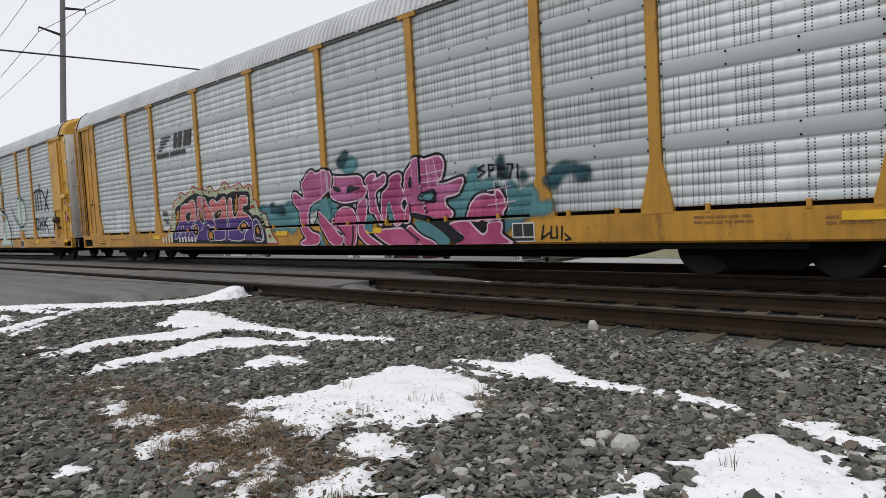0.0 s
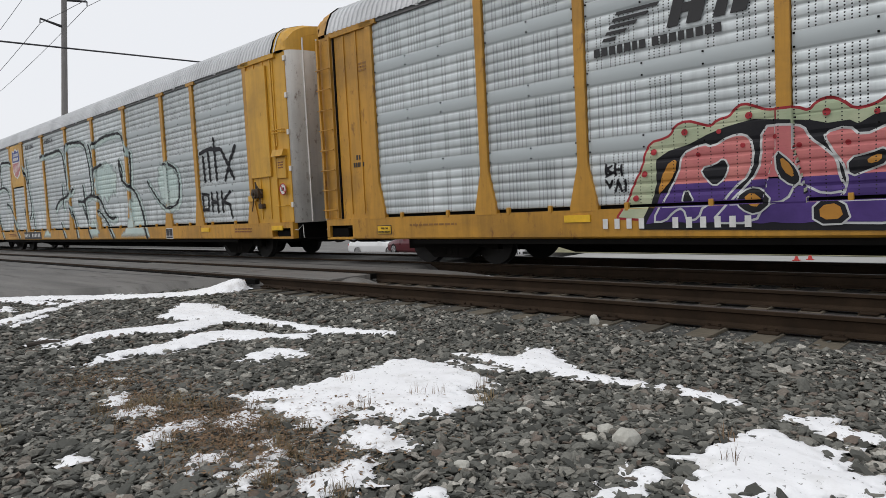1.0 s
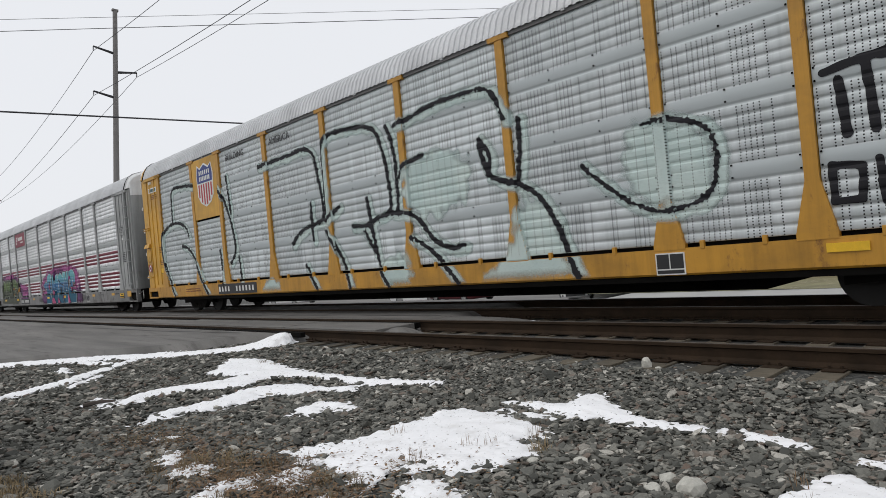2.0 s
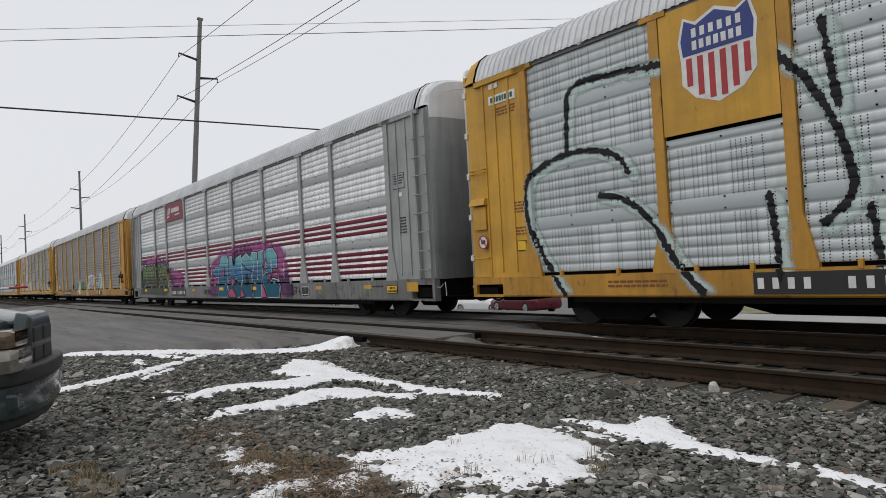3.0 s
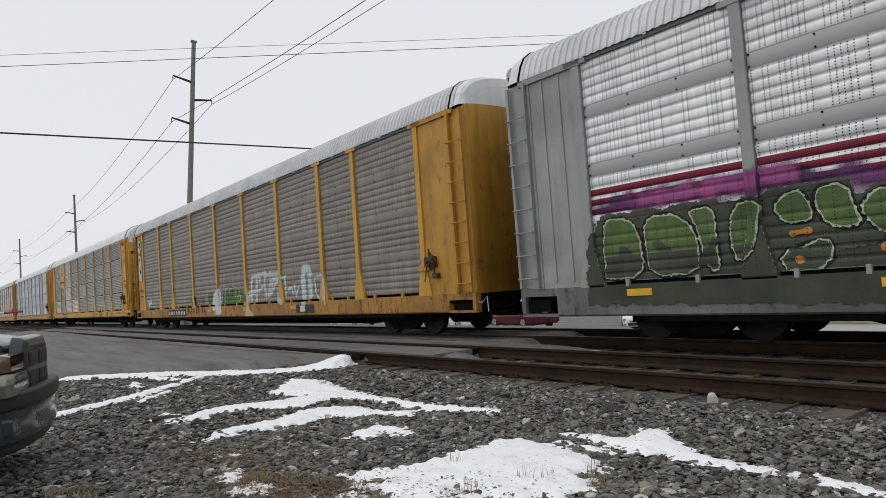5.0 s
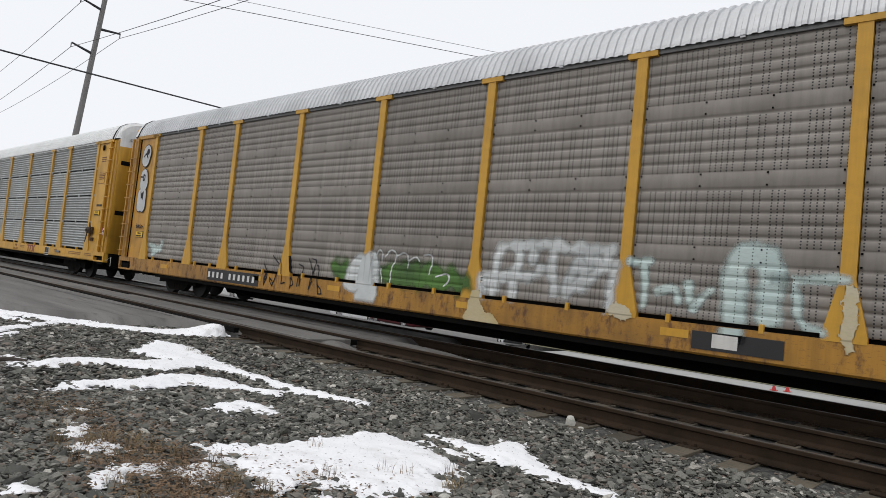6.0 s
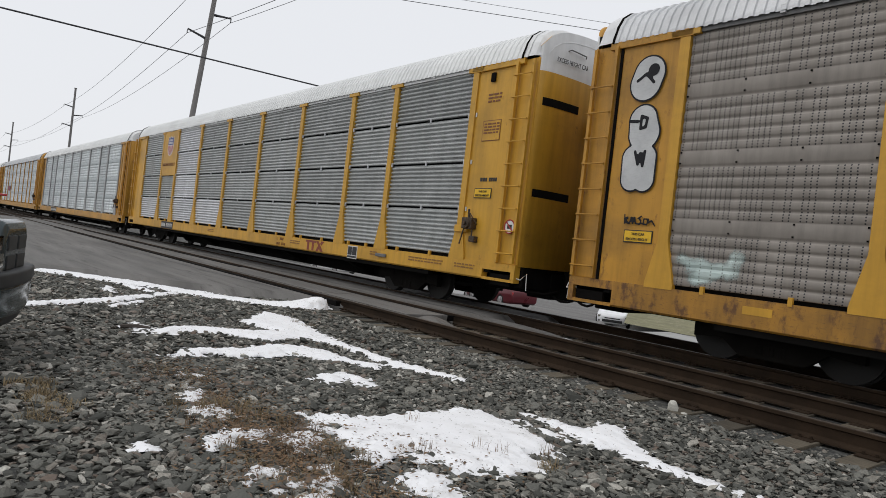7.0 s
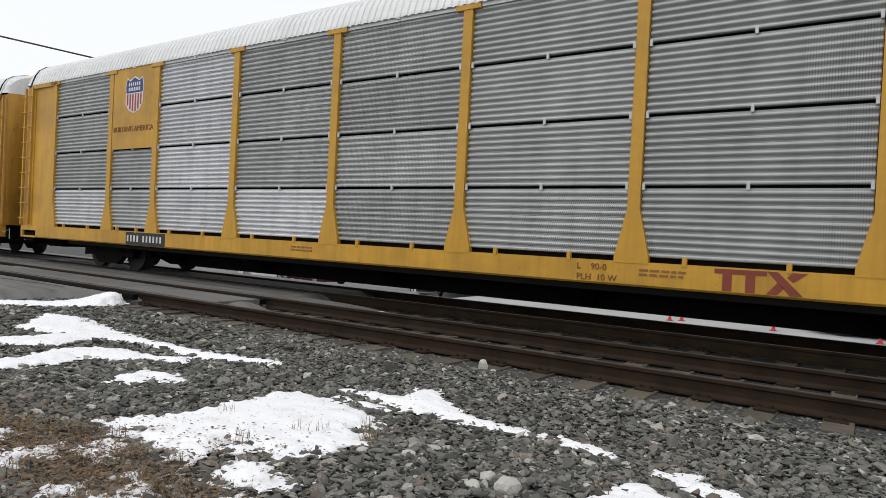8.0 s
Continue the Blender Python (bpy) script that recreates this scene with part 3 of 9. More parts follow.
def car_carrier(label, foot, top, sill_low, yellow, sill_mat, screen, roof_mat, end_mat, door_mat, kind="tiers", screen_of=None, plate_bay=False, hood=None, brake=True, bow=0.36, split=0.02, seams=True, truck_x=10.35, ladders=(-1, 1), track=None):
    """A covered car carrier, centred at x 0, rail tops at z 0; the near side faces -y."""
    car = tagged(new("car_carrier"), label, "railway car", "cars of the train")
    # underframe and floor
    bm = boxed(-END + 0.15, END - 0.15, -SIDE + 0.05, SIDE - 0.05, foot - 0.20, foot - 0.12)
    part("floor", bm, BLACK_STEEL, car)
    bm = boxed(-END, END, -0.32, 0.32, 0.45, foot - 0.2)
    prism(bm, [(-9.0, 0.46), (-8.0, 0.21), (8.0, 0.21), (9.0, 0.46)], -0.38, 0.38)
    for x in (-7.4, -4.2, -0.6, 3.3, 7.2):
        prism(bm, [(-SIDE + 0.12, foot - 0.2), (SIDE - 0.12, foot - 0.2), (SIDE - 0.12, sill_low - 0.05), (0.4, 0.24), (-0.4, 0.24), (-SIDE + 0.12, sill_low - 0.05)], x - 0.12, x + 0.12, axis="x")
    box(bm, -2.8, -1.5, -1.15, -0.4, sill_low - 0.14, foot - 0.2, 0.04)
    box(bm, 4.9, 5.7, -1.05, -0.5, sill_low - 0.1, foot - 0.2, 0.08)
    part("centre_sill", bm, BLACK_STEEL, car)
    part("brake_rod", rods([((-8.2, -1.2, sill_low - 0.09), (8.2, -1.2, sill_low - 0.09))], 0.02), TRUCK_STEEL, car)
    for s in (-1, 1):
        bm = bmesh.new()
        y0 = s * (SIDE - 0.008)
        prism(bm, [(y0 - s * 0.16, foot), (y0, foot), (y0, sill_low + 0.03), (y0 - s * 0.03, sill_low), (y0 - s * 0.2, sill_low), (y0 - s * 0.2, sill_low + 0.03), (y0 - s * 0.16, sill_low + 0.05)], -12.75, 12.75, axis="x")
        prism(bm, [(y0 - s * 0.16, foot), (y0, foot), (y0, foot - 0.14), (y0 - s * 0.16, foot - 0.14)], -END, -12.75, axis="x")
        prism(bm, [(y0 - s * 0.16, foot), (y0, foot), (y0, foot - 0.14), (y0 - s * 0.16, foot - 0.14)], 12.75, END, axis="x")
        for e in (-1, 1):
            xs = sorted((e * (END - 0.1), e * END))
            box(bm, xs[0], xs[1], min(y0, y0 - s * 0.16), max(y0, y0 - s * 0.16), sill_low + 0.04, foot - 0.14)
            xs = sorted((e * 12.75, e * END))
            box(bm, xs[0], xs[1], min(y0, y0 - s * 0.16), max(y0, y0 - s * 0.16), sill_low, sill_low + 0.05)
        part("side_sill", bm, sill_mat, car)
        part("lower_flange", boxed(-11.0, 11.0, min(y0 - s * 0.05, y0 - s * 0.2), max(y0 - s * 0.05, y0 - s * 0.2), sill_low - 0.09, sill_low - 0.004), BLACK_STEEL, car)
        # near-black sheet: shade in the opening between sill and screens, put into its colour
        part("inner_lining", boxed(-11.9, 11.9, min(s * 1.33, s * 1.30), max(s * 1.33, s * 1.30), foot - 0.1, top + 0.02), GAP_SHADE, car)
    # posts
    first = part("post", post_mesh(foot, top), yellow, car)
    first.matrix_basis = pose(POSTS[0], -SIDE, 0)
    for i, x in enumerate(POSTS):
        for s in (-1, 1):
            if i == 0 and s == -1:
                continue
            again(first, pose(x, s * SIDE, 0, 0, 0, 0 if s < 0 else 180))
    # screens, bay by bay
    base = foot + 0.055
    meshes = {}
    clip = None
    for i in range(9):
        a, b = POSTS[i], POSTS[i + 1]
        w_ = round(b - a - 0.19, 3)
        for s in (-1, 1):
            levels = [(base, top - 0.03)] if kind == "tiers" else [(base + j * (top - base) / 4 + 0.012, base + (j + 1) * (top - base) / 4 - 0.018) for j in range(4)]
            for j, (z0, z1) in enumerate(levels):
                if plate_bay and i == 1 and s < 0 and kind != "tiers" and j >= 2:
                    continue
                hi_cut = 2.95 if (plate_bay and i == 1 and s < 0 and kind == "tiers") else z1
                key = (w_, round(hi_cut - z0, 3))
                mat = screen_of(i, j) if screen_of else screen
                key2 = (*key, mat.name)
                if key2 not in meshes:
                    if kind == "tiers":
                        prof = [q for q in tier_profile(base, top - 0.03) if q[1] <= hi_cut - z0]
                    else:
                        prof = fine_profile(z1 - z0)
                    meshes[key2] = screen_mesh(prof, w_)
                    meshes[key2].materials.append(mat)
                o = new("side_screen", meshes[key2])
                o.parent = car
                o.matrix_basis = pose(a + 0.095, -SIDE + 0.05, z0) if s < 0 else pose(b - 0.095, SIDE - 0.05, z0, 0, 0, 180)
        # clips along the sill
        for q in (0.25, 0.68):
            x = a + (b - a) * q
            if clip is None:
                clip = part("screen_clip", boxed(-0.03, 0.03, -0.004, 0.05, -0.03, 0.09, bevel=0.006), yellow, car)
                clip.matrix_basis = pose(x, -SIDE, foot)
            else:
                again(clip, pose(x, -SIDE, foot))
    # bright clip plates beside the posts where the fine screens meet
    if kind == "fine":
        tab = None
        for x in POSTS:
            for j in (1, 2, 3):
                for side in (-0.115, 0.115):
                    m = pose(x + side, -SIDE + 0.03, base + j * (top - base) / 4)
                    if tab is None:
                        tab = part("clip_plate", boxed(-0.02, 0.02, -0.012, 0.02, -0.045, 0.045, bevel=0.005), ROOF_METAL, car, "bright metal clip plate")
                        tab.matrix_basis = m
                    else:
                        again(tab, m)
        for i in range(9):
            for j in (1, 2, 3):
                again(tab, pose((POSTS[i] + POSTS[i + 1]) / 2, -SIDE + 0.042, base + j * (top - base) / 4))
    # bolts on the joint bands
    if kind == "tiers":
        rib = ((top - 0.03 - base) - 0.225 * 3) / 20
        bm = bmesh.new()
        for t in range(3):
            for edge_z in (0.03, 0.195):
                z = base + (t + 1) * 5 * rib + t * 0.225 + edge_z
                for i in range(9):
                    n = 4 if i not in (1, 7) else 3
                    for q in range(n):
                        x = POSTS[i] + 0.12 + (POSTS[i + 1] - POSTS[i] - 0.24) * q / (n - 1)
                        box(bm, x - 0.011, x + 0.011, -SIDE + 0.036, -SIDE + 0.052, z - 0.011, z + 0.011)
        part("screen_bolts", bm, BLACK_STEEL, car)["kind"] = "stuff"
    # top chord and roof
    for s in (-1, 1):
        part("top_chord", boxed(-11.9, 11.9, min(s * 1.42, s * 1.475), max(s * 1.42, s * 1.475), top - 0.05, top + 0.03), INK_GREY if roof_mat is ROOF_METAL else WHITE_PAINT, car)
    v_, f_ = roof_mesh(top + 0.03, -13.3, 13.3)
    part_roof = sheet("roof", v_, f_, roof_mat, car)
    bracket = part("roof_bracket", boxed(-0.035, 0.035, -0.012, 0.06, -0.02, 0.10, bevel=0.006), roof_mat, car)
    bracket.matrix_basis = pose((POSTS[0] + POSTS[1]) / 2, -SIDE, top)
    for i in range(1, 9):
        again(bracket, pose((POSTS[i] + POSTS[i + 1]) / 2, -SIDE, top))
    # closed ends: side plates, doors, roof hoods
    for e in (-1, 1):
        for s in (-1, 1):
            xs = sorted((e * 11.99, e * 13.05))
            ys = sorted((s * (SIDE - 0.035), s * (SIDE - 0.10)))
            p = part("end_side_plate", boxed(xs[0], xs[1], ys[0], ys[1], foot - 0.02, top + 0.02), end_mat, car)
            if s < 0 and seams:
                for q in (12.32, 12.72):
                    xs2 = sorted((e * q, e * (q + 0.05)))
                    part("seam_strip", boxed(xs2[0], xs2[1], ys[0] - 0.022, ys[0], foot + 0.1, top - 0.1, bevel=0.005), end_mat, p)
            xs = sorted((e * 13.05, e * 13.10))
            part("door_track_post", boxed(xs[0], xs[1], min(ys) - 0.02, max(ys) + 0.08, foot - 0.02, top + 0.1), track or BLACK_STEEL, car)
            xs = sorted((e * 13.10, e * END))
            part("corner_panel", boxed(xs[0], xs[1], ys[0] + (0.02 if s < 0 else -0.02), ys[1] + (0.02 if s < 0 else -0.02), foot, top, bevel=0.02), end_mat, car)
            # rounded door leaf
            n = 9
            verts = []
            gable = sorted((w, h) for w, h in roof_outline() if w >= 0)
            for q in range(n + 1):
                a = q / n * math.pi / 2
                x = e * (END - 0.02 + bow * math.sin(a) ** 0.8)
                y = s * (0.02 + (SIDE - 0.09) * math.cos(a) ** 0.75)
                lid = top + 0.04 + 0.84 * float(np.interp(abs(y), [g[0] for g in gable], [g[1] for g in gable]))
                verts += [(x, y, foot - 0.02), (x, y, top + split), (x, y, lid), (x - e * 0.06, y * 0.985, lid), (x - e * 0.06, y * 0.985, foot - 0.02)]
            lower, upper = [], []
            for q in range(n):
                for k in range(5):
                    face = (q * 5 + k, q * 5 + 5 + k, q * 5 + 5 + (k + 1) % 5, q * 5 + (k + 1) % 5)
                    (upper if k == 1 else lower).append(face)
            d = sheet("end_door", verts, lower, door_mat, car, smooth=True)
            tops = [verts[q * 5 + k] for q in range(n + 1) for k in (1, 2)]
            sheet("door_top", tops, [(2 * q, 2 * q + 2, 2 * q + 3, 2 * q + 1) for q in range(n)], hood or door_mat, d)
            bm = bmesh.new()
            for yy in ((0.35, 0.75, 1.1) if door_mat is WHITE_DOOR else (0.05,)):
                a = math.acos(min(1, (yy / (SIDE - 0.09))) ** (1 / 0.75))
                x = e * (END + bow * math.sin(a) ** 0.8)
                rod(bm, (x, s * yy, foot), (x, s * yy, top + 0.3), 0.022 if door_mat is WHITE_DOOR else 0.010, None, 6)
            part("door_bar", bm, door_mat if door_mat is WHITE_DOOR else BLACK_STEEL, d)
            if door_mat is not WHITE_DOOR:
                xs = sorted((e * (END + bow - 0.03), e * (END + bow + 0.06)))
                ys = sorted((s * 0.03, s * 0.085))
                for z in (1.75, 3.55):
                    part("door_lock", boxed(xs[0], xs[1], ys[0], ys[1], z, z + 0.42, bevel=0.015), BLACK_STEEL, d)
            for q in range(5 if door_mat is WHITE_DOOR else 0):
                xs = sorted((e * (END - 0.03), e * (END + 0.05)))
                ys = sorted((s * (SIDE - 0.02), s * (SIDE - 0.075)))
                part("door_hinge", boxed(xs[0], xs[1], ys[0], ys[1], foot + 0.35 + q * 0.85, foot + 0.47 + q * 0.85, bevel=0.008), door_mat, car)
        # roof hood over the door
        outline = roof_outline()
        verts, faces = [], []
        for x, k, lift in ((13.25, 1.012, 0.03), (13.55, 1.0, 0.0), (13.64 + bow, 0.93, -0.18)):
            verts += [(e * (x if x < 13.6 else 13.63 + bow * max(0.0, 1 - (abs(a) * k / 1.42) ** 2.667) ** 0.4), a * k, top + 0.03 + max(b, 0.0) * (1 if lift >= 0 else 0.86) + lift * (b > 0.1)) for a, b in outline]
        m_ = len(outline)
        for q in range(2):
            faces += [(q * m_ + j, q * m_ + j + 1, (q + 1) * m_ + j + 1, (q + 1) * m_ + j) for j in range(m_ - 1)]
        sheet("roof_hood", verts, faces, hood or end_mat, car)
        lip = [(e * 13.25, a * 1.02, top + 0.035 + b * 1.02) for a, b in outline]
        part("hood_lip", tube(lip, 0.022), BLACK_STEEL, car)
        part("header", boxed(*sorted((e * 11.8, e * 13.3)), -SIDE - 0.012, -SIDE + 0.08, top - 0.09, top + 0.03, bevel=0.01), end_mat, car)
        if e in ladders:
            ladder(car, e * 13.36, foot + 0.02, top - 0.05, end_mat)
        # coupler and gear
        bm = bmesh.new()
        box(bm, *sorted((e * (END - 0.1), e * (END + 0.55))), -0.16, 0.16, 0.72, 1.0, 0.03)
        box(bm, *sorted((e * (END + 0.25), e * (END + 0.68))), -0.22, 0.22, 0.66, 1.06, 0.06)
        part("coupler", bm, TRUCK_STEEL, car)
        hose = [(e * (END + 0.05), -0.5, 0.62), (e * (END + 0.12), -0.5, 0.52), (e * (END + 0.22), -0.49, 0.44), (e * (END + 0.34), -0.47, 0.40), (e * (END + 0.48), -0.44, 0.41), (e * (END + 0.6), -0.42, 0.45)]
        part("air_hose", tube(hose, 0.024, 8), BLACK_STEEL, car)
        lever = [(e * (END - 0.2), -1.42, 0.78), (e * (END + 0.1), -1.42, 0.74), (e * (END + 0.14), -1.3, 0.86), (e * (END + 0.16), -1.3, 0.55)]
        part("cut_lever", tube(lever, 0.010), INK_WHITE, car)
        # draft pocket, striker and pipes that close the space between the cars
        part("striker", boxed(*sorted((e * (END - 0.5), e * (END + 0.12))), -0.55, 0.55, 0.40, foot - 0.1, bevel=0.03), BLACK_STEEL, car)
        pipe = [(e * (END - 0.3), -1.2, 0.60), (e * (END + 0.1), -1.15, 0.52), (e * (END + 0.18), -0.8, 0.50), (e * (END + 0.16), -0.4, 0.56)]
        part("train_pipe", tube(pipe, 0.03, 8), BLACK_STEEL, car)
        part("end_sill", boxed(*sorted((e * (END - 0.12), e * (END + 0.08))), -1.34, 1.34, foot - 0.42, foot - 0.02, bevel=0.02), BLACK_STEEL, car)
        part("step_pocket", boxed(*sorted((e * 12.95, e * 13.5)), -SIDE + 0.05, -SIDE + 0.12, foot - 0.42, foot - 0.14), BLACK_STEEL, car)
    # hand-brake gear at the leading end
    if brake:
        bm = bmesh.new()
        box(bm, 12.12, 12.42, -SIDE - 0.12, -SIDE + 0.03, foot + 0.62, foot + 0.85, 0.02)
        rod(bm, (12.27, -SIDE - 0.16, foot + 0.73), (12.27, -SIDE - 0.1, foot + 0.73), 0.10, 0.12, 12)
        rod(bm, (12.27, -SIDE - 0.2, foot + 0.73), (12.27, -SIDE - 0.16, foot + 0.73), 0.04, None, 8)
        rod(bm, (12.20, -SIDE - 0.1, foot + 0.66), (12.12, -SIDE - 0.12, foot + 0.30), 0.016, None, 6)
        rod(bm, (12.40, -SIDE - 0.06, foot + 0.80), (12.40, -SIDE - 0.06, foot + 0.36), 0.018, None, 6)
        box(bm, 12.34, 12.50, -SIDE - 0.08, -SIDE + 0.03, foot + 0.36, foot + 0.48, 0.015)
        rod(bm, (12.27, -SIDE - 0.05, foot + 0.8), (12.27, -SIDE - 0.08, foot + 1.02), 0.035, 0.02, 8)
        rod(bm, (12.27, -SIDE - 0.08, foot + 0.98), (12.5, -SIDE - 0.05, foot + 0.72), 0.012, None, 6)
        part("hand_brake", bm, BRAKE_GREASE, car, "greasy hand-brake gear box")
        part("brake_bracket", boxed(11.82, 12.2, -SIDE - 0.04, -SIDE + 0.03, foot + 0.55, foot + 0.69, bevel=0.012), end_mat, car)
    rolling = []
    for x in (-truck_x, truck_x):
        rolling += truck(car, x, 0.42)
    return car, rolling


cars, rolling_wheels = [], []


def coupled(k, made):
    car, wheels = made
    cars.append((k, car))
    rolling_wheels.extend(wheels)
    car.matrix_basis = pose(START - PITCH * k, TRACK_Y, 0)
    return car


car_a = coupled(0, car_carrier("car carrier with silver perforated screens, mustard posts and pink graffiti", 0.96, 4.88, 0.52, YELLOW, YELLOW, SCREEN, ROOF_METAL, YELLOW, YELLOW, bow=0.15))
car_b = coupled(1, car_carrier("yellow and silver car carrier with white outlined graffiti", 0.93, 4.90, 0.54, YELLOW, YELLOW, SCREEN, ROOF_METAL, YELLOW_NEW, WHITE_DOOR, plate_bay=True, hood=YELLOW_NEW, ladders=(), track=YELLOW_NEW))
car_c = coupled(2, car_carrier("grey car carrier with maroon stripes and blue graffiti", 0.95, 4.84, 0.44, GREY_PAINT, GREY_SILL, SCREEN_STRIPED, ROOF_METAL, GREY_PAINT, GREY_PAINT, hood=WHITE_PAINT, brake=False, bow=0.2, split=-0.25, track=GREY_PAINT))
car_d = coupled(3, car_carrier("weathered car carrier with brown-grey screens and yellow posts", 0.95, 4.88, 0.54, YELLOW_NEW, YELLOW_OLD, SCREEN_BROWN, ROOF_METAL, YELLOW, YELLOW, hood=WHITE_PAINT, seams=False, bow=0.2))


def fresh_bays(i, j):
    return SCREEN_NEW if i == 2 or (j == 0 and i in (0, 3)) else SCREEN_FINE


car_e = coupled(4, car_carrier("clean yellow car carrier with fine grey screens and a white roof", 1.0, 4.96, 0.66, YELLOW_NEW, YELLOW_NEW, SCREEN_FINE, ROOF_WHITE, YELLOW_NEW, YELLOW_NEW, kind="fine", screen_of=fresh_bays, plate_bay=True, hood=WHITE_PAINT, bow=0.2, split=-0.25, seams=False, truck_x=9.72, track=YELLOW_NEW))
car_f = coupled(5, car_carrier("silver-screened car carrier with yellow ends far down the train", 0.98, 4.90, 0.6, GREY_PAINT, YELLOW, SCREEN, ROOF_WHITE, YELLOW, YELLOW, hood=WHITE_PAINT))
car_g = coupled(6, car_carrier("silver car carrier with a small maroon plate far down the train", 0.96, 4.88, 0.54, YELLOW, YELLOW, SCREEN, ROOF_METAL, YELLOW, YELLOW))
for k in (7, 8):
    far = copy_thing(car_f if k % 2 else car_g, pose(START - PITCH * k, TRACK_Y, 0))
    cars.append((k, far))


# ---------------------------------------------------------------- poles and wires
def power_pole(x, y, lean, arms):
    pole = tagged(new("power_pole"), "tall weathered utility pole with three cross arms", "power pole", "poles along the line")
    bm = bmesh.new()
    rod(bm, (0, 0, -1.2), (0, 0, 20.2), 0.23, 0.15, 12)
    part("mast", bm, GALVANISED_POLE, pole)
    part("cap", boxed(-0.12, 0.12, -0.2, 0.2, 20.2, 20.35, bevel=0.02), GALVANISED_POLE, pole)
    for side, z in arms:
        bm = bmesh.new()
        rod(bm, (0, 0, z - 0.12), (0, side * REACH, z + 0.12), 0.10, 0.06, 8)
        arm = part("cross_arm", bm, CABLE, pole)
        bm = bmesh.new()
        for q in range(4):
            rod(bm, (0, side * REACH, z + 0.08 - q * 0.07), (0, side * REACH, z + 0.04 - q * 0.07), 0.05, 0.03, 8)
        part("insulator", bm, CABLE, arm)
    pole.matrix_basis = pose(x, y, -2 if x > 0 else 0, lean, 0, 0)
    return pole


ARMS = ((-1, 17.3), (1, 16.0), (-1, 14.2))
REACH = 1.4
POLE_SPOTS = [(28, 14.5, 0), (-47.7, 14.6, -4.2), (-122, 20.2, 0), (-196, 19.8, 0), (-270, 20.2, 0)]
for x, y, lean in POLE_SPOTS:
    power_pole(x, y, lean, ARMS)


def wire(a, b, sag, r, label, n=16):
    a, b = Vector(a), Vector(b)
    pts = []
    for i in range(n + 1):
        q = i / n
        p_ = a.lerp(b, q)
        p_.z -= sag * 4 * q * (1 - q)
        pts.append(p_)
    ob = part("power_line", tube(pts, r, 5), CABLE)
    return tagged(ob, label, "power line", "overhead wires")


for (x0, y0, l0), (x1, y1, l1) in zip(POLE_SPOTS[:-1], POLE_SPOTS[1:]):
    for side, z in ARMS:
        def tip(x, y, lean):
            return pose(x, y, -2 if x > 0 else 0, lean) @ Vector((0, side * REACH, z - 0.2))
        wire(tip(x0, y0, l0), tip(x1, y1, l1), 1.0, 0.018, "thin power line between tall poles")


def span_wire(azimuth, distance, height, reach0, reach1, r, label):
    """A straight wire whose nearest point lies at that azimuth, distance and height."""
    a = radians(azimuth)
    foot = Vector((-math.sin(a) * distance, math.cos(a) * distance, height))
    along = Vector((math.cos(a), math.sin(a), 0))
    wire(foot + along * reach0, foot + along * reach1, 0.0, r, label)


def wood_pole(x, y, z):
    bm = bmesh.new()
    rod(bm, (0, 0, -1.5), (0, 0, z + 0.5), 0.16, 0.11, 10)
    p_ = tagged(new("wire_pole"), "plain wooden pole carrying wires across the road", "utility pole", "poles along the road")
    part("mast", bm, GALVANISED_POLE, p_)
    part("cross_arm", boxed(-0.08, 0.08, -1.2, 1.2, z - 0.06, z + 0.06, bevel=0.01), GALVANISED_POLE, p_)
    p_.matrix_basis = pose(x, y, 0)


for x, y, z in ((-34.93, -41.36, 8.22), (-24.56, 51.06, 8.22), (-41.14, -20.64, 9.5), (6.02, 50.07, 9.5)):
    wood_pole(x, y, z)
span_wire(83.6, 30.1, 8.22, -45, 48, 0.035, "thick dark cable across the road")
span_wire(56.3, 22.77, 9.5, -40, 45, 0.011, "thin wire across the road")
span_wire(57.0, 21.9, 9.5, -40, 45, 0.007, "thin wire across the road")


# ---------------------------------------------------------------- snow, stones and dry weeds
def segment_distance(px, py, a, b):
    ax, ay, bx, by = a[0], a[1], b[0], b[1]
    dx, dy = bx - ax, by - ay
    q = np.clip(((px - ax) * dx + (py - ay) * dy) / max(dx * dx + dy * dy, 1e-9), 0, 1)
    return np.hypot(px - ax - q * dx, py - ay - q * dy), q


def stroke_field(px, py, strokes):
    """Signed distance to a set of brush strokes: each a list of (x, y, radius)."""
    out = np.full(px.shape, 1e3)
    for line in strokes:
        if len(line) == 1:
            line = [line[0], line[0]]
        for a, b in zip(line[:-1], line[1:]):
            d, q = segment_distance(px, py, a, b)
            out = np.minimum(out, d - (a[2] + (b[2] - a[2]) * q))
    return out


def shape_field(px, py, outlines):
    """Signed distance to straight-edged outlines, negative inside."""
    out = np.full(px.shape, 1e3)
    for line in outlines:
        d = np.full(px.shape, 1e3)
        odd = np.zeros(px.shape, bool)
        for a, b in zip(line, line[1:] + line[:1]):
            d = np.minimum(d, segment_distance(px, py, a, b)[0])
            if a[1] != b[1]:
                odd ^= ((a[1] > py) != (b[1] > py)) & (px < a[0] + (py - a[1]) * (b[0] - a[0]) / (b[1] - a[1]))
        out = np.minimum(out, np.where(odd, -d, d))
    return out


def ripple(px, py, scale, seed):
    """Soft noise in the plane, about -1 to 1."""
    out = np.zeros(px.shape)
    for i in range(px.shape[0]):
        for j in range(px.shape[1]):
            out[i, j] = noise.noise((px[i, j] * scale, py[i, j] * scale, seed))
    return out


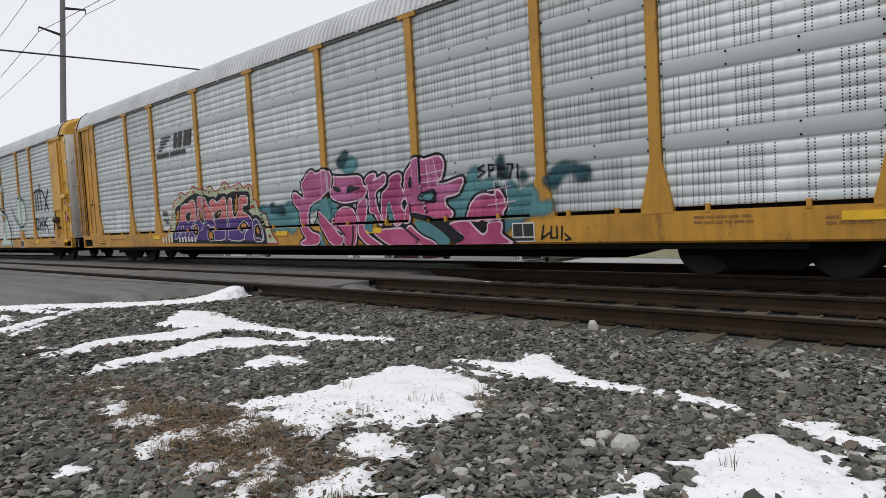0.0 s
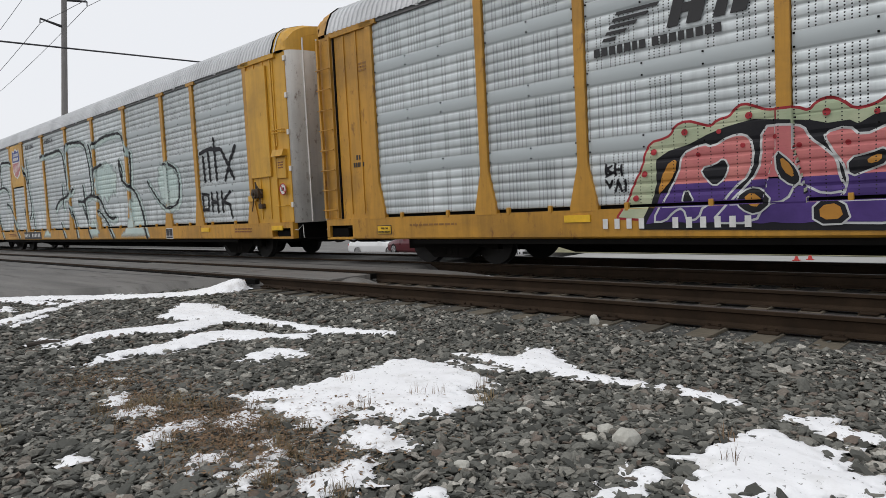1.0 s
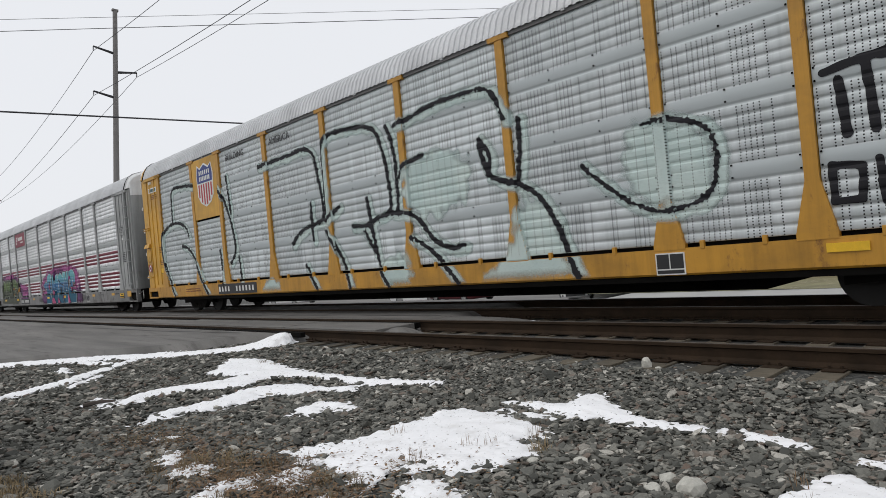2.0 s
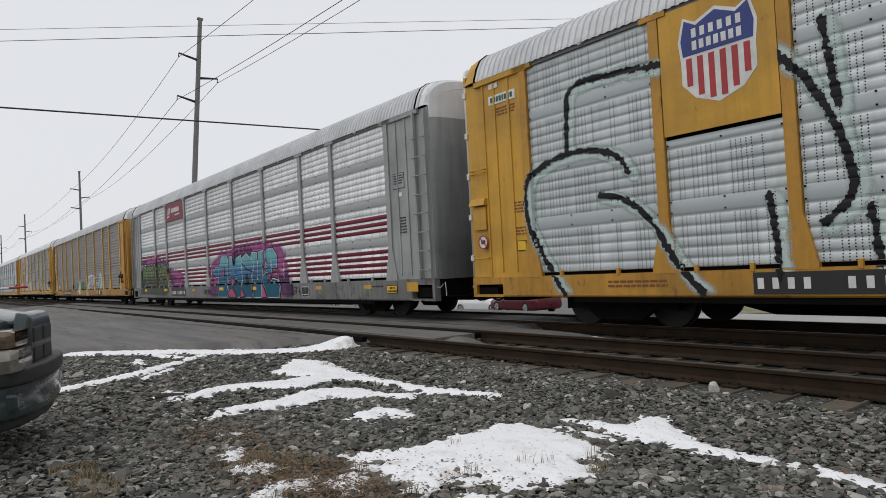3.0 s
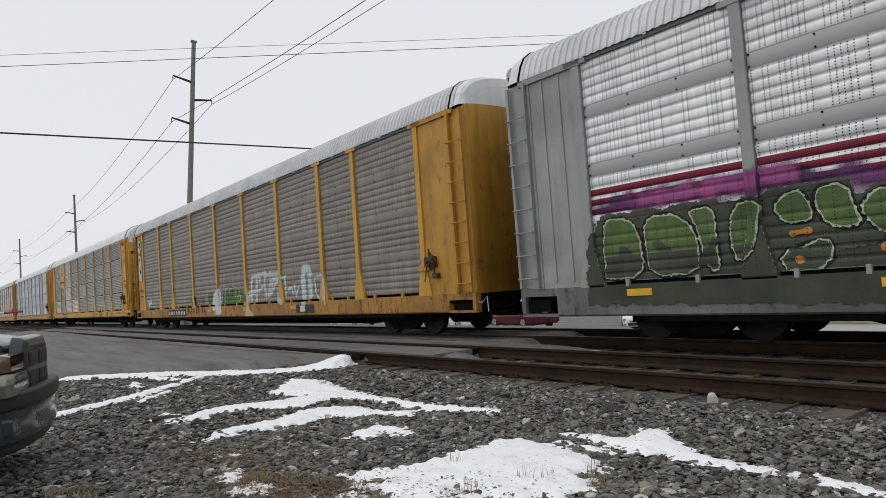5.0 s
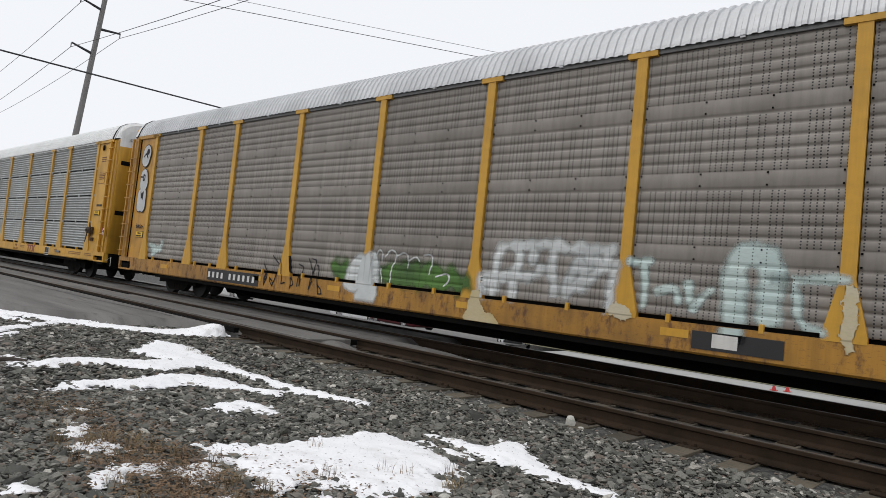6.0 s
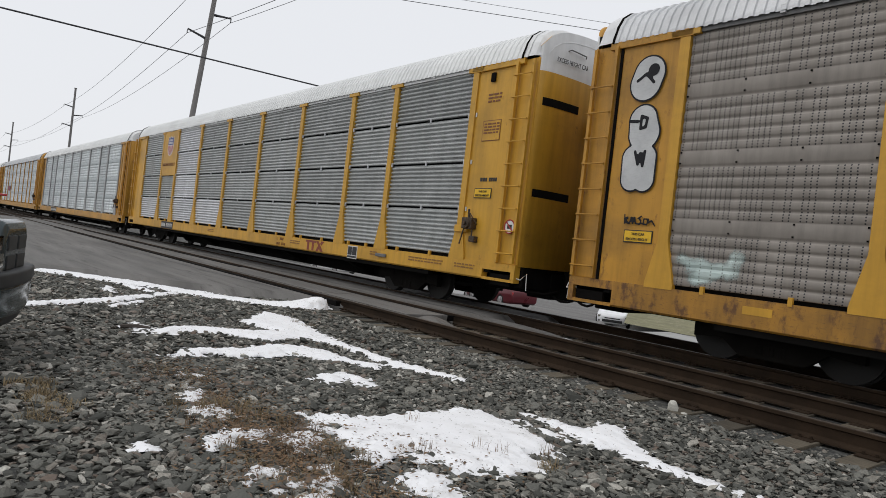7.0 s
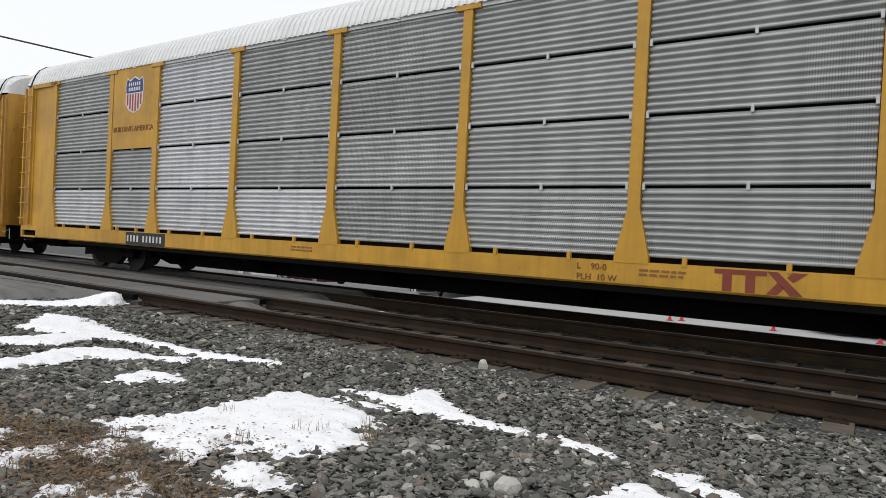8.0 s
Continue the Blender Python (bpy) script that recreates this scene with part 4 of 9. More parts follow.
def snapped(field, px, py):
    """Grid cells inside a field, with the rim pulled onto its edge. Returns x, y, mask of used vertices and faces."""
    step_x, step_y = px[1, 0] - px[0, 0], py[0, 1] - py[0, 0]
    gx_, gy_ = np.gradient(field, step_x, step_y)
    ln = np.maximum(np.hypot(gx_, gy_), 1e-3)
    inside = field < 0
    cell = inside[:-1, :-1] | inside[1:, :-1] | inside[1:, 1:] | inside[:-1, 1:]
    shift = np.where(inside, 0.0, np.clip(field, 0, 1.3 * step_x))
    nx_, ny_ = px - gx_ / ln * shift, py - gy_ / ln * shift
    faces = grid_faces(*px.shape)[cell.reshape(-1)]
    used = np.zeros(px.size, bool)
    used[faces.reshape(-1)] = True
    index = np.cumsum(used) - 1
    return nx_.reshape(-1)[used], ny_.reshape(-1)[used], used, index[faces]


SNOW_STROKES = [
    [(-10.5, 1.0, .10), (-10.9, 1.5, .12), (-11.5, 2.6, .2), (-12.4, 3.5, .14)], [(-12.6, 3.75, .10), (-13.2, 4.25, .10)], [(-10.9, 2.6, .05), (-11.6, 3.2, .07)],
    [(-16.9, 3.0, .2), (-15.2, 3.3, .14)], [(-14.8, 3.45, .10), (-13.4, 3.75, .12), (-12.9, 3.85, .06)],
    [(-17.6, 2.4, .25), (-16.0, 3.0, .12)], [(-12.9, 3.0, .07), (-13.6, 3.1, .08)],
    [(-16.3, 2.45, .22), (-14.3, 4.0, .24), (-12.85, 4.7, .18), (-11.55, 5.35, .2), (-10.8, 5.95, .30)],
    [(-5.85, 3.35, .06), (-5.95, 3.7, .08)], [(-6.3, 4.4, .05)], [(-3.6, 1.75, .1)], [(-6.2, 2.2, .06)], [(-2.2, 2.2, .06)],
]
SNOW_PATCHES = []
SNOW_PATCHES.append([(-4.69, 2.59), (-4.62, 2.81), (-4.49, 2.99), (-4.47, 3.19), (-4.48, 3.44), (-4.45, 3.67), (-4.51, 4.06), (-4.31, 4.23), (-3.89, 4.23), (-3.39, 4.09), (-3.2, 3.97), (-3.27, 3.75), (-3.07, 3.61), (-3.05, 3.31), (-3.05, 3.17), (-3.14, 3.04), (-3.17, 2.88), (-3.29, 2.94), (-3.43, 2.92), (-3.41, 2.79), (-3.67, 2.91), (-3.6, 2.7), (-3.53, 2.48), (-3.66, 2.44), (-3.93, 2.52), (-4.1, 2.48), (-4.33, 2.48), (-4.31, 2.66)])
SNOW_PATCHES.append([(-3.26, 2.44), (-3.32, 2.72), (-3.12, 2.78), (-2.8, 2.7), (-2.77, 2.58), (-2.89, 2.45), (-3.06, 2.41)])
SNOW_PATCHES.append([(-2.77, 1.89), (-2.88, 1.93), (-2.89, 2.12), (-2.88, 2.23), (-2.84, 2.35), (-2.63, 2.34), (-2.63, 2.22), (-2.47, 2.16), (-2.53, 2.06)])
SNOW_PATCHES.append([(-4.23, 4.61), (-3.87, 4.68), (-3.59, 4.71), (-3.63, 5.03), (-3.42, 5.09), (-3.18, 4.83), (-2.97, 4.72), (-2.64, 4.6), (-2.34, 4.59), (-2.09, 4.62), (-2.09, 4.53), (-2.38, 4.48), (-2.71, 4.46), (-2.96, 4.47), (-3.25, 4.45), (-3.58, 4.48)])
SNOW_PATCHES.append([(-2.01, 4.65), (-1.78, 4.59), (-1.55, 4.53), (-1.54, 4.43), (-1.74, 4.44), (-1.93, 4.51)])
SNOW_PATCHES.append([(-4.03, 4.39), (-3.56, 4.38), (-3.4, 4.3), (-3.62, 4.23)])
SNOW_PATCHES.append([(-1.54, 3.43), (-1.4, 3.45), (-1.38, 3.62), (-1.32, 3.9), (-1.21, 4.06), (-1.07, 3.99), (-0.95, 3.96), (-0.83, 3.85), (-0.73, 3.69), (-0.64, 3.68), (-0.56, 3.58), (-0.47, 3.43), (-1.24, 2.86), (-1.35, 3.08), (-1.34, 3.18), (-1.31, 3.29)])
SNOW_PATCHES.append([(-1.21, 4.37), (-1.08, 4.37), (-1.02, 4.5), (-0.9, 4.36), (-0.8, 4.31), (-0.67, 4.26), (-0.47, 4.19), (-0.57, 4.15), (-0.83, 4.15), (-0.99, 4.23), (-1.11, 4.25)])
SNOW_PATCHES.append([(-1.61, 3.03), (-1.51, 3.13), (-1.39, 3.1), (-1.43, 2.96), (-1.54, 2.95)])
SNOW_PATCHES.append([(-1.64, 2.71), (-1.62, 2.81), (-1.5, 2.88), (-1.46, 2.84)])
SNOW_PATCHES.append([(-0.92, 3.93), (-0.78, 4.03), (-0.78, 3.91), (-0.87, 3.85)])
SNOW_PATCHES.append([(-9.57, 4.1), (-10.15, 4.54), (-10.54, 4.9), (-9.89, 5.06), (-9.18, 4.97), (-8.18, 4.76), (-7.37, 4.78), (-6.62, 4.77), (-6.07, 4.85), (-5.44, 4.95), (-5.38, 4.85), (-5.9, 4.72), (-6.31, 4.54), (-7.11, 4.61), (-7.91, 4.51), (-8.1, 4.29), (-7.9, 3.8), (-8.19, 3.57), (-8.48, 3.34), (-8.6, 2.98), (-8.4, 2.72), (-8.57, 2.53), (-8.82, 2.64), (-9.04, 3.14), (-8.92, 3.45), (-8.72, 3.81), (-8.69, 4.27), (-9.22, 4.12)])
SNOW_PATCHES.append([(-7.15, 2.28), (-7.49, 2.64), (-7.43, 2.92), (-7.44, 3.24), (-7.71, 3.71), (-7.54, 4.07), (-7.25, 4.21), (-6.61, 4.28), (-6.35, 4.49), (-6.12, 4.29), (-6.59, 4.11), (-6.76, 3.85), (-7.08, 3.67), (-6.93, 3.26), (-6.94, 2.96), (-7.15, 2.69), (-7.09, 2.44)])
SNOW_PATCHES.append([(-5.78, 3.34), (-5.98, 3.49), (-6.03, 3.76), (-5.76, 3.85), (-5.44, 3.8), (-5.46, 3.65), (-5.74, 3.63), (-5.56, 3.33)])
SNOW_PATCHES.append([(-8.88, 2.26), (-9.3, 2.49), (-8.78, 2.59), (-8.4, 2.39)])
SNOW_PATCHES.append([(-5.37, 1.81), (-5.71, 2.04), (-5.49, 2.02), (-5.25, 1.89)])
SNOW_PATCHES.append([(-5.09, 1.83), (-5.11, 1.98), (-4.85, 2.06), (-4.77, 1.97), (-4.91, 1.8)])
SNOW_PATCHES.append([(-4.34, 1.71), (-4.44, 1.9), (-4.37, 2.15), (-4.18, 2.14), (-4.23, 1.84), (-4.13, 1.67)])
SNOW_PATCHES.append([(-3.54, 1.81), (-3.62, 1.91), (-3.44, 1.88), (-3.35, 1.75)])
SNOW_PATCHES.append([(-3.66, 2.05), (-3.6, 2.21), (-3.21, 2.04), (-3.31, 1.92)])
SNOW_PATCHES.append([(-4.4, 1.26), (-4.42, 1.36), (-4.24, 1.27)])
SNOW_PATCHES.append([(-3.15, 1.72), (-3.15, 1.89), (-3.04, 1.75)])
SNOW_PATCHES.append([(-4.24, 2.17), (-4.24, 2.39), (-4.04, 2.44), (-3.87, 2.21), (-3.95, 2.1)])
CELL = 0.029
sx = np.arange(-18.5, 0.6, CELL)
sy = np.arange(0.9, 7.0, CELL)
SX, SY = np.meshgrid(sx, sy, indexing="ij")
coarse = ripple(SX[::4, ::4], SY[::4, ::4], 1.7, 3.1)
fine_noise = ripple(SX[::2, ::2], SY[::2, ::2], 6.5, 9.2)
grit = ripple(SX, SY, 17.0, 4.4)


def spread_to(a, k, shape):
    """Stretches a coarse noise sheet back to the full grid, by linear steps."""
    xi, yi = np.arange(shape[0]) / k, np.arange(shape[1]) / k
    a = np.array([np.interp(xi, np.arange(a.shape[0]), a[:, j]) for j in range(a.shape[1])]).T
    return np.array([np.interp(yi, np.arange(a.shape[1]), a[i]) for i in range(a.shape[0])])


coarse = spread_to(coarse, 4, SX.shape)
fine_noise = spread_to(fine_noise, 2, SX.shape)
SNOW_FIELD = np.minimum(stroke_field(SX, SY, SNOW_STROKES) - 0.03, shape_field(SX, SY, SNOW_PATCHES) - 0.03)
near_edge = np.clip(1.3 - SY / 6, 0.4, 1)
SNOW_FIELD = SNOW_FIELD + near_edge * (0.03 * coarse + 0.11 * fine_noise + 0.18 * grit)
SNOW_FIELD = np.maximum(SNOW_FIELD, road_edge(SY) - 0.10 + 0.06 * fine_noise - SX)
vx, vy, used, faces = snapped(SNOW_FIELD, SX, SY)
depth = np.clip(-SNOW_FIELD.reshape(-1)[used] * 0.22, 0, 0.04)
under = ground_height(vx, vy) + np.clip((road_edge(vy) + 0.12 - vx) / 0.25, 0, 1) * 0.05
vz = under + 0.022 + depth + 0.014 * fine_noise.reshape(-1)[used] * (depth > 0.01)
pile = np.exp(-((vx + 10.75) ** 2 / 0.5 + (vy - 6.1) ** 2 / 0.10))
vz += 0.16 * pile * np.clip(depth / 0.03, 0, 1)
snow = sheet("snow", np.stack([vx, vy, vz], -1).tolist(), faces.tolist(), SNOW, smooth=True)
tagged(snow, "thin patches of old white snow lying on gravel", "snow", kind="stuff")


def snow_at(x, y):
    i = np.clip(((x - sx[0]) / CELL).astype(int), 0, len(sx) - 1)
    j = np.clip(((y - sy[0]) / CELL).astype(int), 0, len(sy) - 1)
    f = SNOW_FIELD[i, j]
    out = (x < sx[0]) | (x > sx[-1]) | (y < sy[0]) | (y > sy[-1])
    return np.where(out, 1.0, f)


PHI = (1 + 5 ** 0.5) / 2
ICO = np.array([(-1, PHI, 0), (1, PHI, 0), (-1, -PHI, 0), (1, -PHI, 0), (0, -1, PHI), (0, 1, PHI), (0, -1, -PHI), (0, 1, -PHI), (PHI, 0, -1), (PHI, 0, 1), (-PHI, 0, -1), (-PHI, 0, 1)]) / 1.9
ICO_FACES = np.array([(0, 11, 5), (0, 5, 1), (0, 1, 7), (0, 7, 10), (0, 10, 11), (1, 5, 9), (5, 11, 4), (11, 10, 2), (10, 7, 6), (7, 1, 8)])
ICO_FACES = np.concatenate([ICO_FACES, np.array([(3, 9, 4), (3, 4, 2), (3, 2, 6), (3, 6, 8), (3, 8, 9), (4, 9, 5), (2, 4, 11), (6, 2, 10), (8, 6, 7), (9, 8, 1)])])
dice = np.random.default_rng(7)


def stone_shape():
    v = np.clip(ICO * 1.25, -0.78, 0.78) * (1 + dice.uniform(-0.3, 0.3, (12, 1))) + dice.uniform(-0.12, 0.12, (12, 3))
    return v * np.array([1.2, dice.uniform(0.55, 0.95), dice.uniform(0.22, 0.46)])


SHAPES = np.array([stone_shape() for _ in range(14)])


def stones(name, x, y, size, lift, material, label):
    """Many angular stones in one mesh, each its own island."""
    n = len(x)
    v = SHAPES[dice.integers(0, len(SHAPES), n)]
    yaw, tilt, roll = dice.uniform(0, 6.28, n), dice.normal(0, 0.30, n), dice.normal(0, 0.30, n)
    cy, sy_, ct, st, cr, sr = np.cos(yaw), np.sin(yaw), np.cos(tilt), np.sin(tilt), np.cos(roll), np.sin(roll)
    rx = np.zeros((n, 3, 3))
    rx[:, 0, 0] = 1
    rx[:, 1, 1], rx[:, 1, 2], rx[:, 2, 1], rx[:, 2, 2] = ct, -st, st, ct
    rr = np.zeros((n, 3, 3))
    rr[:, 1, 1] = 1
    rr[:, 0, 0], rr[:, 0, 2], rr[:, 2, 0], rr[:, 2, 2] = cr, sr, -sr, cr
    rz = np.zeros((n, 3, 3))
    rz[:, 2, 2] = 1
    rz[:, 0, 0], rz[:, 0, 1], rz[:, 1, 0], rz[:, 1, 1] = cy, -sy_, sy_, cy
    rot = rz @ rx @ rr
    v = np.einsum("nij,nkj->nki", rot, v) * size[:, None, None] * 0.5
    v += np.stack([x, y, ground_height(x, y) + lift], -1)[:, None, :]
    f = ICO_FACES[None] + 12 * np.arange(n)[:, None, None]
    me = bpy.data.meshes.new(name)
    me.vertices.add(n * 12)
    me.vertices.foreach_set("co", v.reshape(-1))
    me.loops.add(n * 60)
    me.loops.foreach_set("vertex_index", f.reshape(-1).astype(np.int32))
    me.polygons.add(n * 20)
    me.polygons.foreach_set("loop_start", np.arange(0, n * 60, 3, dtype=np.int32))
    me.update(calc_edges=True)
    me.shade_flat()
    me.materials.append(material)
    return tagged(new(name, me), label, "gravel", kind="stuff")


def scatter(x0, x1, y0, y1, per_metre, size, spread=0.35):
    n = int((x1 - x0) * (y1 - y0) * per_metre)
    x, y = dice.uniform(x0, x1, n), dice.uniform(y0, y1, n)
    s = size * np.exp(dice.normal(0, spread, n))
    keep = (x > road_edge(y) + 0.05) & (dice.uniform(0, 1, n) < np.interp(snow_at(x, y), [-0.30, -0.12, -0.04, 0.02], [0.04, 0.15, 0.45, 1.0]))
    return x[keep], y[keep], s[keep]


fields = [scatter(-7.0, 1.0, 1.2, 5.95, 1500, 0.044), scatter(-17, -7.0, 0.2, 5.95, 520, 0.055), scatter(-12, 3, -2.5, -0.3, 130, 0.06), scatter(-9, 2, -0.3, 1.2, 640, 0.05), scatter(1, 5.5, -0.3, 5.95, 330, 0.05), scatter(-13, 6, -6.5, -2.5, 80, 0.06), scatter(-7, 2, 1.2, 4.8, 30, 0.08, 0.2)]
X = np.concatenate([f[0] for f in fields])
Y = np.concatenate([f[1] for f in fields])
S = np.concatenate([f[2] for f in fields])
stones("ballast_stones", X, Y, S, S * 0.14 + dice.uniform(-0.006, 0.02, len(S)), STONE, "loose grey-green crushed stone ballast")
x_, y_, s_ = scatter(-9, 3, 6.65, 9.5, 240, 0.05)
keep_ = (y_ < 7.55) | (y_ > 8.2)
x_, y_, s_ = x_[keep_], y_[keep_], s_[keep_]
stones("track_ballast", x_, y_, s_, s_ * 0.1 - 0.06, STONE_FOULED_SHADE, "dark crushed stone between the rails")
x_, y_, s_ = scatter(-9, 5, 5.72, 6.45, 230, 0.036)
stones("shoulder_ballast", x_, y_, s_, s_ * 0.1 - 0.004, STONE, "grey crushed stone packed round the tie ends")

# the stones nearest to the eye, each by itself
stone_meshes = []
for sh in SHAPES[:8]:
    me = bpy.data.meshes.new("stone")
    me.from_pydata((sh * 0.5).tolist(), [], ICO_FACES.tolist())
    me.materials.append(STONE)
    me.shade_flat()
    stone_meshes.append(me)
for i in range(280):
    x, y = dice.uniform(-4.2, -0.4), dice.uniform(1.6, 4.2)
    o = new("stone", stone_meshes[i % 8])
    o.parent = ground
    k = float(0.062 * math.exp(dice.normal(0, 0.25)))
    o.matrix_basis = pose(x, y, float(ground_height(x, y)) + 0.028, dice.normal(0, 14), dice.normal(0, 14), dice.uniform(0, 360)) @ Matrix.Diagonal((k, k, k, 1))

PALE_STONE = surface("pale_limestone", (0.50, 0.49, 0.44), 0.85, 0, 0.2, 8, 60, 0.3)


def pale_rock(x, y, size, tall, turn):
    me = bpy.data.meshes.new("pale_rock")
    bm = bmesh.new()
    bmesh.ops.create_icosphere(bm, subdivisions=2, radius=0.5)
    for v in bm.verts:
        k = 1 + 0.35 * noise.noise(v.co * 2.3 + Vector((x, y, 0)))
        v.co = Vector((v.co.x * k, v.co.y * k * 0.8, v.co.z * k * tall))
    bm.to_mesh(me)
    bm.free()
    me.materials.append(PALE_STONE)
    o = tagged(new("rock", me), "pale limestone rock lying on the dark ballast", "rock", "pale rocks")
    o.matrix_basis = pose(x, y, float(ground_height(x, y)) + 0.35 * size * tall, 0, 0, turn) @ Matrix.Diagonal((size, size, size, 1))


for q in ((-1.80, 3.42, .17, .75, 20), (-1.98, 3.5, .11, .8, 80), (-2.0, 3.36, .12, .5, 130), (-3.56, 6.1, .12, 1.2, 0), (-3.42, 6.08, .08, .5, 50), (-2.62, 3.55, .10, .6, 10), (-2.9, 3.4, .09, .6, 75), (-2.35, 2.6, .09, .7, 30), (-5.15, 2.75, .10, .4, 0)):
    pale_rock(*q)

STRAW = surface("dry_straw", (0.24, 0.18, 0.10), 0.9, 0, 0.4, 6, 40, 0, 0.3)
LITTER = surface("brown_leaf_litter", (0.22, 0.14, 0.08), 0.9, 0, 0.5, 6, 40, 0, 0.3)


def tuft_mesh(blades, tall, wide, seed, flat=0.5):
    rng = np.random.default_rng(seed)
    verts, faces = [], []
    for i in range(blades):
        a, r = rng.uniform(0, 6.28), wide * math.sqrt(rng.uniform(0, 1))
        bx, by = r * math.cos(a), r * math.sin(a)
        h = tall * rng.uniform(0.35, 1)
        lean, to = rng.uniform(0.1, 1.0) * flat * h * 2, rng.uniform(0, 6.28)
        t = rng.uniform(0.0012, 0.0028)
        px_, py_ = -math.sin(to) * t, math.cos(to) * t
        k = len(verts)
        mx, my = bx + 0.4 * lean * math.cos(to), by + 0.4 * lean * math.sin(to)
        ex, ey = bx + lean * math.cos(to), by + lean * math.sin(to)
        verts += [(bx - px_, by - py_, 0), (bx + px_, by + py_, 0), (mx + px_, my + py_, h * 0.65), (mx - px_, my - py_, h * 0.65), (ex, ey, h)]
        faces += [(k, k + 1, k + 2, k + 3), (k + 3, k + 2, k + 4)]
    me = bpy.data.meshes.new("grass_tuft")
    me.from_pydata(verts, [], faces)
    return me


tufts = []
for i, (b_, h_, w_, mt) in enumerate(((70, .10, .10, STRAW), (45, .13, .06, STRAW), (110, .06, .16, STRAW), (80, .05, .14, LITTER), (14, .16, .07, LITTER))):
    me = tuft_mesh(b_, h_, w_, 20 + i, 0.5 if i < 2 else (1.2 if i < 4 else 0.25))
    me.materials.append(mt)
    tufts.append(me)
TUFTS = [(-6.4, 2.1, 2), (-6.1, 2.25, 2), (-6.6, 2.0, 2), (-6.2, 2.0, 3), (-5.0, 1.9, 1), (-5.1, 1.95, 0), (-4.9, 1.75, 2), (-4.3, 2.2, 0), (-4.2, 2.1, 3), (-4.45, 2.3, 1), (-3.4, 2.05, 2), (-3.3, 2.1, 0), (-3.2, 2.0, 2),
         (-3.6, 1.9, 3), (-3.8, 1.8, 2), (-3.9, 1.95, 3), (-3.75, 2.05, 3), (-3.5, 2.4, 1), (-3.45, 3.35, 4), (-3.3, 3.45, 4), (-3.2, 3.8, 4), (-3.0, 3.6, 0), (-3.75, 2.85, 3), (-3.6, 2.95, 4), (-4.6, 2.4, 3), (-4.0, 2.25, 3), (-4.7, 2.0, 2),
         (-3.1, 2.3, 3), (-2.9, 2.0, 3), (-5.6, 2.0, 2), (-5.4, 2.2, 3), (-1.35, 3.75, 4), (-1.2, 3.4, 4), (-0.5, 3.9, 1), (-9.3, 4.85, 1), (-9.0, 4.9, 2), (-5.35, 1.0, 2), (-5.1, 0.8, 0), (-5.7, 0.9, 2), (-4.2, 3.3, 4), (-2.6, 1.95, 0), (-4.1, 1.75, 0)]
rng_t = random.Random(12)
TUFTS += [(rng_t.gauss(-5.6, .3), rng_t.uniform(.8, 1.1), rng_t.choice((0, 2, 2))) for _ in range(9)]
TUFTS += [(rng_t.gauss(-4.2, .9), rng_t.gauss(2.05, .22), rng_t.choice((1, 2, 2, 3, 3, 4))) for _ in range(46)]
for i, (x, y, k) in enumerate(TUFTS):
    o = new("weed_tuft" if k in (3, 4) else "grass_tuft", tufts[k])
    tagged(o, "brown dead weeds between the stones" if k in (3, 4) else "tuft of dry straw-coloured grass in gravel", "dead weeds" if k in (3, 4) else "dry grass", "dry plants")
    o.matrix_basis = pose(x, y, float(ground_height(x, y)) + 0.01, 0, 0, i * 47 % 360)
bm = bmesh.new()
rod(bm, (-0.25, 0, 0), (0.05, 0.02, 0.01), 0.035, 0.03, 7)
rod(bm, (0.05, 0.02, 0.01), (0.3, -0.03, 0), 0.03, 0.018, 7)
stick = tagged(part("stick", bm, BARK), "dark broken stick lying across snow and gravel", "stick")
stick.matrix_basis = pose(-8.75, 2.35, -0.25, 0, 0, 80) @ Matrix.Diagonal((0.6, 0.8, 0.8, 1))


# ---------------------------------------------------------------- paint and markings on the cars
def side_surface(u, z, foot, top, sill_low):
    """Depth (y) of the car's side at a place: sill, ribbed screen or post."""
    base = foot + 0.055
    prof = tier_profile(base, top - 0.03)
    zs = np.array([q[1] for q in prof]) + base
    ys = np.array([q[0] for q in prof])
    y = -SIDE + 0.05 + np.interp(z, zs, ys)
    for p_ in POSTS:
        half = np.interp(z, [foot - 0.02, foot + 0.06, foot + 0.72], [0.24, 0.24, 0.085])
        y = np.where((np.abs(u - p_) < half + 0.012) & (z > foot - 0.02), -SIDE, y)
    y = np.where(z < foot + 0.01, -SIDE + 0.008, y)
    return np.where(np.abs(u) > 12.03, np.minimum(y, -SIDE - 0.0), y)


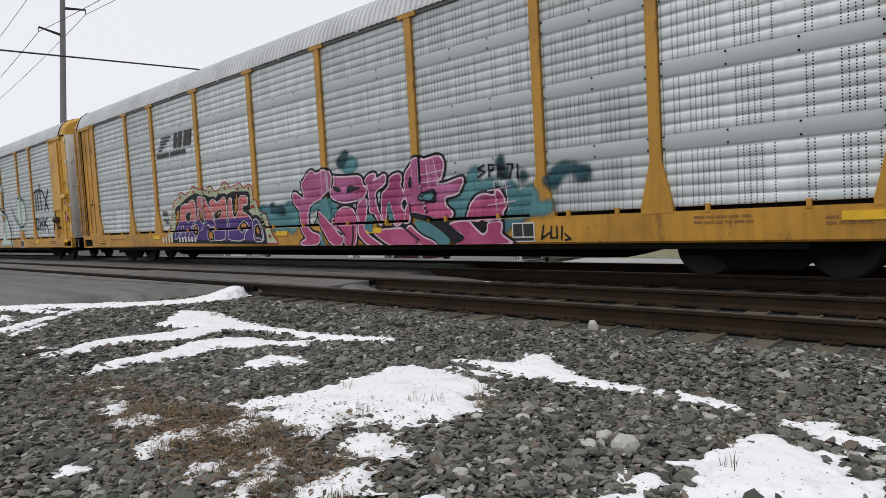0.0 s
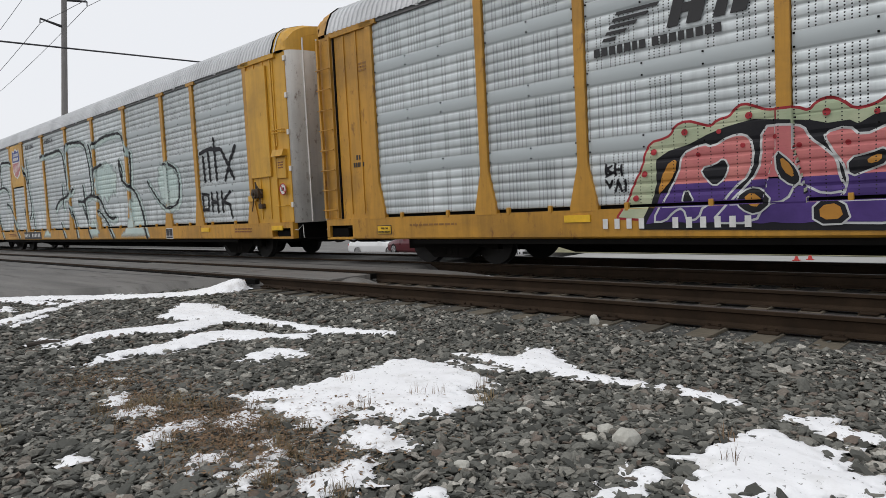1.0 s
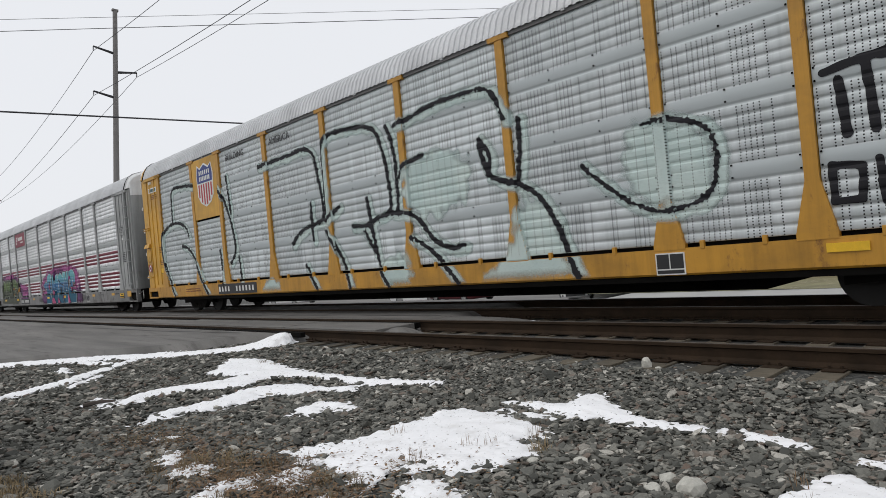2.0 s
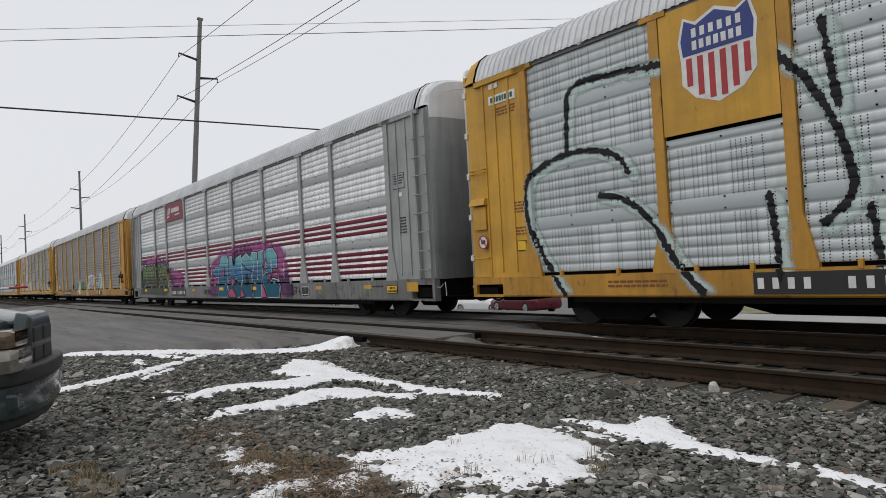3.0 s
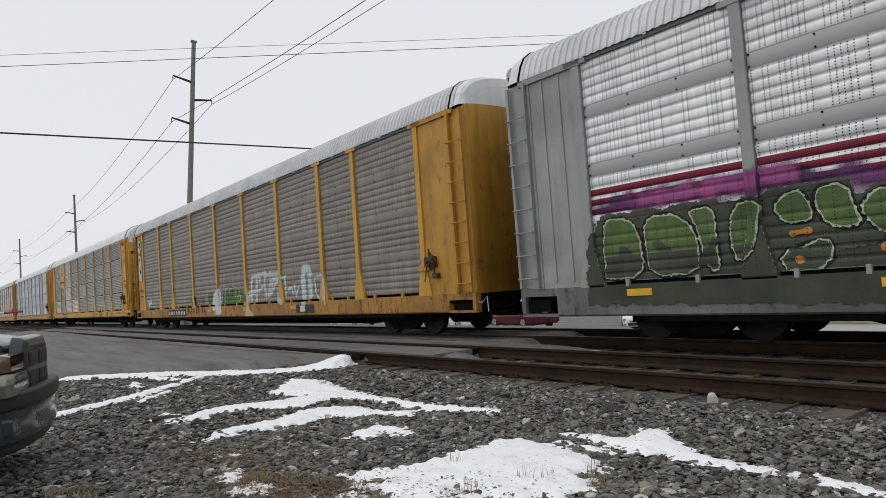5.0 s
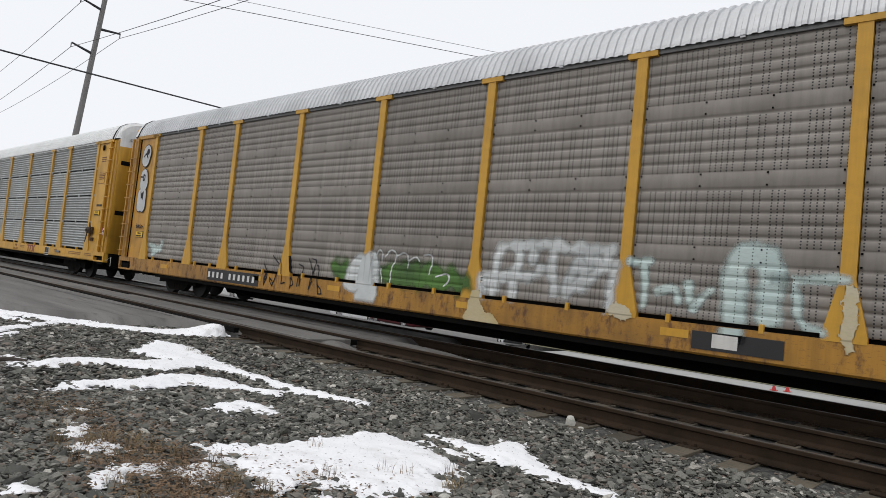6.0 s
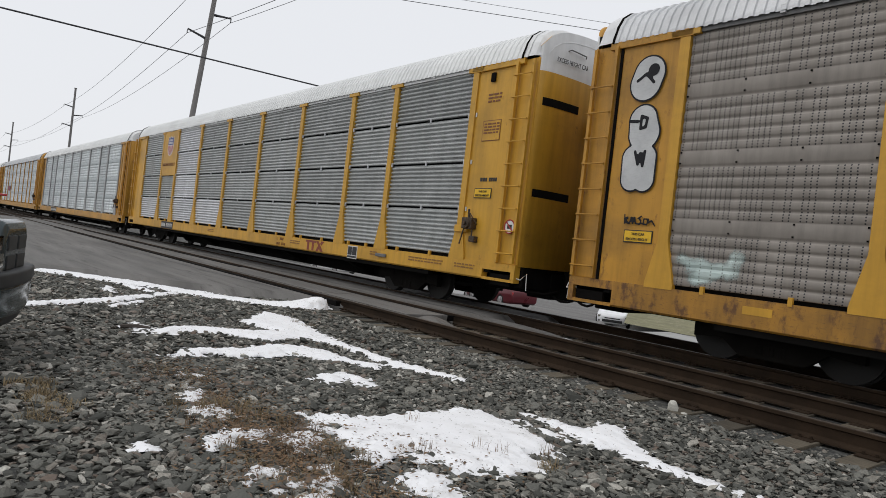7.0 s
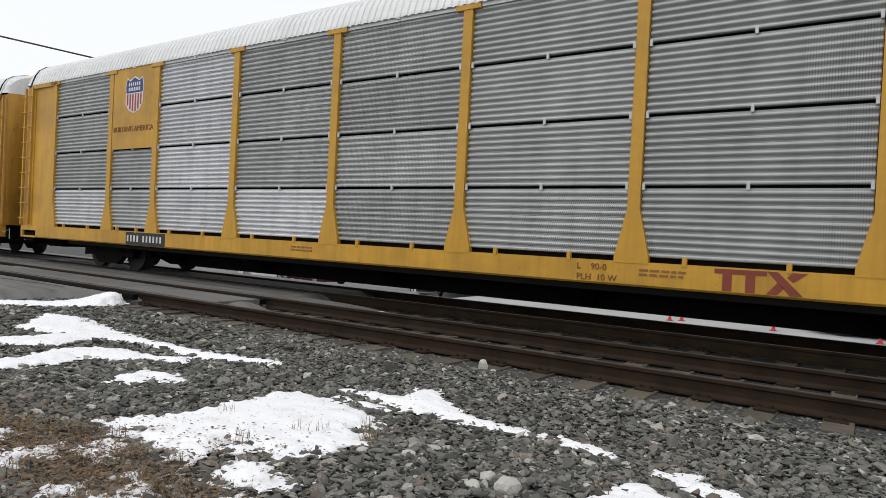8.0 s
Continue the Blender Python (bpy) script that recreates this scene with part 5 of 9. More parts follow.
def paint(name, car, dims, strokes, grow, layer, material, step=0.03, clip=(0.0, 9.0), rough=0.0, seed=1.0, label="", ragged=0.0, outlines=(), haze=0.0):
    """Spray paint that follows the ribs of the side: all strokes, grown by a rim, laid on as one skin."""
    foot, top, low = dims
    pts = np.array([q[:2] for s in list(strokes) + list(outlines) for q in s])
    rad = max([q[2] for s in strokes for q in s] + [0.0]) + grow + 0.1 + 0.6 * haze
    u0, u1 = pts[:, 0].min() - rad, pts[:, 0].max() + rad
    z0, z1 = max(pts[:, 1].min() - rad, low + 0.01, clip[0]), min(pts[:, 1].max() + rad, top - 0.1, clip[1])
    step = 0.022 if step > 0.018 else step
    us, zs = np.arange(u0, u1, step), np.arange(low + 0.01, z1 + step, step)
    zs = zs[zs > z0 - 2 * step]
    if z1 - z0 < 3 * step:
        return None
    U, Z = np.meshgrid(us, zs, indexing="ij")
    field = stroke_field(U, Z, strokes)
    if outlines:
        field = np.minimum(field, shape_field(U, Z, outlines))
    field = field - grow
    if rough:
        field = field + rough * spread_to(ripple(U[::2, ::2], Z[::2, ::2], 5.0, seed), 2, U.shape)
    if ragged:
        field = field + ragged * ripple(U, Z, 22.0, seed + 3)
    field = np.maximum(field - 0.6 * haze, np.maximum(z0 - Z, Z - z1))
    if not (field < 0).any():
        return None
    x, z, used, faces = snapped(field, U, Z)
    z = np.maximum(z, low + 0.005)
    # nothing spans the open slot over the sill, but for the posts
    mid_u, mid_z = x[faces].mean(axis=1), z[faces].mean(axis=1)
    on_post = np.abs(mid_u[:, None] - np.array(POSTS)[None]).min(axis=1) < 0.25
    faces = faces[on_post | (mid_z < foot + 0.004) | (mid_z > foot + 0.062)]
    y = side_surface(x, z, foot, top, low) - 0.005 * layer
    me = bpy.data.meshes.new(name)
    me.from_pydata(np.stack([x, y, z], -1).tolist(), [], faces.tolist())
    me.materials.append(material)
    if haze:
        layer_ = me.attributes.new("cover", "FLOAT", "POINT")
        layer_.data.foreach_set("value", np.clip(-field.reshape(-1)[used] / haze, 0, 1).astype(np.float32))
    ob = new(name, me)
    ob.parent = car
    if len(list(strokes)) + len(outlines) > 1 or name in ("graffiti_scrawl", "graffiti_dotting", "graffiti_inlay", "graffiti_sparkle", "graffiti_wash", "graffiti_tag", "graffiti_fill", "graffiti_cloud", "graffiti_shade"):
        ob["kind"] = "stuff"
    if label:
        ob["label"] = label
    return ob


def lines(r, *polys):
    return [[(x, z, r) for x, z in p_] for p_ in polys]


def soft(outline, times=2):
    """Rounds the corners of a closed outline."""
    for _ in range(times):
        outline = [p_ for a, b in zip(outline, outline[1:] + outline[:1]) for p_ in ((a[0] * .75 + b[0] * .25, a[1] * .75 + b[1] * .25), (a[0] * .25 + b[0] * .75, a[1] * .25 + b[1] * .75))]
    return outline


def soft_line(line, r):
    """An open stroke with its bends rounded."""
    for _ in range(2):
        line = [line[0]] + [p_ for a, b in zip(line[:-1], line[1:]) for p_ in ((a[0] * .75 + b[0] * .25, a[1] * .75 + b[1] * .25), (a[0] * .25 + b[0] * .75, a[1] * .25 + b[1] * .75))] + [line[-1]]
    return [(x, z, r) for x, z in line]


def block(r, u, z, w_, h_, *polys):
    """Strokes of one letter drawn in a unit box set at u, z."""
    return [[(u + a * w_, z + b * h_, r) for a, b in p_] for p_ in polys]


S_BLACK = spray("black_spray", (0.018, 0.018, 0.022))
S_WHITE = spray("white_spray", (0.66, 0.68, 0.68))
S_PINK = spray("pink_spray", (0.50, 0.11, 0.23), (0.36, 0.06, 0.15))
S_SALMON = spray("salmon_spray", (0.60, 0.22, 0.20), (0.48, 0.14, 0.15))
S_PURPLE = spray("purple_spray", (0.10, 0.055, 0.24), (0.06, 0.035, 0.15))
S_CREAM = spray("cream_green_spray", (0.50, 0.52, 0.36), (0.36, 0.42, 0.28))
S_TEAL = spray("teal_spray", (0.10, 0.27, 0.29), (0.07, 0.17, 0.20))
S_ORANGE = spray("orange_spray", (0.55, 0.26, 0.05))
S_SKY = spray("turquoise_spray", (0.17, 0.44, 0.47), (0.12, 0.35, 0.42))
S_BLUE = spray("blue_spray", (0.07, 0.20, 0.38), (0.06, 0.14, 0.26))
S_DEEP = spray("deep_teal_spray", (0.012, 0.11, 0.18), (0.01, 0.075, 0.13))
S_AQUA = spray("aqua_spray", (0.12, 0.32, 0.43), (0.09, 0.25, 0.35))
S_MID = spray("mid_blue_spray", (0.04, 0.15, 0.28), (0.03, 0.10, 0.19))
S_OLIVE = spray("dark_olive_spray", (0.075, 0.085, 0.06), (0.045, 0.05, 0.04))
S_RED = spray("red_spray", (0.40, 0.04, 0.05))
S_ROSE_WHITE = spray("rose_white_spray", (0.72, 0.58, 0.64), (0.62, 0.42, 0.52))
S_PLUM_PINK = spray("clouded_pink_spray", (0.46, 0.15, 0.31), (0.30, 0.05, 0.14))
M_MAGENTA = spray("magenta_mist", (0.38, 0.09, 0.25), (0.25, 0.07, 0.20), mist=True)
M_PLUM = spray("plum_mist", (0.15, 0.045, 0.16), (0.05, 0.025, 0.06), mist=True)
M_TEAL = spray("teal_mist", (0.11, 0.29, 0.31), (0.06, 0.16, 0.19), mist=True)
M_DEEP = spray("dark_teal_mist", (0.03, 0.09, 0.11), (0.015, 0.04, 0.05), mist=True)
M_MINT = spray("mint_mist", (0.55, 0.64, 0.61), (0.46, 0.57, 0.55), mist=True)
M_LEAF = spray("green_mist", (0.10, 0.21, 0.05), (0.06, 0.11, 0.04), mist=True)
M_WHITE = spray("white_mist", (0.66, 0.68, 0.67), (0.52, 0.55, 0.55), mist=True)
S_LEAF = spray("leaf_green_spray", (0.12, 0.18, 0.06), (0.06, 0.095, 0.04))
S_PALE_GREEN = spray("pale_green_spray", (0.48, 0.56, 0.40), (0.32, 0.42, 0.25))
S_BUFF = spray("buff_spray", (0.58, 0.52, 0.38), (0.52, 0.42, 0.22), False)

DIMS_A, DIMS_B, DIMS_C, DIMS_D, DIMS_E = (0.96, 4.88, 0.52), (0.93, 4.90, 0.54), (0.95, 4.84, 0.44), (0.95, 4.88, 0.54), (1.0, 4.96, 0.66)

# car with the pink letters
TEAL_CLOUD = []
TEAL_CLOUD.append([(4.96, 1.27), (5.24, 1.4), (5.43, 1.5), (5.58, 1.71), (5.69, 1.88), (5.78, 1.83), (5.76, 1.65), (5.89, 1.53), (6, 1.65), (6.09, 1.67), (6.11, 1.56), (6.23, 1.53), (6.35, 1.45), (6.39, 1.52), (6.54, 1.53), (6.6, 1.39), (6.66, 1.32), (6.84, 1.45), (6.96, 1.46), (7.04, 1.35), (7.07, 1.19), (7.21, 1.16), (7.33, 1.17), (7.32, 1.04), (7.18, 1.05), (7.01, 1.04), (6.83, 0.96), (6.65, 0.91), (6.53, 0.82), (6.34, 0.76), (6.28, 0.93), (5.59, 0.97), (5.3, 1.07)])
TEAL_CLOUD.append([(-1.31, 1.48), (-0.93, 1.51), (-0.7, 1.39), (-0.46, 1.43), (-0.22, 1.47), (0.05, 1.56), (0.29, 1.33), (0.33, 0.91), (-0.2, 0.88), (-0.82, 0.93), (-1.18, 1.07)])
TEAL_CLOUD.append([(1.98, 2.23), (2.07, 2.41), (2.24, 2.32), (2.36, 2.37), (2.52, 2.29), (2.46, 2.13), (2.3, 2.04), (2.11, 2.1)])
paint("graffiti_cloud", car_a, DIMS_A, [], 0.03, 1, M_TEAL, rough=0.06, haze=0.16, label="smudged teal spray cloud", outlines=[soft(q) for q in TEAL_CLOUD])
paint("graffiti_shade", car_a, DIMS_A, [[(6.35, 1.75, .10), (6.3, 1.95, .06)], [(7.35, 1.55, .13), (7.55, 1.72, .10)], [(7.75, 1.7, .06), (7.9, 1.6, .12)], [(6.75, 1.65, .08)], [(-.75, 1.45, .10), (-.3, 1.35, .06)], [(1.95, 2.3, .10), (2.15, 2.45, .08)]], 0, 1.6, M_DEEP, rough=0.06, haze=0.16)
PINK_LETTERS = []
PINK_LETTERS.append([(0.52, 1.84), (0.52, 1.99), (0.63, 2.03), (0.74, 2.17), (0.95, 2.24), (1.08, 2.13), (1.27, 2.19), (1.47, 2.2), (1.64, 2.11), (1.65, 1.94), (1.59, 1.77), (1.48, 1.68), (1.31, 1.59), (1.07, 1.53), (0.86, 1.47), (0.75, 1.36), (0.69, 1.19), (0.7, 1.02), (0.84, 0.84), (1.15, 0.79), (1.18, 0.66), (1.06, 0.53), (0.34, 0.53), (0.49, 0.66), (0.66, 0.67), (0.51, 0.82), (0.41, 1.01), (0.38, 1.2), (0.38, 1.38), (0.23, 1.44), (0.12, 1.61), (0.14, 1.76), (0.27, 1.77), (0.45, 1.66), (0.6, 1.6), (0.57, 1.71)])
PINK_LETTERS.append([(1.05, 1.3), (1.25, 1.28), (1.63, 0.97), (1.84, 0.77), (1.96, 0.71), (2, 0.8), (1.97, 0.52), (1.55, 0.52), (1.32, 0.83), (1.2, 0.96)])
PINK_LETTERS.append([(1.66, 2.05), (1.87, 2.01), (2.22, 1.99), (2.56, 1.99), (2.68, 1.91), (2.67, 1.78), (2.81, 1.73), (2.78, 1.6), (2.67, 1.49), (2.35, 1.45), (2.06, 1.43), (1.77, 1.48), (1.55, 1.6), (1.57, 1.7), (1.69, 1.83), (1.75, 1.97)])
PINK_LETTERS.append([(1.63, 0.93), (1.62, 1.08), (1.75, 1.27), (1.94, 1.35), (2.14, 1.36), (2.32, 1.29), (2.43, 1.14), (2.48, 0.98), (2.44, 0.7), (2.38, 0.51), (2.01, 0.51), (2.05, 0.69), (1.99, 0.8)])
PINK_LETTERS.append([(2.46, 1.31), (2.52, 1.44), (2.67, 1.51), (2.8, 1.48), (2.76, 1.2), (2.69, 0.95), (2.72, 0.83), (2.91, 0.69), (3.17, 0.57), (3.31, 0.5), (2.79, 0.51), (2.62, 0.64), (2.49, 0.75), (2.52, 1.03), (2.43, 1.2)])
PINK_LETTERS.append([(2.74, 1.87), (2.88, 1.98), (3.09, 2), (3.12, 1.9), (2.98, 1.84), (3.19, 1.89), (3.34, 1.96), (3.42, 1.92), (3.38, 1.77), (3.28, 1.69), (3.12, 1.65), (3.05, 1.59), (3.07, 1.36), (3.15, 1.18), (3.24, 0.98), (3.27, 0.92), (3.14, 0.95), (2.99, 1.18), (2.89, 1.17), (2.84, 1.24), (2.85, 1.64), (2.8, 1.78)])
PINK_LETTERS.append([(3.27, 1.61), (3.48, 1.68), (3.48, 1.86), (3.64, 1.93), (3.81, 1.94), (3.87, 1.87), (3.81, 1.69), (3.88, 1.59), (3.94, 1.51), (3.99, 1.45), (3.85, 1.41), (3.79, 1.27), (3.93, 1.18), (3.85, 0.93), (3.63, 0.89), (3.59, 1.02), (3.52, 1.24), (3.46, 1.42), (3.38, 1.25), (3.33, 0.95), (3.21, 1.08), (3.21, 1.35)])
PINK_LETTERS.append([(2.92, 0.83), (3.96, 0.88), (4.09, 0.75), (4.26, 0.58), (4.3, 0.49), (3.51, 0.5), (3.27, 0.6), (3.07, 0.72)])
PINK_LETTERS.append([(3.9, 1.55), (3.93, 1.84), (3.99, 1.96), (4.09, 2.03), (4.18, 2.14), (4.29, 2.19), (4.42, 2.17), (4.46, 2.13), (4.63, 2.16), (4.84, 2.19), (4.95, 2.14), (5.01, 2.04), (4.99, 1.89), (4.9, 1.74), (4.77, 1.64), (4.86, 1.66), (5.01, 1.65), (5.21, 1.7), (5.41, 1.74), (5.47, 1.7), (5.43, 1.61), (5.38, 1.52), (5.3, 1.44), (5.15, 1.41), (4.99, 1.4), (4.97, 1.27), (5.19, 1.1), (5.13, 1.03), (5.03, 0.98), (4.75, 0.99), (4.5, 1.08), (4.15, 1.16), (4.09, 1.12), (4.09, 0.96), (3.87, 0.93), (3.9, 1.18), (4, 1.38), (3.88, 1.46)])
PINK_LETTERS.append([(4.08, 0.92), (4.18, 0.83), (4.4, 0.68), (4.65, 0.61), (4.82, 0.5), (4.39, 0.49), (4.22, 0.58), (4, 0.75), (3.96, 0.86)])
PINK_LETTERS.append([(5.1, 0.93), (5.56, 0.97), (5.66, 0.87), (5.83, 0.72), (5.9, 0.7), (5.99, 0.77), (5.98, 0.91), (6.31, 0.94), (6.32, 0.8), (6.27, 0.71), (6.43, 0.61), (6.58, 0.53), (5.86, 0.5), (5.2, 0.49), (5.32, 0.6), (5.47, 0.67), (5.29, 0.75), (5.1, 0.85)])
PINK_LETTERS.append([(5.48, 0.99), (5.53, 1.12), (5.6, 1.26), (5.71, 1.36), (5.85, 1.41), (5.99, 1.41), (6.1, 1.37), (6.19, 1.4), (6.13, 1.44), (6.21, 1.47), (6.3, 1.42), (6.35, 1.31), (6.4, 1.2), (6.36, 1.12), (6.31, 1.07), (6.33, 0.94), (5.98, 0.92), (5.59, 0.95)])
pink_soft = [soft(q) for q in PINK_LETTERS]
paint("graffiti_outline", car_a, DIMS_A, [], 0.06, 2, S_BLACK, outlines=pink_soft)
for one in pink_soft:
    paint("graffiti_highlight", car_a, DIMS_A, [], 0.012, 3, S_ROSE_WHITE, 0.018, outlines=[one])
    paint("graffiti_fill", car_a, DIMS_A, [], -0.022, 4, S_PINK, 0.02, clip=(0, 1.30), outlines=[one], label="deep pink foot of a spray letter")
    paint("graffiti_fill", car_a, DIMS_A, [], -0.022, 4, S_PLUM_PINK, 0.02, clip=(1.28, 3), outlines=[one], label="clouded pink top of a spray letter")
PINK_CUTS = []
PINK_CUTS.append([(1.64, 1.81), (1.94, 1.76), (1.96, 1.68), (1.78, 1.7)])
PINK_CUTS.append([(2.21, 1.81), (2.49, 1.73), (2.65, 1.73), (2.25, 1.66), (2.16, 1.64)])
PINK_CUTS.append([(4.12, 1.16), (4.5, 1.08), (4.79, 0.99), (5.06, 0.92), (5.29, 0.75), (5.47, 0.66), (5.37, 0.6), (5.17, 0.53), (5.09, 0.64), (4.82, 0.85), (4.5, 1), (4.19, 1.05)])
PINK_CUTS.append([(4.32, 1.4), (4.42, 1.51), (4.6, 1.55), (4.75, 1.57), (4.78, 1.44), (4.76, 1.31), (4.47, 1.34)])
PINK_CUTS.append([(5.84, 0.94), (5.96, 0.93), (5.94, 0.81), (5.89, 0.73), (5.8, 0.85)])
PINK_CUTS.append([(4.05, 1.79), (4.15, 1.84), (4.2, 1.76), (4.16, 1.63), (4.07, 1.62)])
paint("graffiti_scrawl", car_a, DIMS_A, [], 0.012, 6, S_BLACK, 0.016, outlines=[soft(q, 1) for q in PINK_CUTS])
PINK_INLAYS = []
PINK_INLAYS.append([(4.19, 1.02), (4.5, 0.98), (4.78, 0.86), (5.02, 0.7), (5.12, 0.62), (5.07, 0.51), (4.85, 0.51), (4.73, 0.63), (4.48, 0.71), (4.27, 0.83)])
PINK_INLAYS.append([(4.36, 1.41), (4.43, 1.48), (4.6, 1.5), (4.69, 1.5), (4.7, 1.42), (4.64, 1.36), (4.47, 1.37)])
PINK_INLAYS.append([(0.83, 1.35), (1, 1.48), (1.33, 1.55), (1.55, 1.59), (1.7, 1.45), (1.86, 1.36), (1.69, 1.21), (1.59, 1.05), (1.37, 1.23), (1.19, 1.33), (0.99, 1.35), (0.82, 1.2)])
PINK_INLAYS.append([(1.15, 0.86), (1.29, 0.78), (1.3, 0.63), (1.42, 0.52), (1.16, 0.52), (1.23, 0.68)])
PINK_INLAYS.append([(3.39, 1.34), (3.47, 1.4), (3.52, 1.24), (3.59, 1.01), (3.53, 0.95), (3.42, 1.16)])
PINK_INLAYS.append([(2.74, 0.93), (2.8, 1.18), (2.91, 1.15), (2.99, 1.09), (3, 0.87), (2.92, 0.78), (2.78, 0.85)])
paint("graffiti_inlay", car_a, DIMS_A, [], 0.0, 7, S_TEAL, 0.018, outlines=[soft(q, 1) for q in PINK_INLAYS])
paint("graffiti_scrawl", car_a, DIMS_A, lines(.02, [(2.35, .95), (2.33, .7), (2.28, .55)], [(1.8, .98), (2.05, .75)], [(3.85, .9), (4.3, .62)], [(5.05, .95), (5.0, 1.05)], [(4.1, 1.3), (4.15, 1.0)], [(.95, 1.02), (1.1, 1.25)]), 0, 6, S_BLACK, 0.014)
paint("graffiti_scrawl", car_a, DIMS_A, lines(.009, [(4.55, 2.05), (4.6, 1.6)], [(4.75, 2.1), (4.85, 1.65)], [(4.4, 1.85), (5.0, 1.9)], [(4.4, 1.7), (4.95, 1.72)], [(6.0, 1.45), (6.5, 1.5)], [(6.0, 1.2), (6.6, 1.25)], [(6.15, 1.6), (6.2, 1.1)], [(6.4, 1.6), (6.45, 1.1)]), 0, 6, S_ROSE_WHITE, 0.012)
paint("graffiti_tag", car_a, DIMS_A, lines(.018, [(5.95, 1.9), (5.8, 1.85), (5.95, 1.78), (5.8, 1.7)], [(6.05, 1.7), (6.05, 1.9), (6.17, 1.88)], [(6.05, 1.8), (6.14, 1.8)], [(6.25, 1.68), (6.25, 1.88), (6.35, 1.82), (6.26, 1.78), (6.36, 1.7), (6.25, 1.68)], [(6.45, 1.87), (6.57, 1.86), (6.48, 1.64)], [(6.66, 1.85), (6.65, 1.62)]), 0, 4, S_BLACK, 0.012, label="small black spray tag")
paint("graffiti_tag", car_a, DIMS_A, lines(.015, [(7.15, .82), (7.1, .6), (7.25, .7)], [(7.3, .8), (7.28, .62), (7.4, .62), (7.4, .8)], [(7.5, .8), (7.48, .6)], [(7.55, .68), (7.65, .6), (7.55, .58)]), 0, 2, S_BLACK, 0.012)

CREAM_CLOUD = []
CREAM_CLOUD.append([(-6.59, 0.78), (-6.42, 1), (-6.29, 1.3), (-6.15, 1.54), (-6.11, 1.73), (-6.02, 1.87), (-5.87, 1.89), (-5.72, 1.94), (-5.67, 2.06), (-5.5, 2.11), (-5.32, 2.04), (-5.18, 1.99), (-5.09, 2.07), (-4.93, 2.09), (-4.87, 2.18), (-4.76, 2.24), (-4.6, 2.17), (-4.5, 2.12), (-4.29, 2.11), (-4.14, 2.11), (-4, 2.04), (-3.91, 2.15), (-3.78, 2.18), (-3.66, 2.12), (-3.53, 2), (-3.35, 2.02), (-3.21, 2.09), (-3.09, 2.2), (-2.95, 2.23), (-2.83, 2.17), (-2.71, 2.03), (-2.59, 2.09), (-2.43, 2.1), (-2.29, 1.44), (-2.32, 0.67)])
CREAM_CLOUD.append([(-2.51, 0.68), (-2.47, 2.09), (-2.27, 2.14), (-2.13, 2.11), (-2.04, 1.99), (-1.91, 2.03), (-1.8, 2.09), (-1.66, 2.05), (-1.61, 1.92), (-1.64, 1.66), (-1.5, 1.69), (-1.38, 1.65), (-1.31, 1.43), (-1.21, 1.34), (-1.09, 1.31), (-1.01, 1.2), (-0.97, 1.02), (-0.87, 0.99), (-0.77, 0.78), (-0.58, 0.65), (-0.53, 0.58)])
cream_soft = [soft(q, 1) for q in CREAM_CLOUD]
paint("graffiti_border", car_a, DIMS_A, [], 0.035, 1, S_RED, 0.02, outlines=cream_soft)
paint("graffiti_cloud", car_a, DIMS_A, [], 0.0, 2, S_CREAM, 0.02, label="cream spray cloud with red dots", outlines=cream_soft)
ROW_BACK = []
ROW_BACK.append([(-6.03, 0.99), (-5.94, 1.28), (-5.94, 1.62), (-5.76, 1.72), (-5.46, 1.79), (-5.22, 1.89), (-4.99, 1.96), (-4.77, 2), (-4.63, 2.02), (-4.3, 1.97), (-4, 1.93), (-3.81, 1.87), (-3.58, 1.88), (-3.49, 1.82), (-3.31, 1.92), (-3, 1.93), (-2.88, 1.88), (-2.59, 1.95), (-2.28, 1.93), (-1.84, 1.91), (-1.77, 1.87), (-1.77, 1.5), (-1.92, 1.44), (-1.78, 1.36), (-1.65, 1.25), (-1.51, 1.3), (-1.34, 1.28), (-1.22, 1.18), (-1.11, 1), (-1.05, 0.79), (-1.04, 0.59), (-6.21, 0.67)])
paint("graffiti_outline", car_a, DIMS_A, [], 0.02, 3, S_BLACK, 0.022, outlines=ROW_BACK)
paint("graffiti_fill", car_a, DIMS_A, [], -0.07, 3.5, S_PURPLE, 0.022, clip=(0.0, 1.16), rough=.03, outlines=ROW_BACK)
ROW_LETTERS = []
ROW_LETTERS.append([(-6.05, 0.74), (-5.79, 1.18), (-5.63, 1.46), (-5.6, 1.69), (-5.28, 1.81), (-5.17, 1.75), (-4.94, 1.87), (-4.74, 1.88), (-4.64, 1.75), (-4.63, 1.53), (-4.7, 1.31), (-4.87, 1.18), (-4.98, 1.05), (-5.04, 0.96), (-5.27, 0.96), (-5.34, 0.78), (-5.52, 0.73), (-5.57, 0.93), (-5.69, 0.88), (-5.82, 0.74)])
ROW_LETTERS.append([(-4.56, 1.95), (-4.25, 1.94), (-4.05, 1.9), (-3.99, 1.75), (-3.82, 1.6), (-3.69, 1.46), (-3.67, 1.25), (-3.56, 1.07), (-3.85, 1.03), (-4.04, 1.14), (-4.13, 1.19), (-4.24, 0.97), (-4.5, 0.94), (-4.62, 0.7), (-5.23, 0.71), (-4.93, 1.04), (-4.66, 1.3), (-4.57, 1.48)])
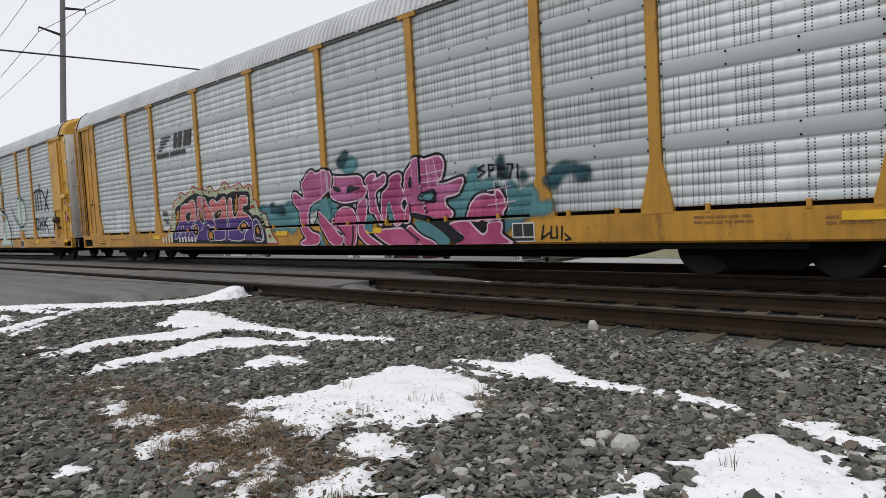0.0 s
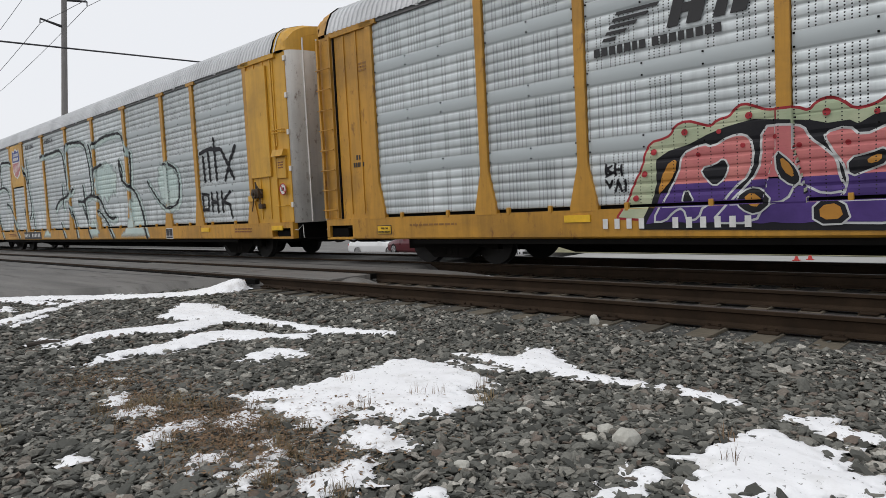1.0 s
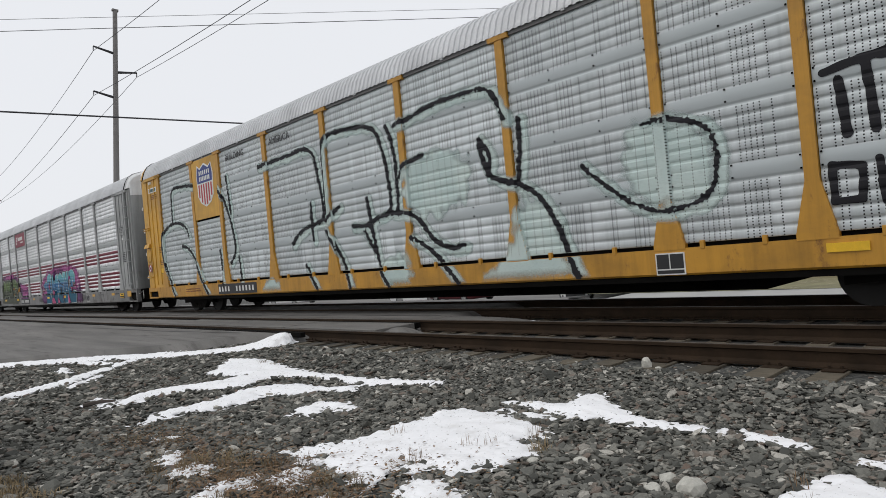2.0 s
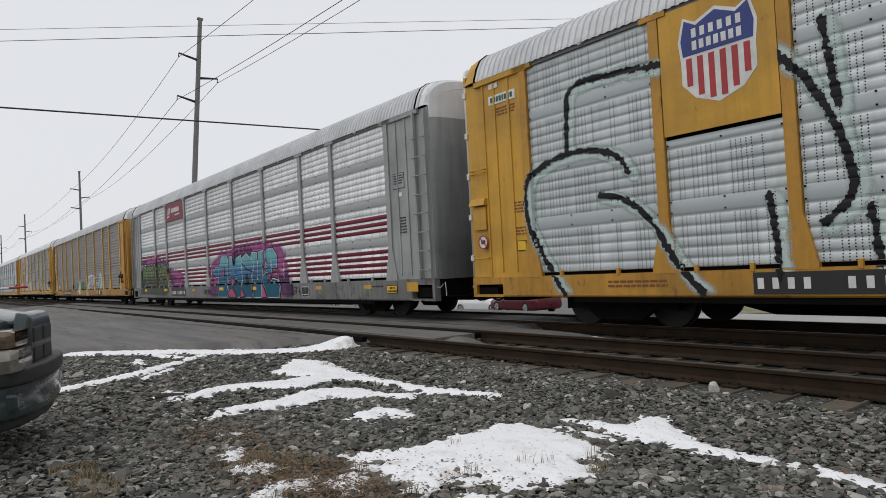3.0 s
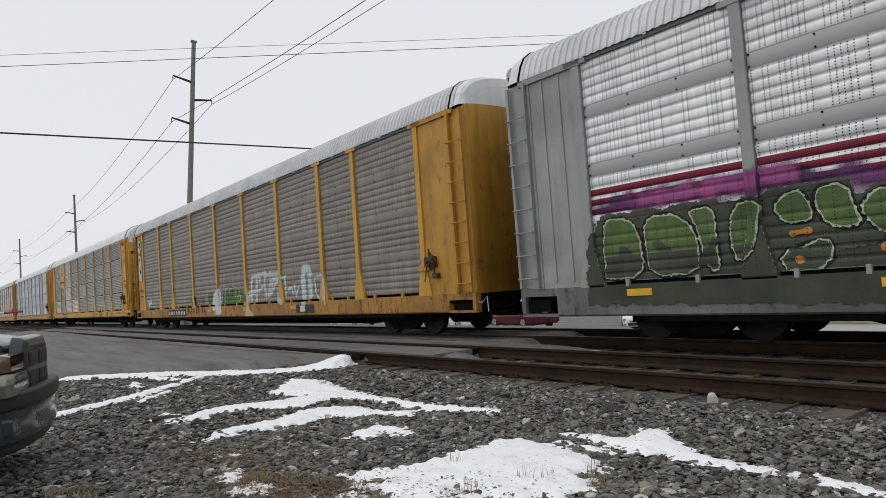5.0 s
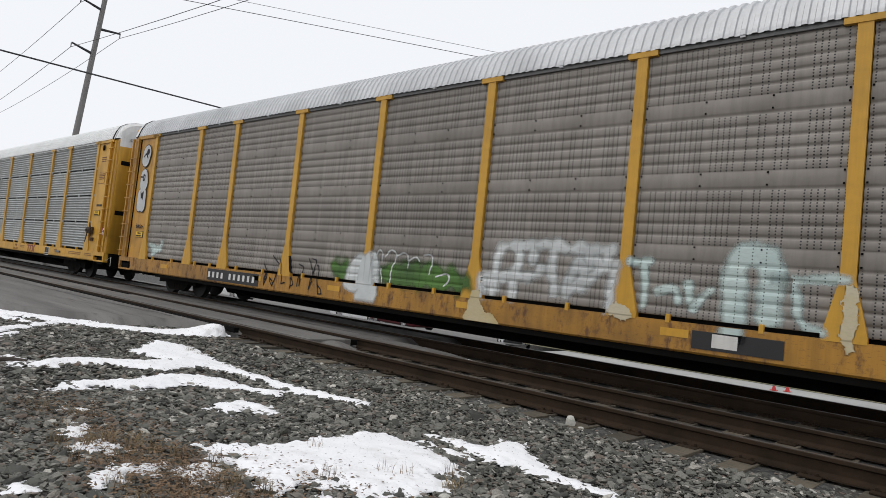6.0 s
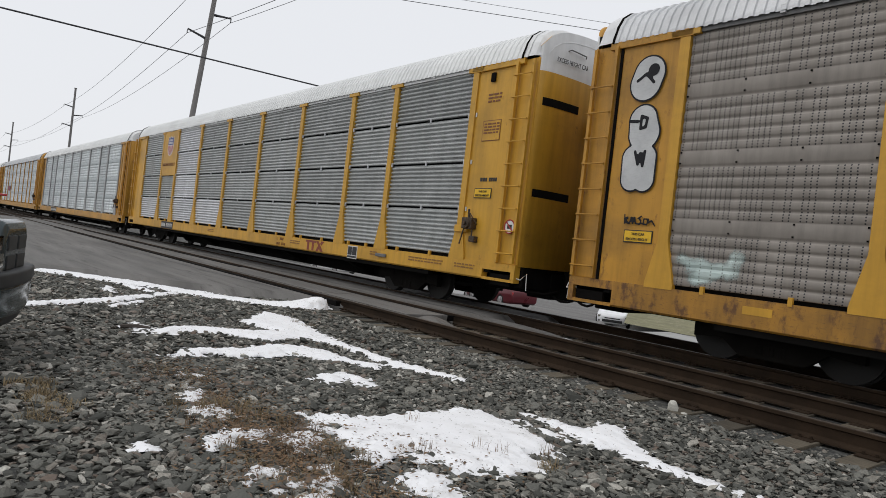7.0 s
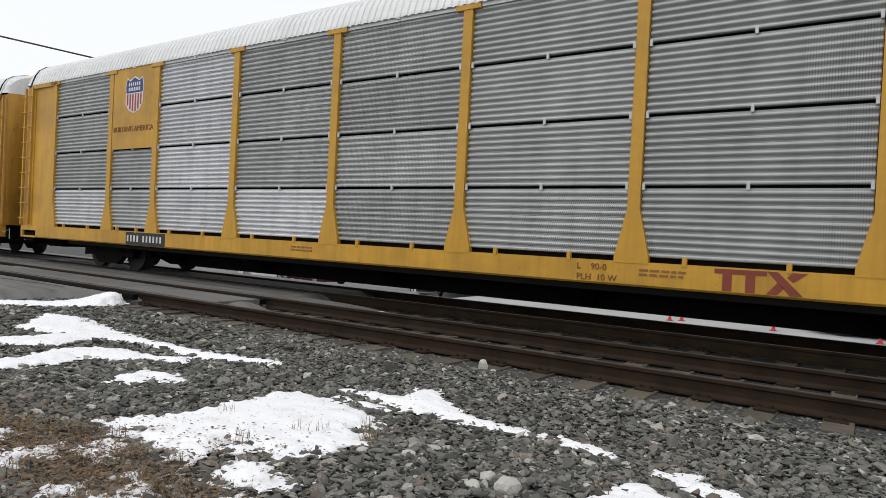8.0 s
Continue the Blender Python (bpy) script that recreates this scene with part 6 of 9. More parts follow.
ROW_LETTERS.append([(-3.86, 1.79), (-3.58, 1.85), (-3.45, 1.71), (-3.18, 1.83), (-3, 1.87), (-2.92, 1.78), (-2.91, 1.36), (-2.97, 0.85), (-3.05, 0.67), (-3.86, 0.69), (-3.9, 0.96), (-3.66, 0.99), (-3.6, 1.29), (-3.82, 1.64)])
ROW_LETTERS.append([(-2.86, 1.78), (-2.63, 1.85), (-2.62, 1.46), (-2.57, 1.26), (-2.41, 1.37), (-2.33, 1.59), (-2.28, 1.85), (-1.83, 1.84), (-1.85, 1.56), (-2.07, 1.58), (-2.13, 1.42), (-1.96, 1.39), (-1.79, 1.29), (-1.66, 1.17), (-1.67, 1.02), (-1.83, 0.96), (-2.01, 0.85), (-2.05, 0.65), (-2.88, 0.67), (-2.83, 0.84), (-2.88, 1.24)])
ROW_LETTERS.append([(-1.63, 1.06), (-1.58, 1.2), (-1.44, 1.24), (-1.31, 1.18), (-1.22, 1.07), (-1.14, 0.89), (-1.12, 0.62), (-1.63, 0.63)])
for one in [soft(q, 1) for q in ROW_LETTERS]:
    paint("graffiti_highlight", car_a, DIMS_A, [], 0.0, 4, S_WHITE, 0.016, outlines=[one])
    paint("graffiti_fill", car_a, DIMS_A, [], -0.03, 5, S_SALMON, 0.02, clip=(1.27, 3), outlines=[one], label="salmon upper half of a spray letter")
    paint("graffiti_fill", car_a, DIMS_A, [], -0.03, 5, S_PURPLE, 0.02, clip=(0.0, 1.29), outlines=[one], label="purple lower half of a spray letter")
ROW_HOLES = []
ROW_HOLES.append([(-5.32, 1.46), (-5.13, 1.49), (-5.01, 1.57), (-4.96, 1.44), (-5.03, 1.3), (-5.14, 1.22), (-5.25, 1.32)])
ROW_HOLES.append([(-4.37, 1.62), (-4.22, 1.48), (-4.13, 1.36), (-4.09, 1.23), (-4.17, 1.16), (-4.35, 1.31)])
ROW_HOLES.append([(-4.87, 1.04), (-4.7, 1.17), (-4.55, 1.14), (-4.42, 0.98), (-4.61, 0.82), (-4.79, 0.9)])
ROW_HOLES.append([(-3.59, 1.45), (-3.37, 1.49), (-3.21, 1.55), (-3.2, 1.38), (-3.37, 1.32), (-3.58, 1.24)])
ROW_HOLES.append([(-3.95, 0.96), (-3.64, 0.98), (-3.56, 0.7), (-3.95, 0.69)])
ROW_HOLES.append([(-2.34, 1.04), (-2.19, 1.16), (-2.04, 1.18), (-1.92, 1.09), (-1.84, 1.02), (-2.05, 0.94), (-2.13, 0.87)])
ROW_HOLES.append([(-1.53, 1.03), (-1.28, 1.09), (-1.24, 0.9), (-1.17, 0.67), (-1.32, 0.75), (-1.53, 0.74)])
ROW_HOLES.append([(-5.59, 0.98), (-5.54, 1.21), (-5.42, 1)])
paint("graffiti_highlight", car_a, DIMS_A, [], 0.022, 5.6, S_WHITE, 0.016, outlines=[soft(q, 1) for q in ROW_HOLES])
paint("graffiti_scrawl", car_a, DIMS_A, [], 0.0, 6, S_BLACK, 0.016, outlines=[soft(q, 1) for q in ROW_HOLES])
ROW_ORANGE = []
ROW_ORANGE.append([(-4.32, 1.55), (-4.18, 1.41), (-4.15, 1.25), (-4.29, 1.36)])
ROW_ORANGE.append([(-4.79, 1.03), (-4.67, 1.12), (-4.53, 1), (-4.62, 0.9)])
ROW_ORANGE.append([(-3.4, 1.44), (-3.26, 1.49), (-3.26, 1.4), (-3.39, 1.37)])
ROW_ORANGE.append([(-3.89, 0.91), (-3.68, 0.94), (-3.63, 0.75), (-3.88, 0.74)])
ROW_ORANGE.append([(-2.24, 1.05), (-2.15, 1.11), (-2.03, 1.12), (-1.93, 1.04), (-2.08, 0.97)])
ROW_ORANGE.append([(-1.44, 0.98), (-1.34, 1.01), (-1.28, 0.84), (-1.41, 0.85)])
ROW_ORANGE.append([(-5.95, 1.13), (-5.82, 1.53), (-5.64, 1.64), (-5.68, 1.41), (-5.84, 1.21)])
ROW_ORANGE.append([(-2.53, 1.38), (-2.43, 1.68), (-2.36, 1.88), (-2.31, 1.85), (-2.35, 1.59), (-2.43, 1.42)])
paint("graffiti_inlay", car_a, DIMS_A, [], 0.0, 7, S_ORANGE, 0.018, outlines=[soft(q, 1) for q in ROW_ORANGE])
ROW_DOTS = []
ROW_DOTS.append([(-5.53, 1.97)])
ROW_DOTS.append([(-4.69, 2.09)])
ROW_DOTS.append([(-3.81, 2.02)])
ROW_DOTS.append([(-2.94, 2.09)])
ROW_DOTS.append([(-2.28, 2.02)])
ROW_DOTS.append([(-1.75, 2)])
ROW_DOTS.append([(-5.98, 1.74)])
ROW_DOTS.append([(-6.13, 1.44)])
ROW_DOTS.append([(-6.27, 1.1)])
ROW_DOTS.append([(-1.5, 1.53)])
ROW_DOTS.append([(-1.65, 1.53)])
ROW_DOTS.append([(-0.86, 0.78)])
ROW_DOTS.append([(-5.07, 1.93)])
ROW_DOTS.append([(-3.3, 1.96)])
ROW_DOTS.append([(-4.77, 1.72)])
ROW_DOTS.append([(-4.38, 1.79)])
ROW_DOTS.append([(-3.59, 1.64)])
ROW_DOTS.append([(-3.05, 1.65)])
ROW_DOTS.append([(-2.17, 1.73)])
ROW_DOTS.append([(-1.99, 1.69)])
ROW_DOTS.append([(-5.35, 1.65)])
ROW_DOTS.append([(-4.11, 1.66)])
ROW_DOTS.append([(-2.74, 1.71)])
paint("graffiti_dotting", car_a, DIMS_A, [[(q[0][0], q[0][1], .045 if i < 12 else .032)] for i, q in enumerate(ROW_DOTS)], 0, 7, S_RED, 0.014)
paint("graffiti_scrawl", car_a, DIMS_A, lines(.018, [(-6.75, 1.62), (-6.75, 1.45), (-6.65, 1.5), (-6.75, 1.55), (-6.66, 1.6)], [(-6.6, 1.62), (-6.6, 1.46)], [(-6.5, 1.6), (-6.5, 1.45)], [(-6.6, 1.54), (-6.5, 1.54)], [(-6.75, 1.38), (-6.7, 1.28), (-6.65, 1.38)], [(-6.6, 1.22), (-6.56, 1.38), (-6.5, 1.22)], [(-6.44, 1.38), (-6.44, 1.22)]), 0, 2, S_BLACK, 0.012)

# flat company marks become plain shapes
bm = bmesh.new()
for i in range(5):
    x0 = -6.74 + 0.055 * i
    prism(bm, [(x0, 3.42 + i * .085), (x0 + .20 + .11 * i, 3.42 + i * .085), (x0 + .24 + .11 * i, 3.465 + i * .085), (x0 + .03, 3.465 + i * .085)], -SIDE + 0.025, -SIDE + 0.033)
part("company_mark", bm, INK_BLACK, car_a, "black slanted bars of a company mark")
bm = bmesh.new()
for x0, w_ in ((-5.75, .16), (-5.48, .2), (-5.12, .15), (-4.9, .2)):
    prism(bm, [(x0, 3.42), (x0 + w_, 3.42), (x0 + w_ + .13, 3.86), (x0 + .13, 3.86)], -SIDE + 0.025, -SIDE + 0.033)
box(bm, -5.62, -5.3, -SIDE + 0.026, -SIDE + 0.032, 3.58, 3.7)
part("company_mark", bm, INK_BLACK, car_a, "black slanted shapes of a company mark")
marks("name_stencil", car_a, -6.88, 3.22, .12, (.8, .8, .8, .7, .8, .6, .8, -.3, .8, .8, .8, .7, .8, .8, .7, .8), -SIDE + 0.03, INK_BLACK, .25)


def sill_mark(car, dims, u0, u1, chars, block_mat=INK_BLACK, y=-SIDE + 0.008):
    """A dark block on the sill with a row of white bars in place of the car's number."""
    foot, top, low = dims
    zc = (foot + low) / 2
    if block_mat:
        plate("number_block", car, u0, u1, zc - .15, zc + .15, y, block_mat, "black stencil block with pale marks")
    h_ = .15
    n = sum(1 for c in chars if c == "x") + chars.count(" ") * .8
    w_ = (u1 - u0 - .12) / n
    bm = bmesh.new()
    x = u0 + .06
    for c in chars:
        if c == "x":
            box(bm, x, x + w_ * .42, y - .012, y - .005, zc - h_ / 2, zc + h_ / 2)
            x += w_
        else:
            x += w_ * .8
    part("number_stencil", bm, INK_WHITE, car)["kind"] = "stuff"


def reflector(car, dims, *us):
    for u in us:
        zc = dims[0] - .13
        plate("reflector", car, u - .23, u + .23, zc - .055, zc + .055, -SIDE + 0.008, INK_YELLOW, "yellow reflective strip", 0.024)


def data_box(car, dims, u):
    zc = (dims[0] + dims[2]) / 2 - .02
    y = -SIDE + 0.008
    plate("data_panel", car, u, u + .45, zc - .16, zc + .16, y, INK_WHITE, "white-framed black data panel", .010)
    for a, b, c, d in ((.02, .21, -.07, .14), (.23, .43, -.07, .14), (.02, .43, -.14, -.09)):
        plate("data_field", car, u + a, u + b, zc + c, zc + d, y - .010, INK_BLACK, "", .004)


def notice(car, u, z, w_=.5, h_=.2, y=-SIDE + 0.008, words=True):
    p_ = plate("notice", car, u, u + w_, z, z + h_, y, INK_BLACK, "black-edged yellow notice on the car side", .012)
    plate("notice_face", car, u + .015, u + w_ - .015, z + .015, z + h_ - .015, y - .012, INK_YELLOW, "", .004)
    if words:
        lettering("notice_words", car, "THIS CAR", u + w_ * .28, z + h_ * .58, h_ * .28, y - .018, INK_BLACK)
        lettering("notice_words", car, "EXCESS HEIGHT", u + w_ * .10, z + h_ * .18, h_ * .28, y - .018, INK_BLACK)


def small_print(car, u, z, w_, rows_, material, y, h_=.035):
    """Unreadable small print: broken bars."""
    rng = random.Random(int(u * 100) + int(z * 100))
    bm = bmesh.new()
    for r in range(rows_):
        x = u
        while x < u + w_:
            q = rng.uniform(.05, .14)
            box(bm, x, min(x + q, u + w_ + .02), y - .004, y + .004, z - r * h_ * 2, z - r * h_ * 2 + h_)
            x += q + .03
    o = part("small_print", bm, material, car)
    o["kind"] = "stuff"
    return o


def no_entry(car, u, z, r=.13, y=-SIDE + 0.0):
    bm = bmesh.new()
    rod(bm, (u, y - .012, z), (u, y, z), r, None, 24)
    d = part("warning_disc", bm, INK_WHITE, car, "round white warning sign with a red ring")
    bm = bmesh.new()
    ring = [(u + r * math.cos(i * .2618), y - .016, z + r * math.sin(i * .2618)) for i in range(25)]
    for a, b in zip(ring[:-1], ring[1:]):
        rod(bm, a, b, .012, None, 5)
    rod(bm, (u - r * .7, y - .016, z + r * .7), (u + r * .7, y - .016, z - r * .7), .012, None, 5)
    part("warning_ring", bm, INK_RED, d)
    part("warning_figure", boxed(u - .06, u + .06, y - .015, y - .012, z - .04, z + .04), INK_BLACK, d)


def shield(car, u, z, w_, h_, y):
    """A company shield as plain shapes: blue head, red and white bars, white rim."""
    def outline(k, lo=0.0):
        pts = [(-.42, .50), (-.26, .42), (0, .52), (.26, .42), (.42, .50), (.50, .24), (.47, .0), (.47, -.25), (.30, -.42), (0, -.52), (-.30, -.42), (-.47, -.25), (-.47, .0), (-.50, .24)]
        return [(u + a * w_ * k, z + b * h_ * k) for a, b in pts]
    bm = prism(bmesh.new(), outline(1.0), y - .006, y)
    s = part("shield", bm, INK_WHITE, car, "white-rimmed shield with blue head and red bars")
    top_pts = [(-.40, .46), (-.25, .38), (0, .48), (.25, .38), (.40, .46), (.46, .24), (.44, .06), (-.44, .06), (-.46, .24)]
    part("shield_head", prism(bmesh.new(), [(u + a * w_, z + b * h_) for a, b in top_pts], y - .010, y - .006), INK_BLUE, s)
    for i in range(6):
        a = -.40 + i * .145
        low = -.28 if i in (0, 5) else (-.40 if i in (1, 4) else -.46)
        part("shield_bar", boxed(u + a * w_, u + (a + .075) * w_, y - .010, y - .006, z + low * h_, z + .03 * h_), INK_RED, s)
    for r in (.30, .16):
        for i in range(6 if r > .2 else 7):
            n = 6 if r > .2 else 7
            x = u + (-.28 + .56 * i / (n - 1)) * w_
            part("shield_mark", boxed(x - .03 * w_, x + .03 * w_, y - .013, y - .010, z + (r - .05) * h_, z + (r + .05) * h_), INK_WHITE, s)


sill_mark(car_a, DIMS_A, -6.86, -4.5, "xxxx  xxxxxx", None, -SIDE - 0.006)
reflector(car_a, DIMS_A, -7.25, -3.55, -.35, 3.0, 11.6)
data_box(car_a, DIMS_A, 6.52)
notice(car_a, -11.95, .62, .42, .18)
small_print(car_a, 9.6, .85, .75, 2, INK_FADED, -SIDE + .004)
small_print(car_a, 11.2, .8, .5, 2, INK_FADED, -SIDE + .004)
small_print(car_a, -11.0, .78, 1.2, 1, INK_FADED, -SIDE + .004)
marks("number_stencil", car_a, -12.52, 2.18, .095, (.5, .5), -SIDE + 0.03, INK_BLACK)
marks("number_stencil", car_a, -12.62, 2.03, .095, (.5, .5, .5, .5, .5), -SIDE + 0.03, INK_BLACK, .25)
small_print(car_a, -12.3, 4.1, .25, 3, INK_FADED, -SIDE + .03)

# car with white outlined letters
tall_one = [
    [(-8.76, 4.09), (-9.8, 4.22), (-10.87, 4.28), (-10.93, 3.7), (-10.96, 3.09)],
    [(-9.69, 2.56), (-9.9, 2.9), (-10.6, 3.1), (-11.4, 3.02), (-11.9, 2.8), (-12.0, 2.4), (-11.96, 1.88), (-11.6, 1.2), (-11.15, .6)],
    [(-10.28, 2.26), (-9.7, 2.12), (-9.2, 1.6), (-8.88, 1.02), (-8.5, .62)],
    [(-7.41, 3.94), (-6.9, 3.4), (-6.55, 2.6), (-6.38, 1.83), (-6.8, 1.5)],
    [(-6.69, 4.08), (-6.56, 2.97)], [(-7.47, 1.92), (-7.42, 1.4), (-7.39, .82)], [(-6.27, 1.64), (-6.2, .95)],
]
tall_two = [
    [(-4.69, 4.02), (-3.69, 4.06), (-2.98, 4.07), (-2.29, 4.12), (-1.9, 3.9), (-1.8, 3.32), (-1.69, 2.78), (-1.67, 2.24), (-2.24, 2.18), (-2.79, 2.09), (-3.22, 1.77)],
    [(-2.22, 2.73), (-2.24, 2.18), (-2.22, 1.82)],
    [(-1.64, 1.97), (-1.29, 1.6), (-0.97, 1.15), (-0.79, 0.59)],
    [(-2.65, 1.19), (-2.4, 0.91), (-2.2, 0.6)],
    [(-1.63, 2.24), (-1, 2.51)],
    [(-1.59, 2.41), (-1.54, 3.12), (-1.58, 3.83), (-1.41, 4.24), (-0.8, 4.25), (0.16, 4.18), (0.57, 3.99), (0.77, 3.48), (0.86, 2.98), (0.9, 2.58), (0.9, 2.17), (0.35, 2.09), (-0.05, 1.94), (-0.54, 2)],
    [(0.06, 2.56), (0.15, 2.05), (0.24, 1.46), (0.3, 1.21), (-0.11, 1.84)],
    [(0.26, 1.37), (0.39, 0.87), (0.63, 0.58)],
]
tall_three = [
    [(1.2, 3.96), (1.72, 4), (2.39, 4.14), (3.31, 4.13), (3.88, 4.11), (4.11, 3.76), (4.26, 3.43)],
    [(0.93, 4), (1.13, 3.52), (1.16, 2.88), (1.11, 2.16)],
    [(1.23, 2.87), (1.4, 3.1), (2.02, 3.19)],
    [(0.89, 2.14), (1.57, 2.08), (1.86, 1.79), (2.13, 1.47), (2.57, 1.25), (2.98, 1.3)],
    [(1.49, 1.57), (1.95, 1.32), (2.38, 0.99), (2.78, 0.57)],
    [(3.56, 3.22), (3.62, 2.88), (3.74, 2.5), (4.11, 2.36), (4.32, 2.31)],
    [(3.56, 3.22), (3.85, 2.86), (3.74, 2.53)],
    [(4.55, 3.39), (4.53, 2.86), (4.44, 2.37)],
    [(4.32, 2.31), (4.7, 2.14), (5, 1.84), (5.2, 1.42), (5.33, 1.07), (5.46, 0.72), (5.56, 0.53)],
]
tall_four = [
    [(5.74, 2.38), (5.84, 2.26), (6.27, 1.9), (6.68, 1.61), (7.02, 1.47), (7.42, 1.51), (7.78, 1.62), (7.91, 1.91), (7.93, 2.34), (7.8, 2.59), (7.45, 2.75), (7.17, 2.82), (6.86, 2.8)],
]
line_b = [soft_line(q, .05) for q in tall_one + tall_two + tall_three] + [soft_line(q, .035) for q in tall_four]
paint("graffiti_halo", car_b, DIMS_B, [[(x + .07, z - .05, r) for x, z, r in q] for q in line_b], 0.05, 1, M_MINT, 0.03, rough=0.05, haze=0.14, label="pale mint halo along black spray lines")
MINT_PATCHES = []
MINT_PATCHES.append([(0.35, 1.05), (1.28, 1.29), (1.4, 0.61), (0.63, 0.55)])
MINT_PATCHES.append([(4.45, 2.02), (4.92, 1.82), (5.19, 1.35), (5.39, 0.58), (3.28, 0.54), (4.2, 1)])
MINT_PATCHES.append([(1.47, 3.13), (2.71, 3.16), (3.37, 2.75), (3.01, 2.11), (1.95, 1.95), (1.44, 2.29)])
MINT_PATCHES.append([(-4.6, 0.95), (-3.83, 0.65), (-4.94, 0.57)])
MINT_PATCHES.append([(6.54, 2.66), (6.93, 2.77), (7.74, 2.56), (7.82, 2.04), (7.7, 1.68), (7.11, 1.56), (6.6, 1.88)])
paint("graffiti_fill", car_b, DIMS_B, [], 0.02, 1.5, M_MINT, 0.03, rough=0.18, haze=0.25, outlines=[soft(q, 1) for q in MINT_PATCHES])
paint("graffiti_scrawl", car_b, DIMS_B, line_b, 0.0, 3, S_BLACK, 0.018, rough=0.03, ragged=0.045, label="long black spray outlines of tall letters")
tix = lines(.055, [(9.3, 2.92), (9.95, 3.02)], [(9.45, 2.8), (9.5, 2.15)], [(9.75, 2.9), (9.8, 2.15)], [(10.1, 3.25), (10.15, 2.15)], [(9.9, 2.98), (10.4, 2.95)], [(10.5, 2.9), (10.75, 2.55), (11.05, 2.12)], [(11.2, 2.95), (10.9, 2.6), (10.6, 2.12)])
tix += lines(.045, [(9.3, 1.8), (9.3, 1.35), (9.6, 1.35), (9.62, 1.75), (9.3, 1.8)], [(9.8, 1.8), (9.82, 1.3)], [(10.1, 1.8), (10.12, 1.28)], [(9.8, 1.55), (10.1, 1.55)], [(10.35, 1.8), (10.38, 1.28)], [(10.8, 1.8), (10.4, 1.55), (10.75, 1.45), (10.85, 1.1)])
paint("graffiti_tag", car_b, DIMS_B, tix, 0, 2, S_BLACK, 0.022, rough=0.02, label="blurred black spray letters")
plate("sign_plate", car_b, -8.98, -7.23, 2.98, 4.86, -SIDE + 0.03, YELLOW_NEW, "yellow sign plate between two posts", .02)
shield(car_b, -8.06, 4.02, 1.2, 1.32, -SIDE + 0.01)
lettering("slogan", car_b, "BUILDING", -6.6, 4.5, .26, -SIDE + 0.03, INK_BLACK)
lettering("slogan", car_b, "AMERICA", -4.0, 4.5, .26, -SIDE + 0.03, INK_BLACK)
sill_mark(car_b, DIMS_B, -7.75, -5.3, "xxxx  xxxxxx", INK_BLACK)
reflector(car_b, DIMS_B, 9.4, 13.0)
data_box(car_b, DIMS_B, 6.9)
no_entry(car_b, 13.36, 1.72)
small_print(car_b, 11.0, .78, .8, 2, INK_BROWN, -SIDE + .004)
small_print(car_b, -10.2, .78, 1.1, 2, INK_BROWN, -SIDE + .004)
plate("stencil_box", car_b, 12.1, 12.55, 3.0, 3.38, -SIDE + .035, INK_BROWN, "small framed stencil on yellow paint", .003)
plate("stencil_face", car_b, 12.115, 12.535, 3.015, 3.365, -SIDE + .032, YELLOW_NEW, "", .003)
small_print(car_b, 12.14, 3.3, .36, 4, INK_BROWN, -SIDE + .026, .03)
notice(car_b, 12.12, 2.38, .22, .2, -SIDE + .035, False)
small_print(car_b, 12.1, 2.25, .3, 3, INK_RED, -SIDE + .03, .03)
part("door_panel", boxed(12.02, 12.9, -SIDE - .02, -SIDE + .03, 2.05, 4.7, bevel=.015), YELLOW_NEW, car_b)
# plates and stencils on the trailing end
plate("label_plate", car_b, -12.9, -12.15, 4.36, 4.54, -SIDE + .03, INK_WHITE, "white plate with faded green marks", .008)
marks("label_marks", car_b, -12.84, 4.40, .10, (.6, .6, .5, .6, .4, .6, .5, .6), -SIDE + .02, INK_TEAL, .25)
plate("label_plate", car_b, -12.88, -12.62, 4.68, 4.78, -SIDE + .03, INK_WHITE, "small white plate with dark green edge", .008)
small_print(car_b, -12.8, 4.24, .6, 3, INK_BROWN, -SIDE + .03, .03)
small_print(car_b, -12.36, 2.34, .3, 4, INK_BROWN, -SIDE + .03, .03)
notice(car_b, -12.3, 1.42, .24, .2, -SIDE + .03, False)
small_print(car_b, -12.32, 1.85, .26, 3, INK_BROWN, -SIDE + .03, .03)
part("hatch", boxed(-13.52, -13.14, -SIDE - .0, -SIDE + .07, 1.9, 2.36, bevel=.012), YELLOW_NEW, car_b)
part("latch_hood", prism(bmesh.new(), [(-SIDE - .08, 2.40), (-SIDE + .07, 2.40), (-SIDE + .07, 2.54), (-SIDE - .03, 2.54)], -13.56, -13.1, axis="x"), YELLOW_NEW, car_b)
no_entry(car_b, -13.24, 1.65)
# latch hood, hatch and grab irons on the leading corner
part("latch_hood", prism(bmesh.new(), [(-SIDE - .10, 2.50), (-SIDE + .07, 2.50), (-SIDE + .07, 2.66), (-SIDE - .04, 2.66)], 13.05, 13.52, axis="x"), YELLOW_NEW, car_b)
part("hatch", boxed(13.14, 13.5, -SIDE + .0, -SIDE + .07, 1.98, 2.46, bevel=.012), YELLOW_NEW, car_b)
small_print(car_b, 13.2, 2.34, .2, 3, INK_BROWN, -SIDE - .004, .03)
for z in (1.32, 3.05, 3.12):
    for e in (-1, 1):
        part("grab_iron", tube([(e * 13.08, -SIDE + .06, z), (e * 13.08, -SIDE - .05, z), (e * 13.5, -SIDE - .05, z), (e * 13.5, -SIDE + .06, z)], .013), YELLOW_NEW, car_b)
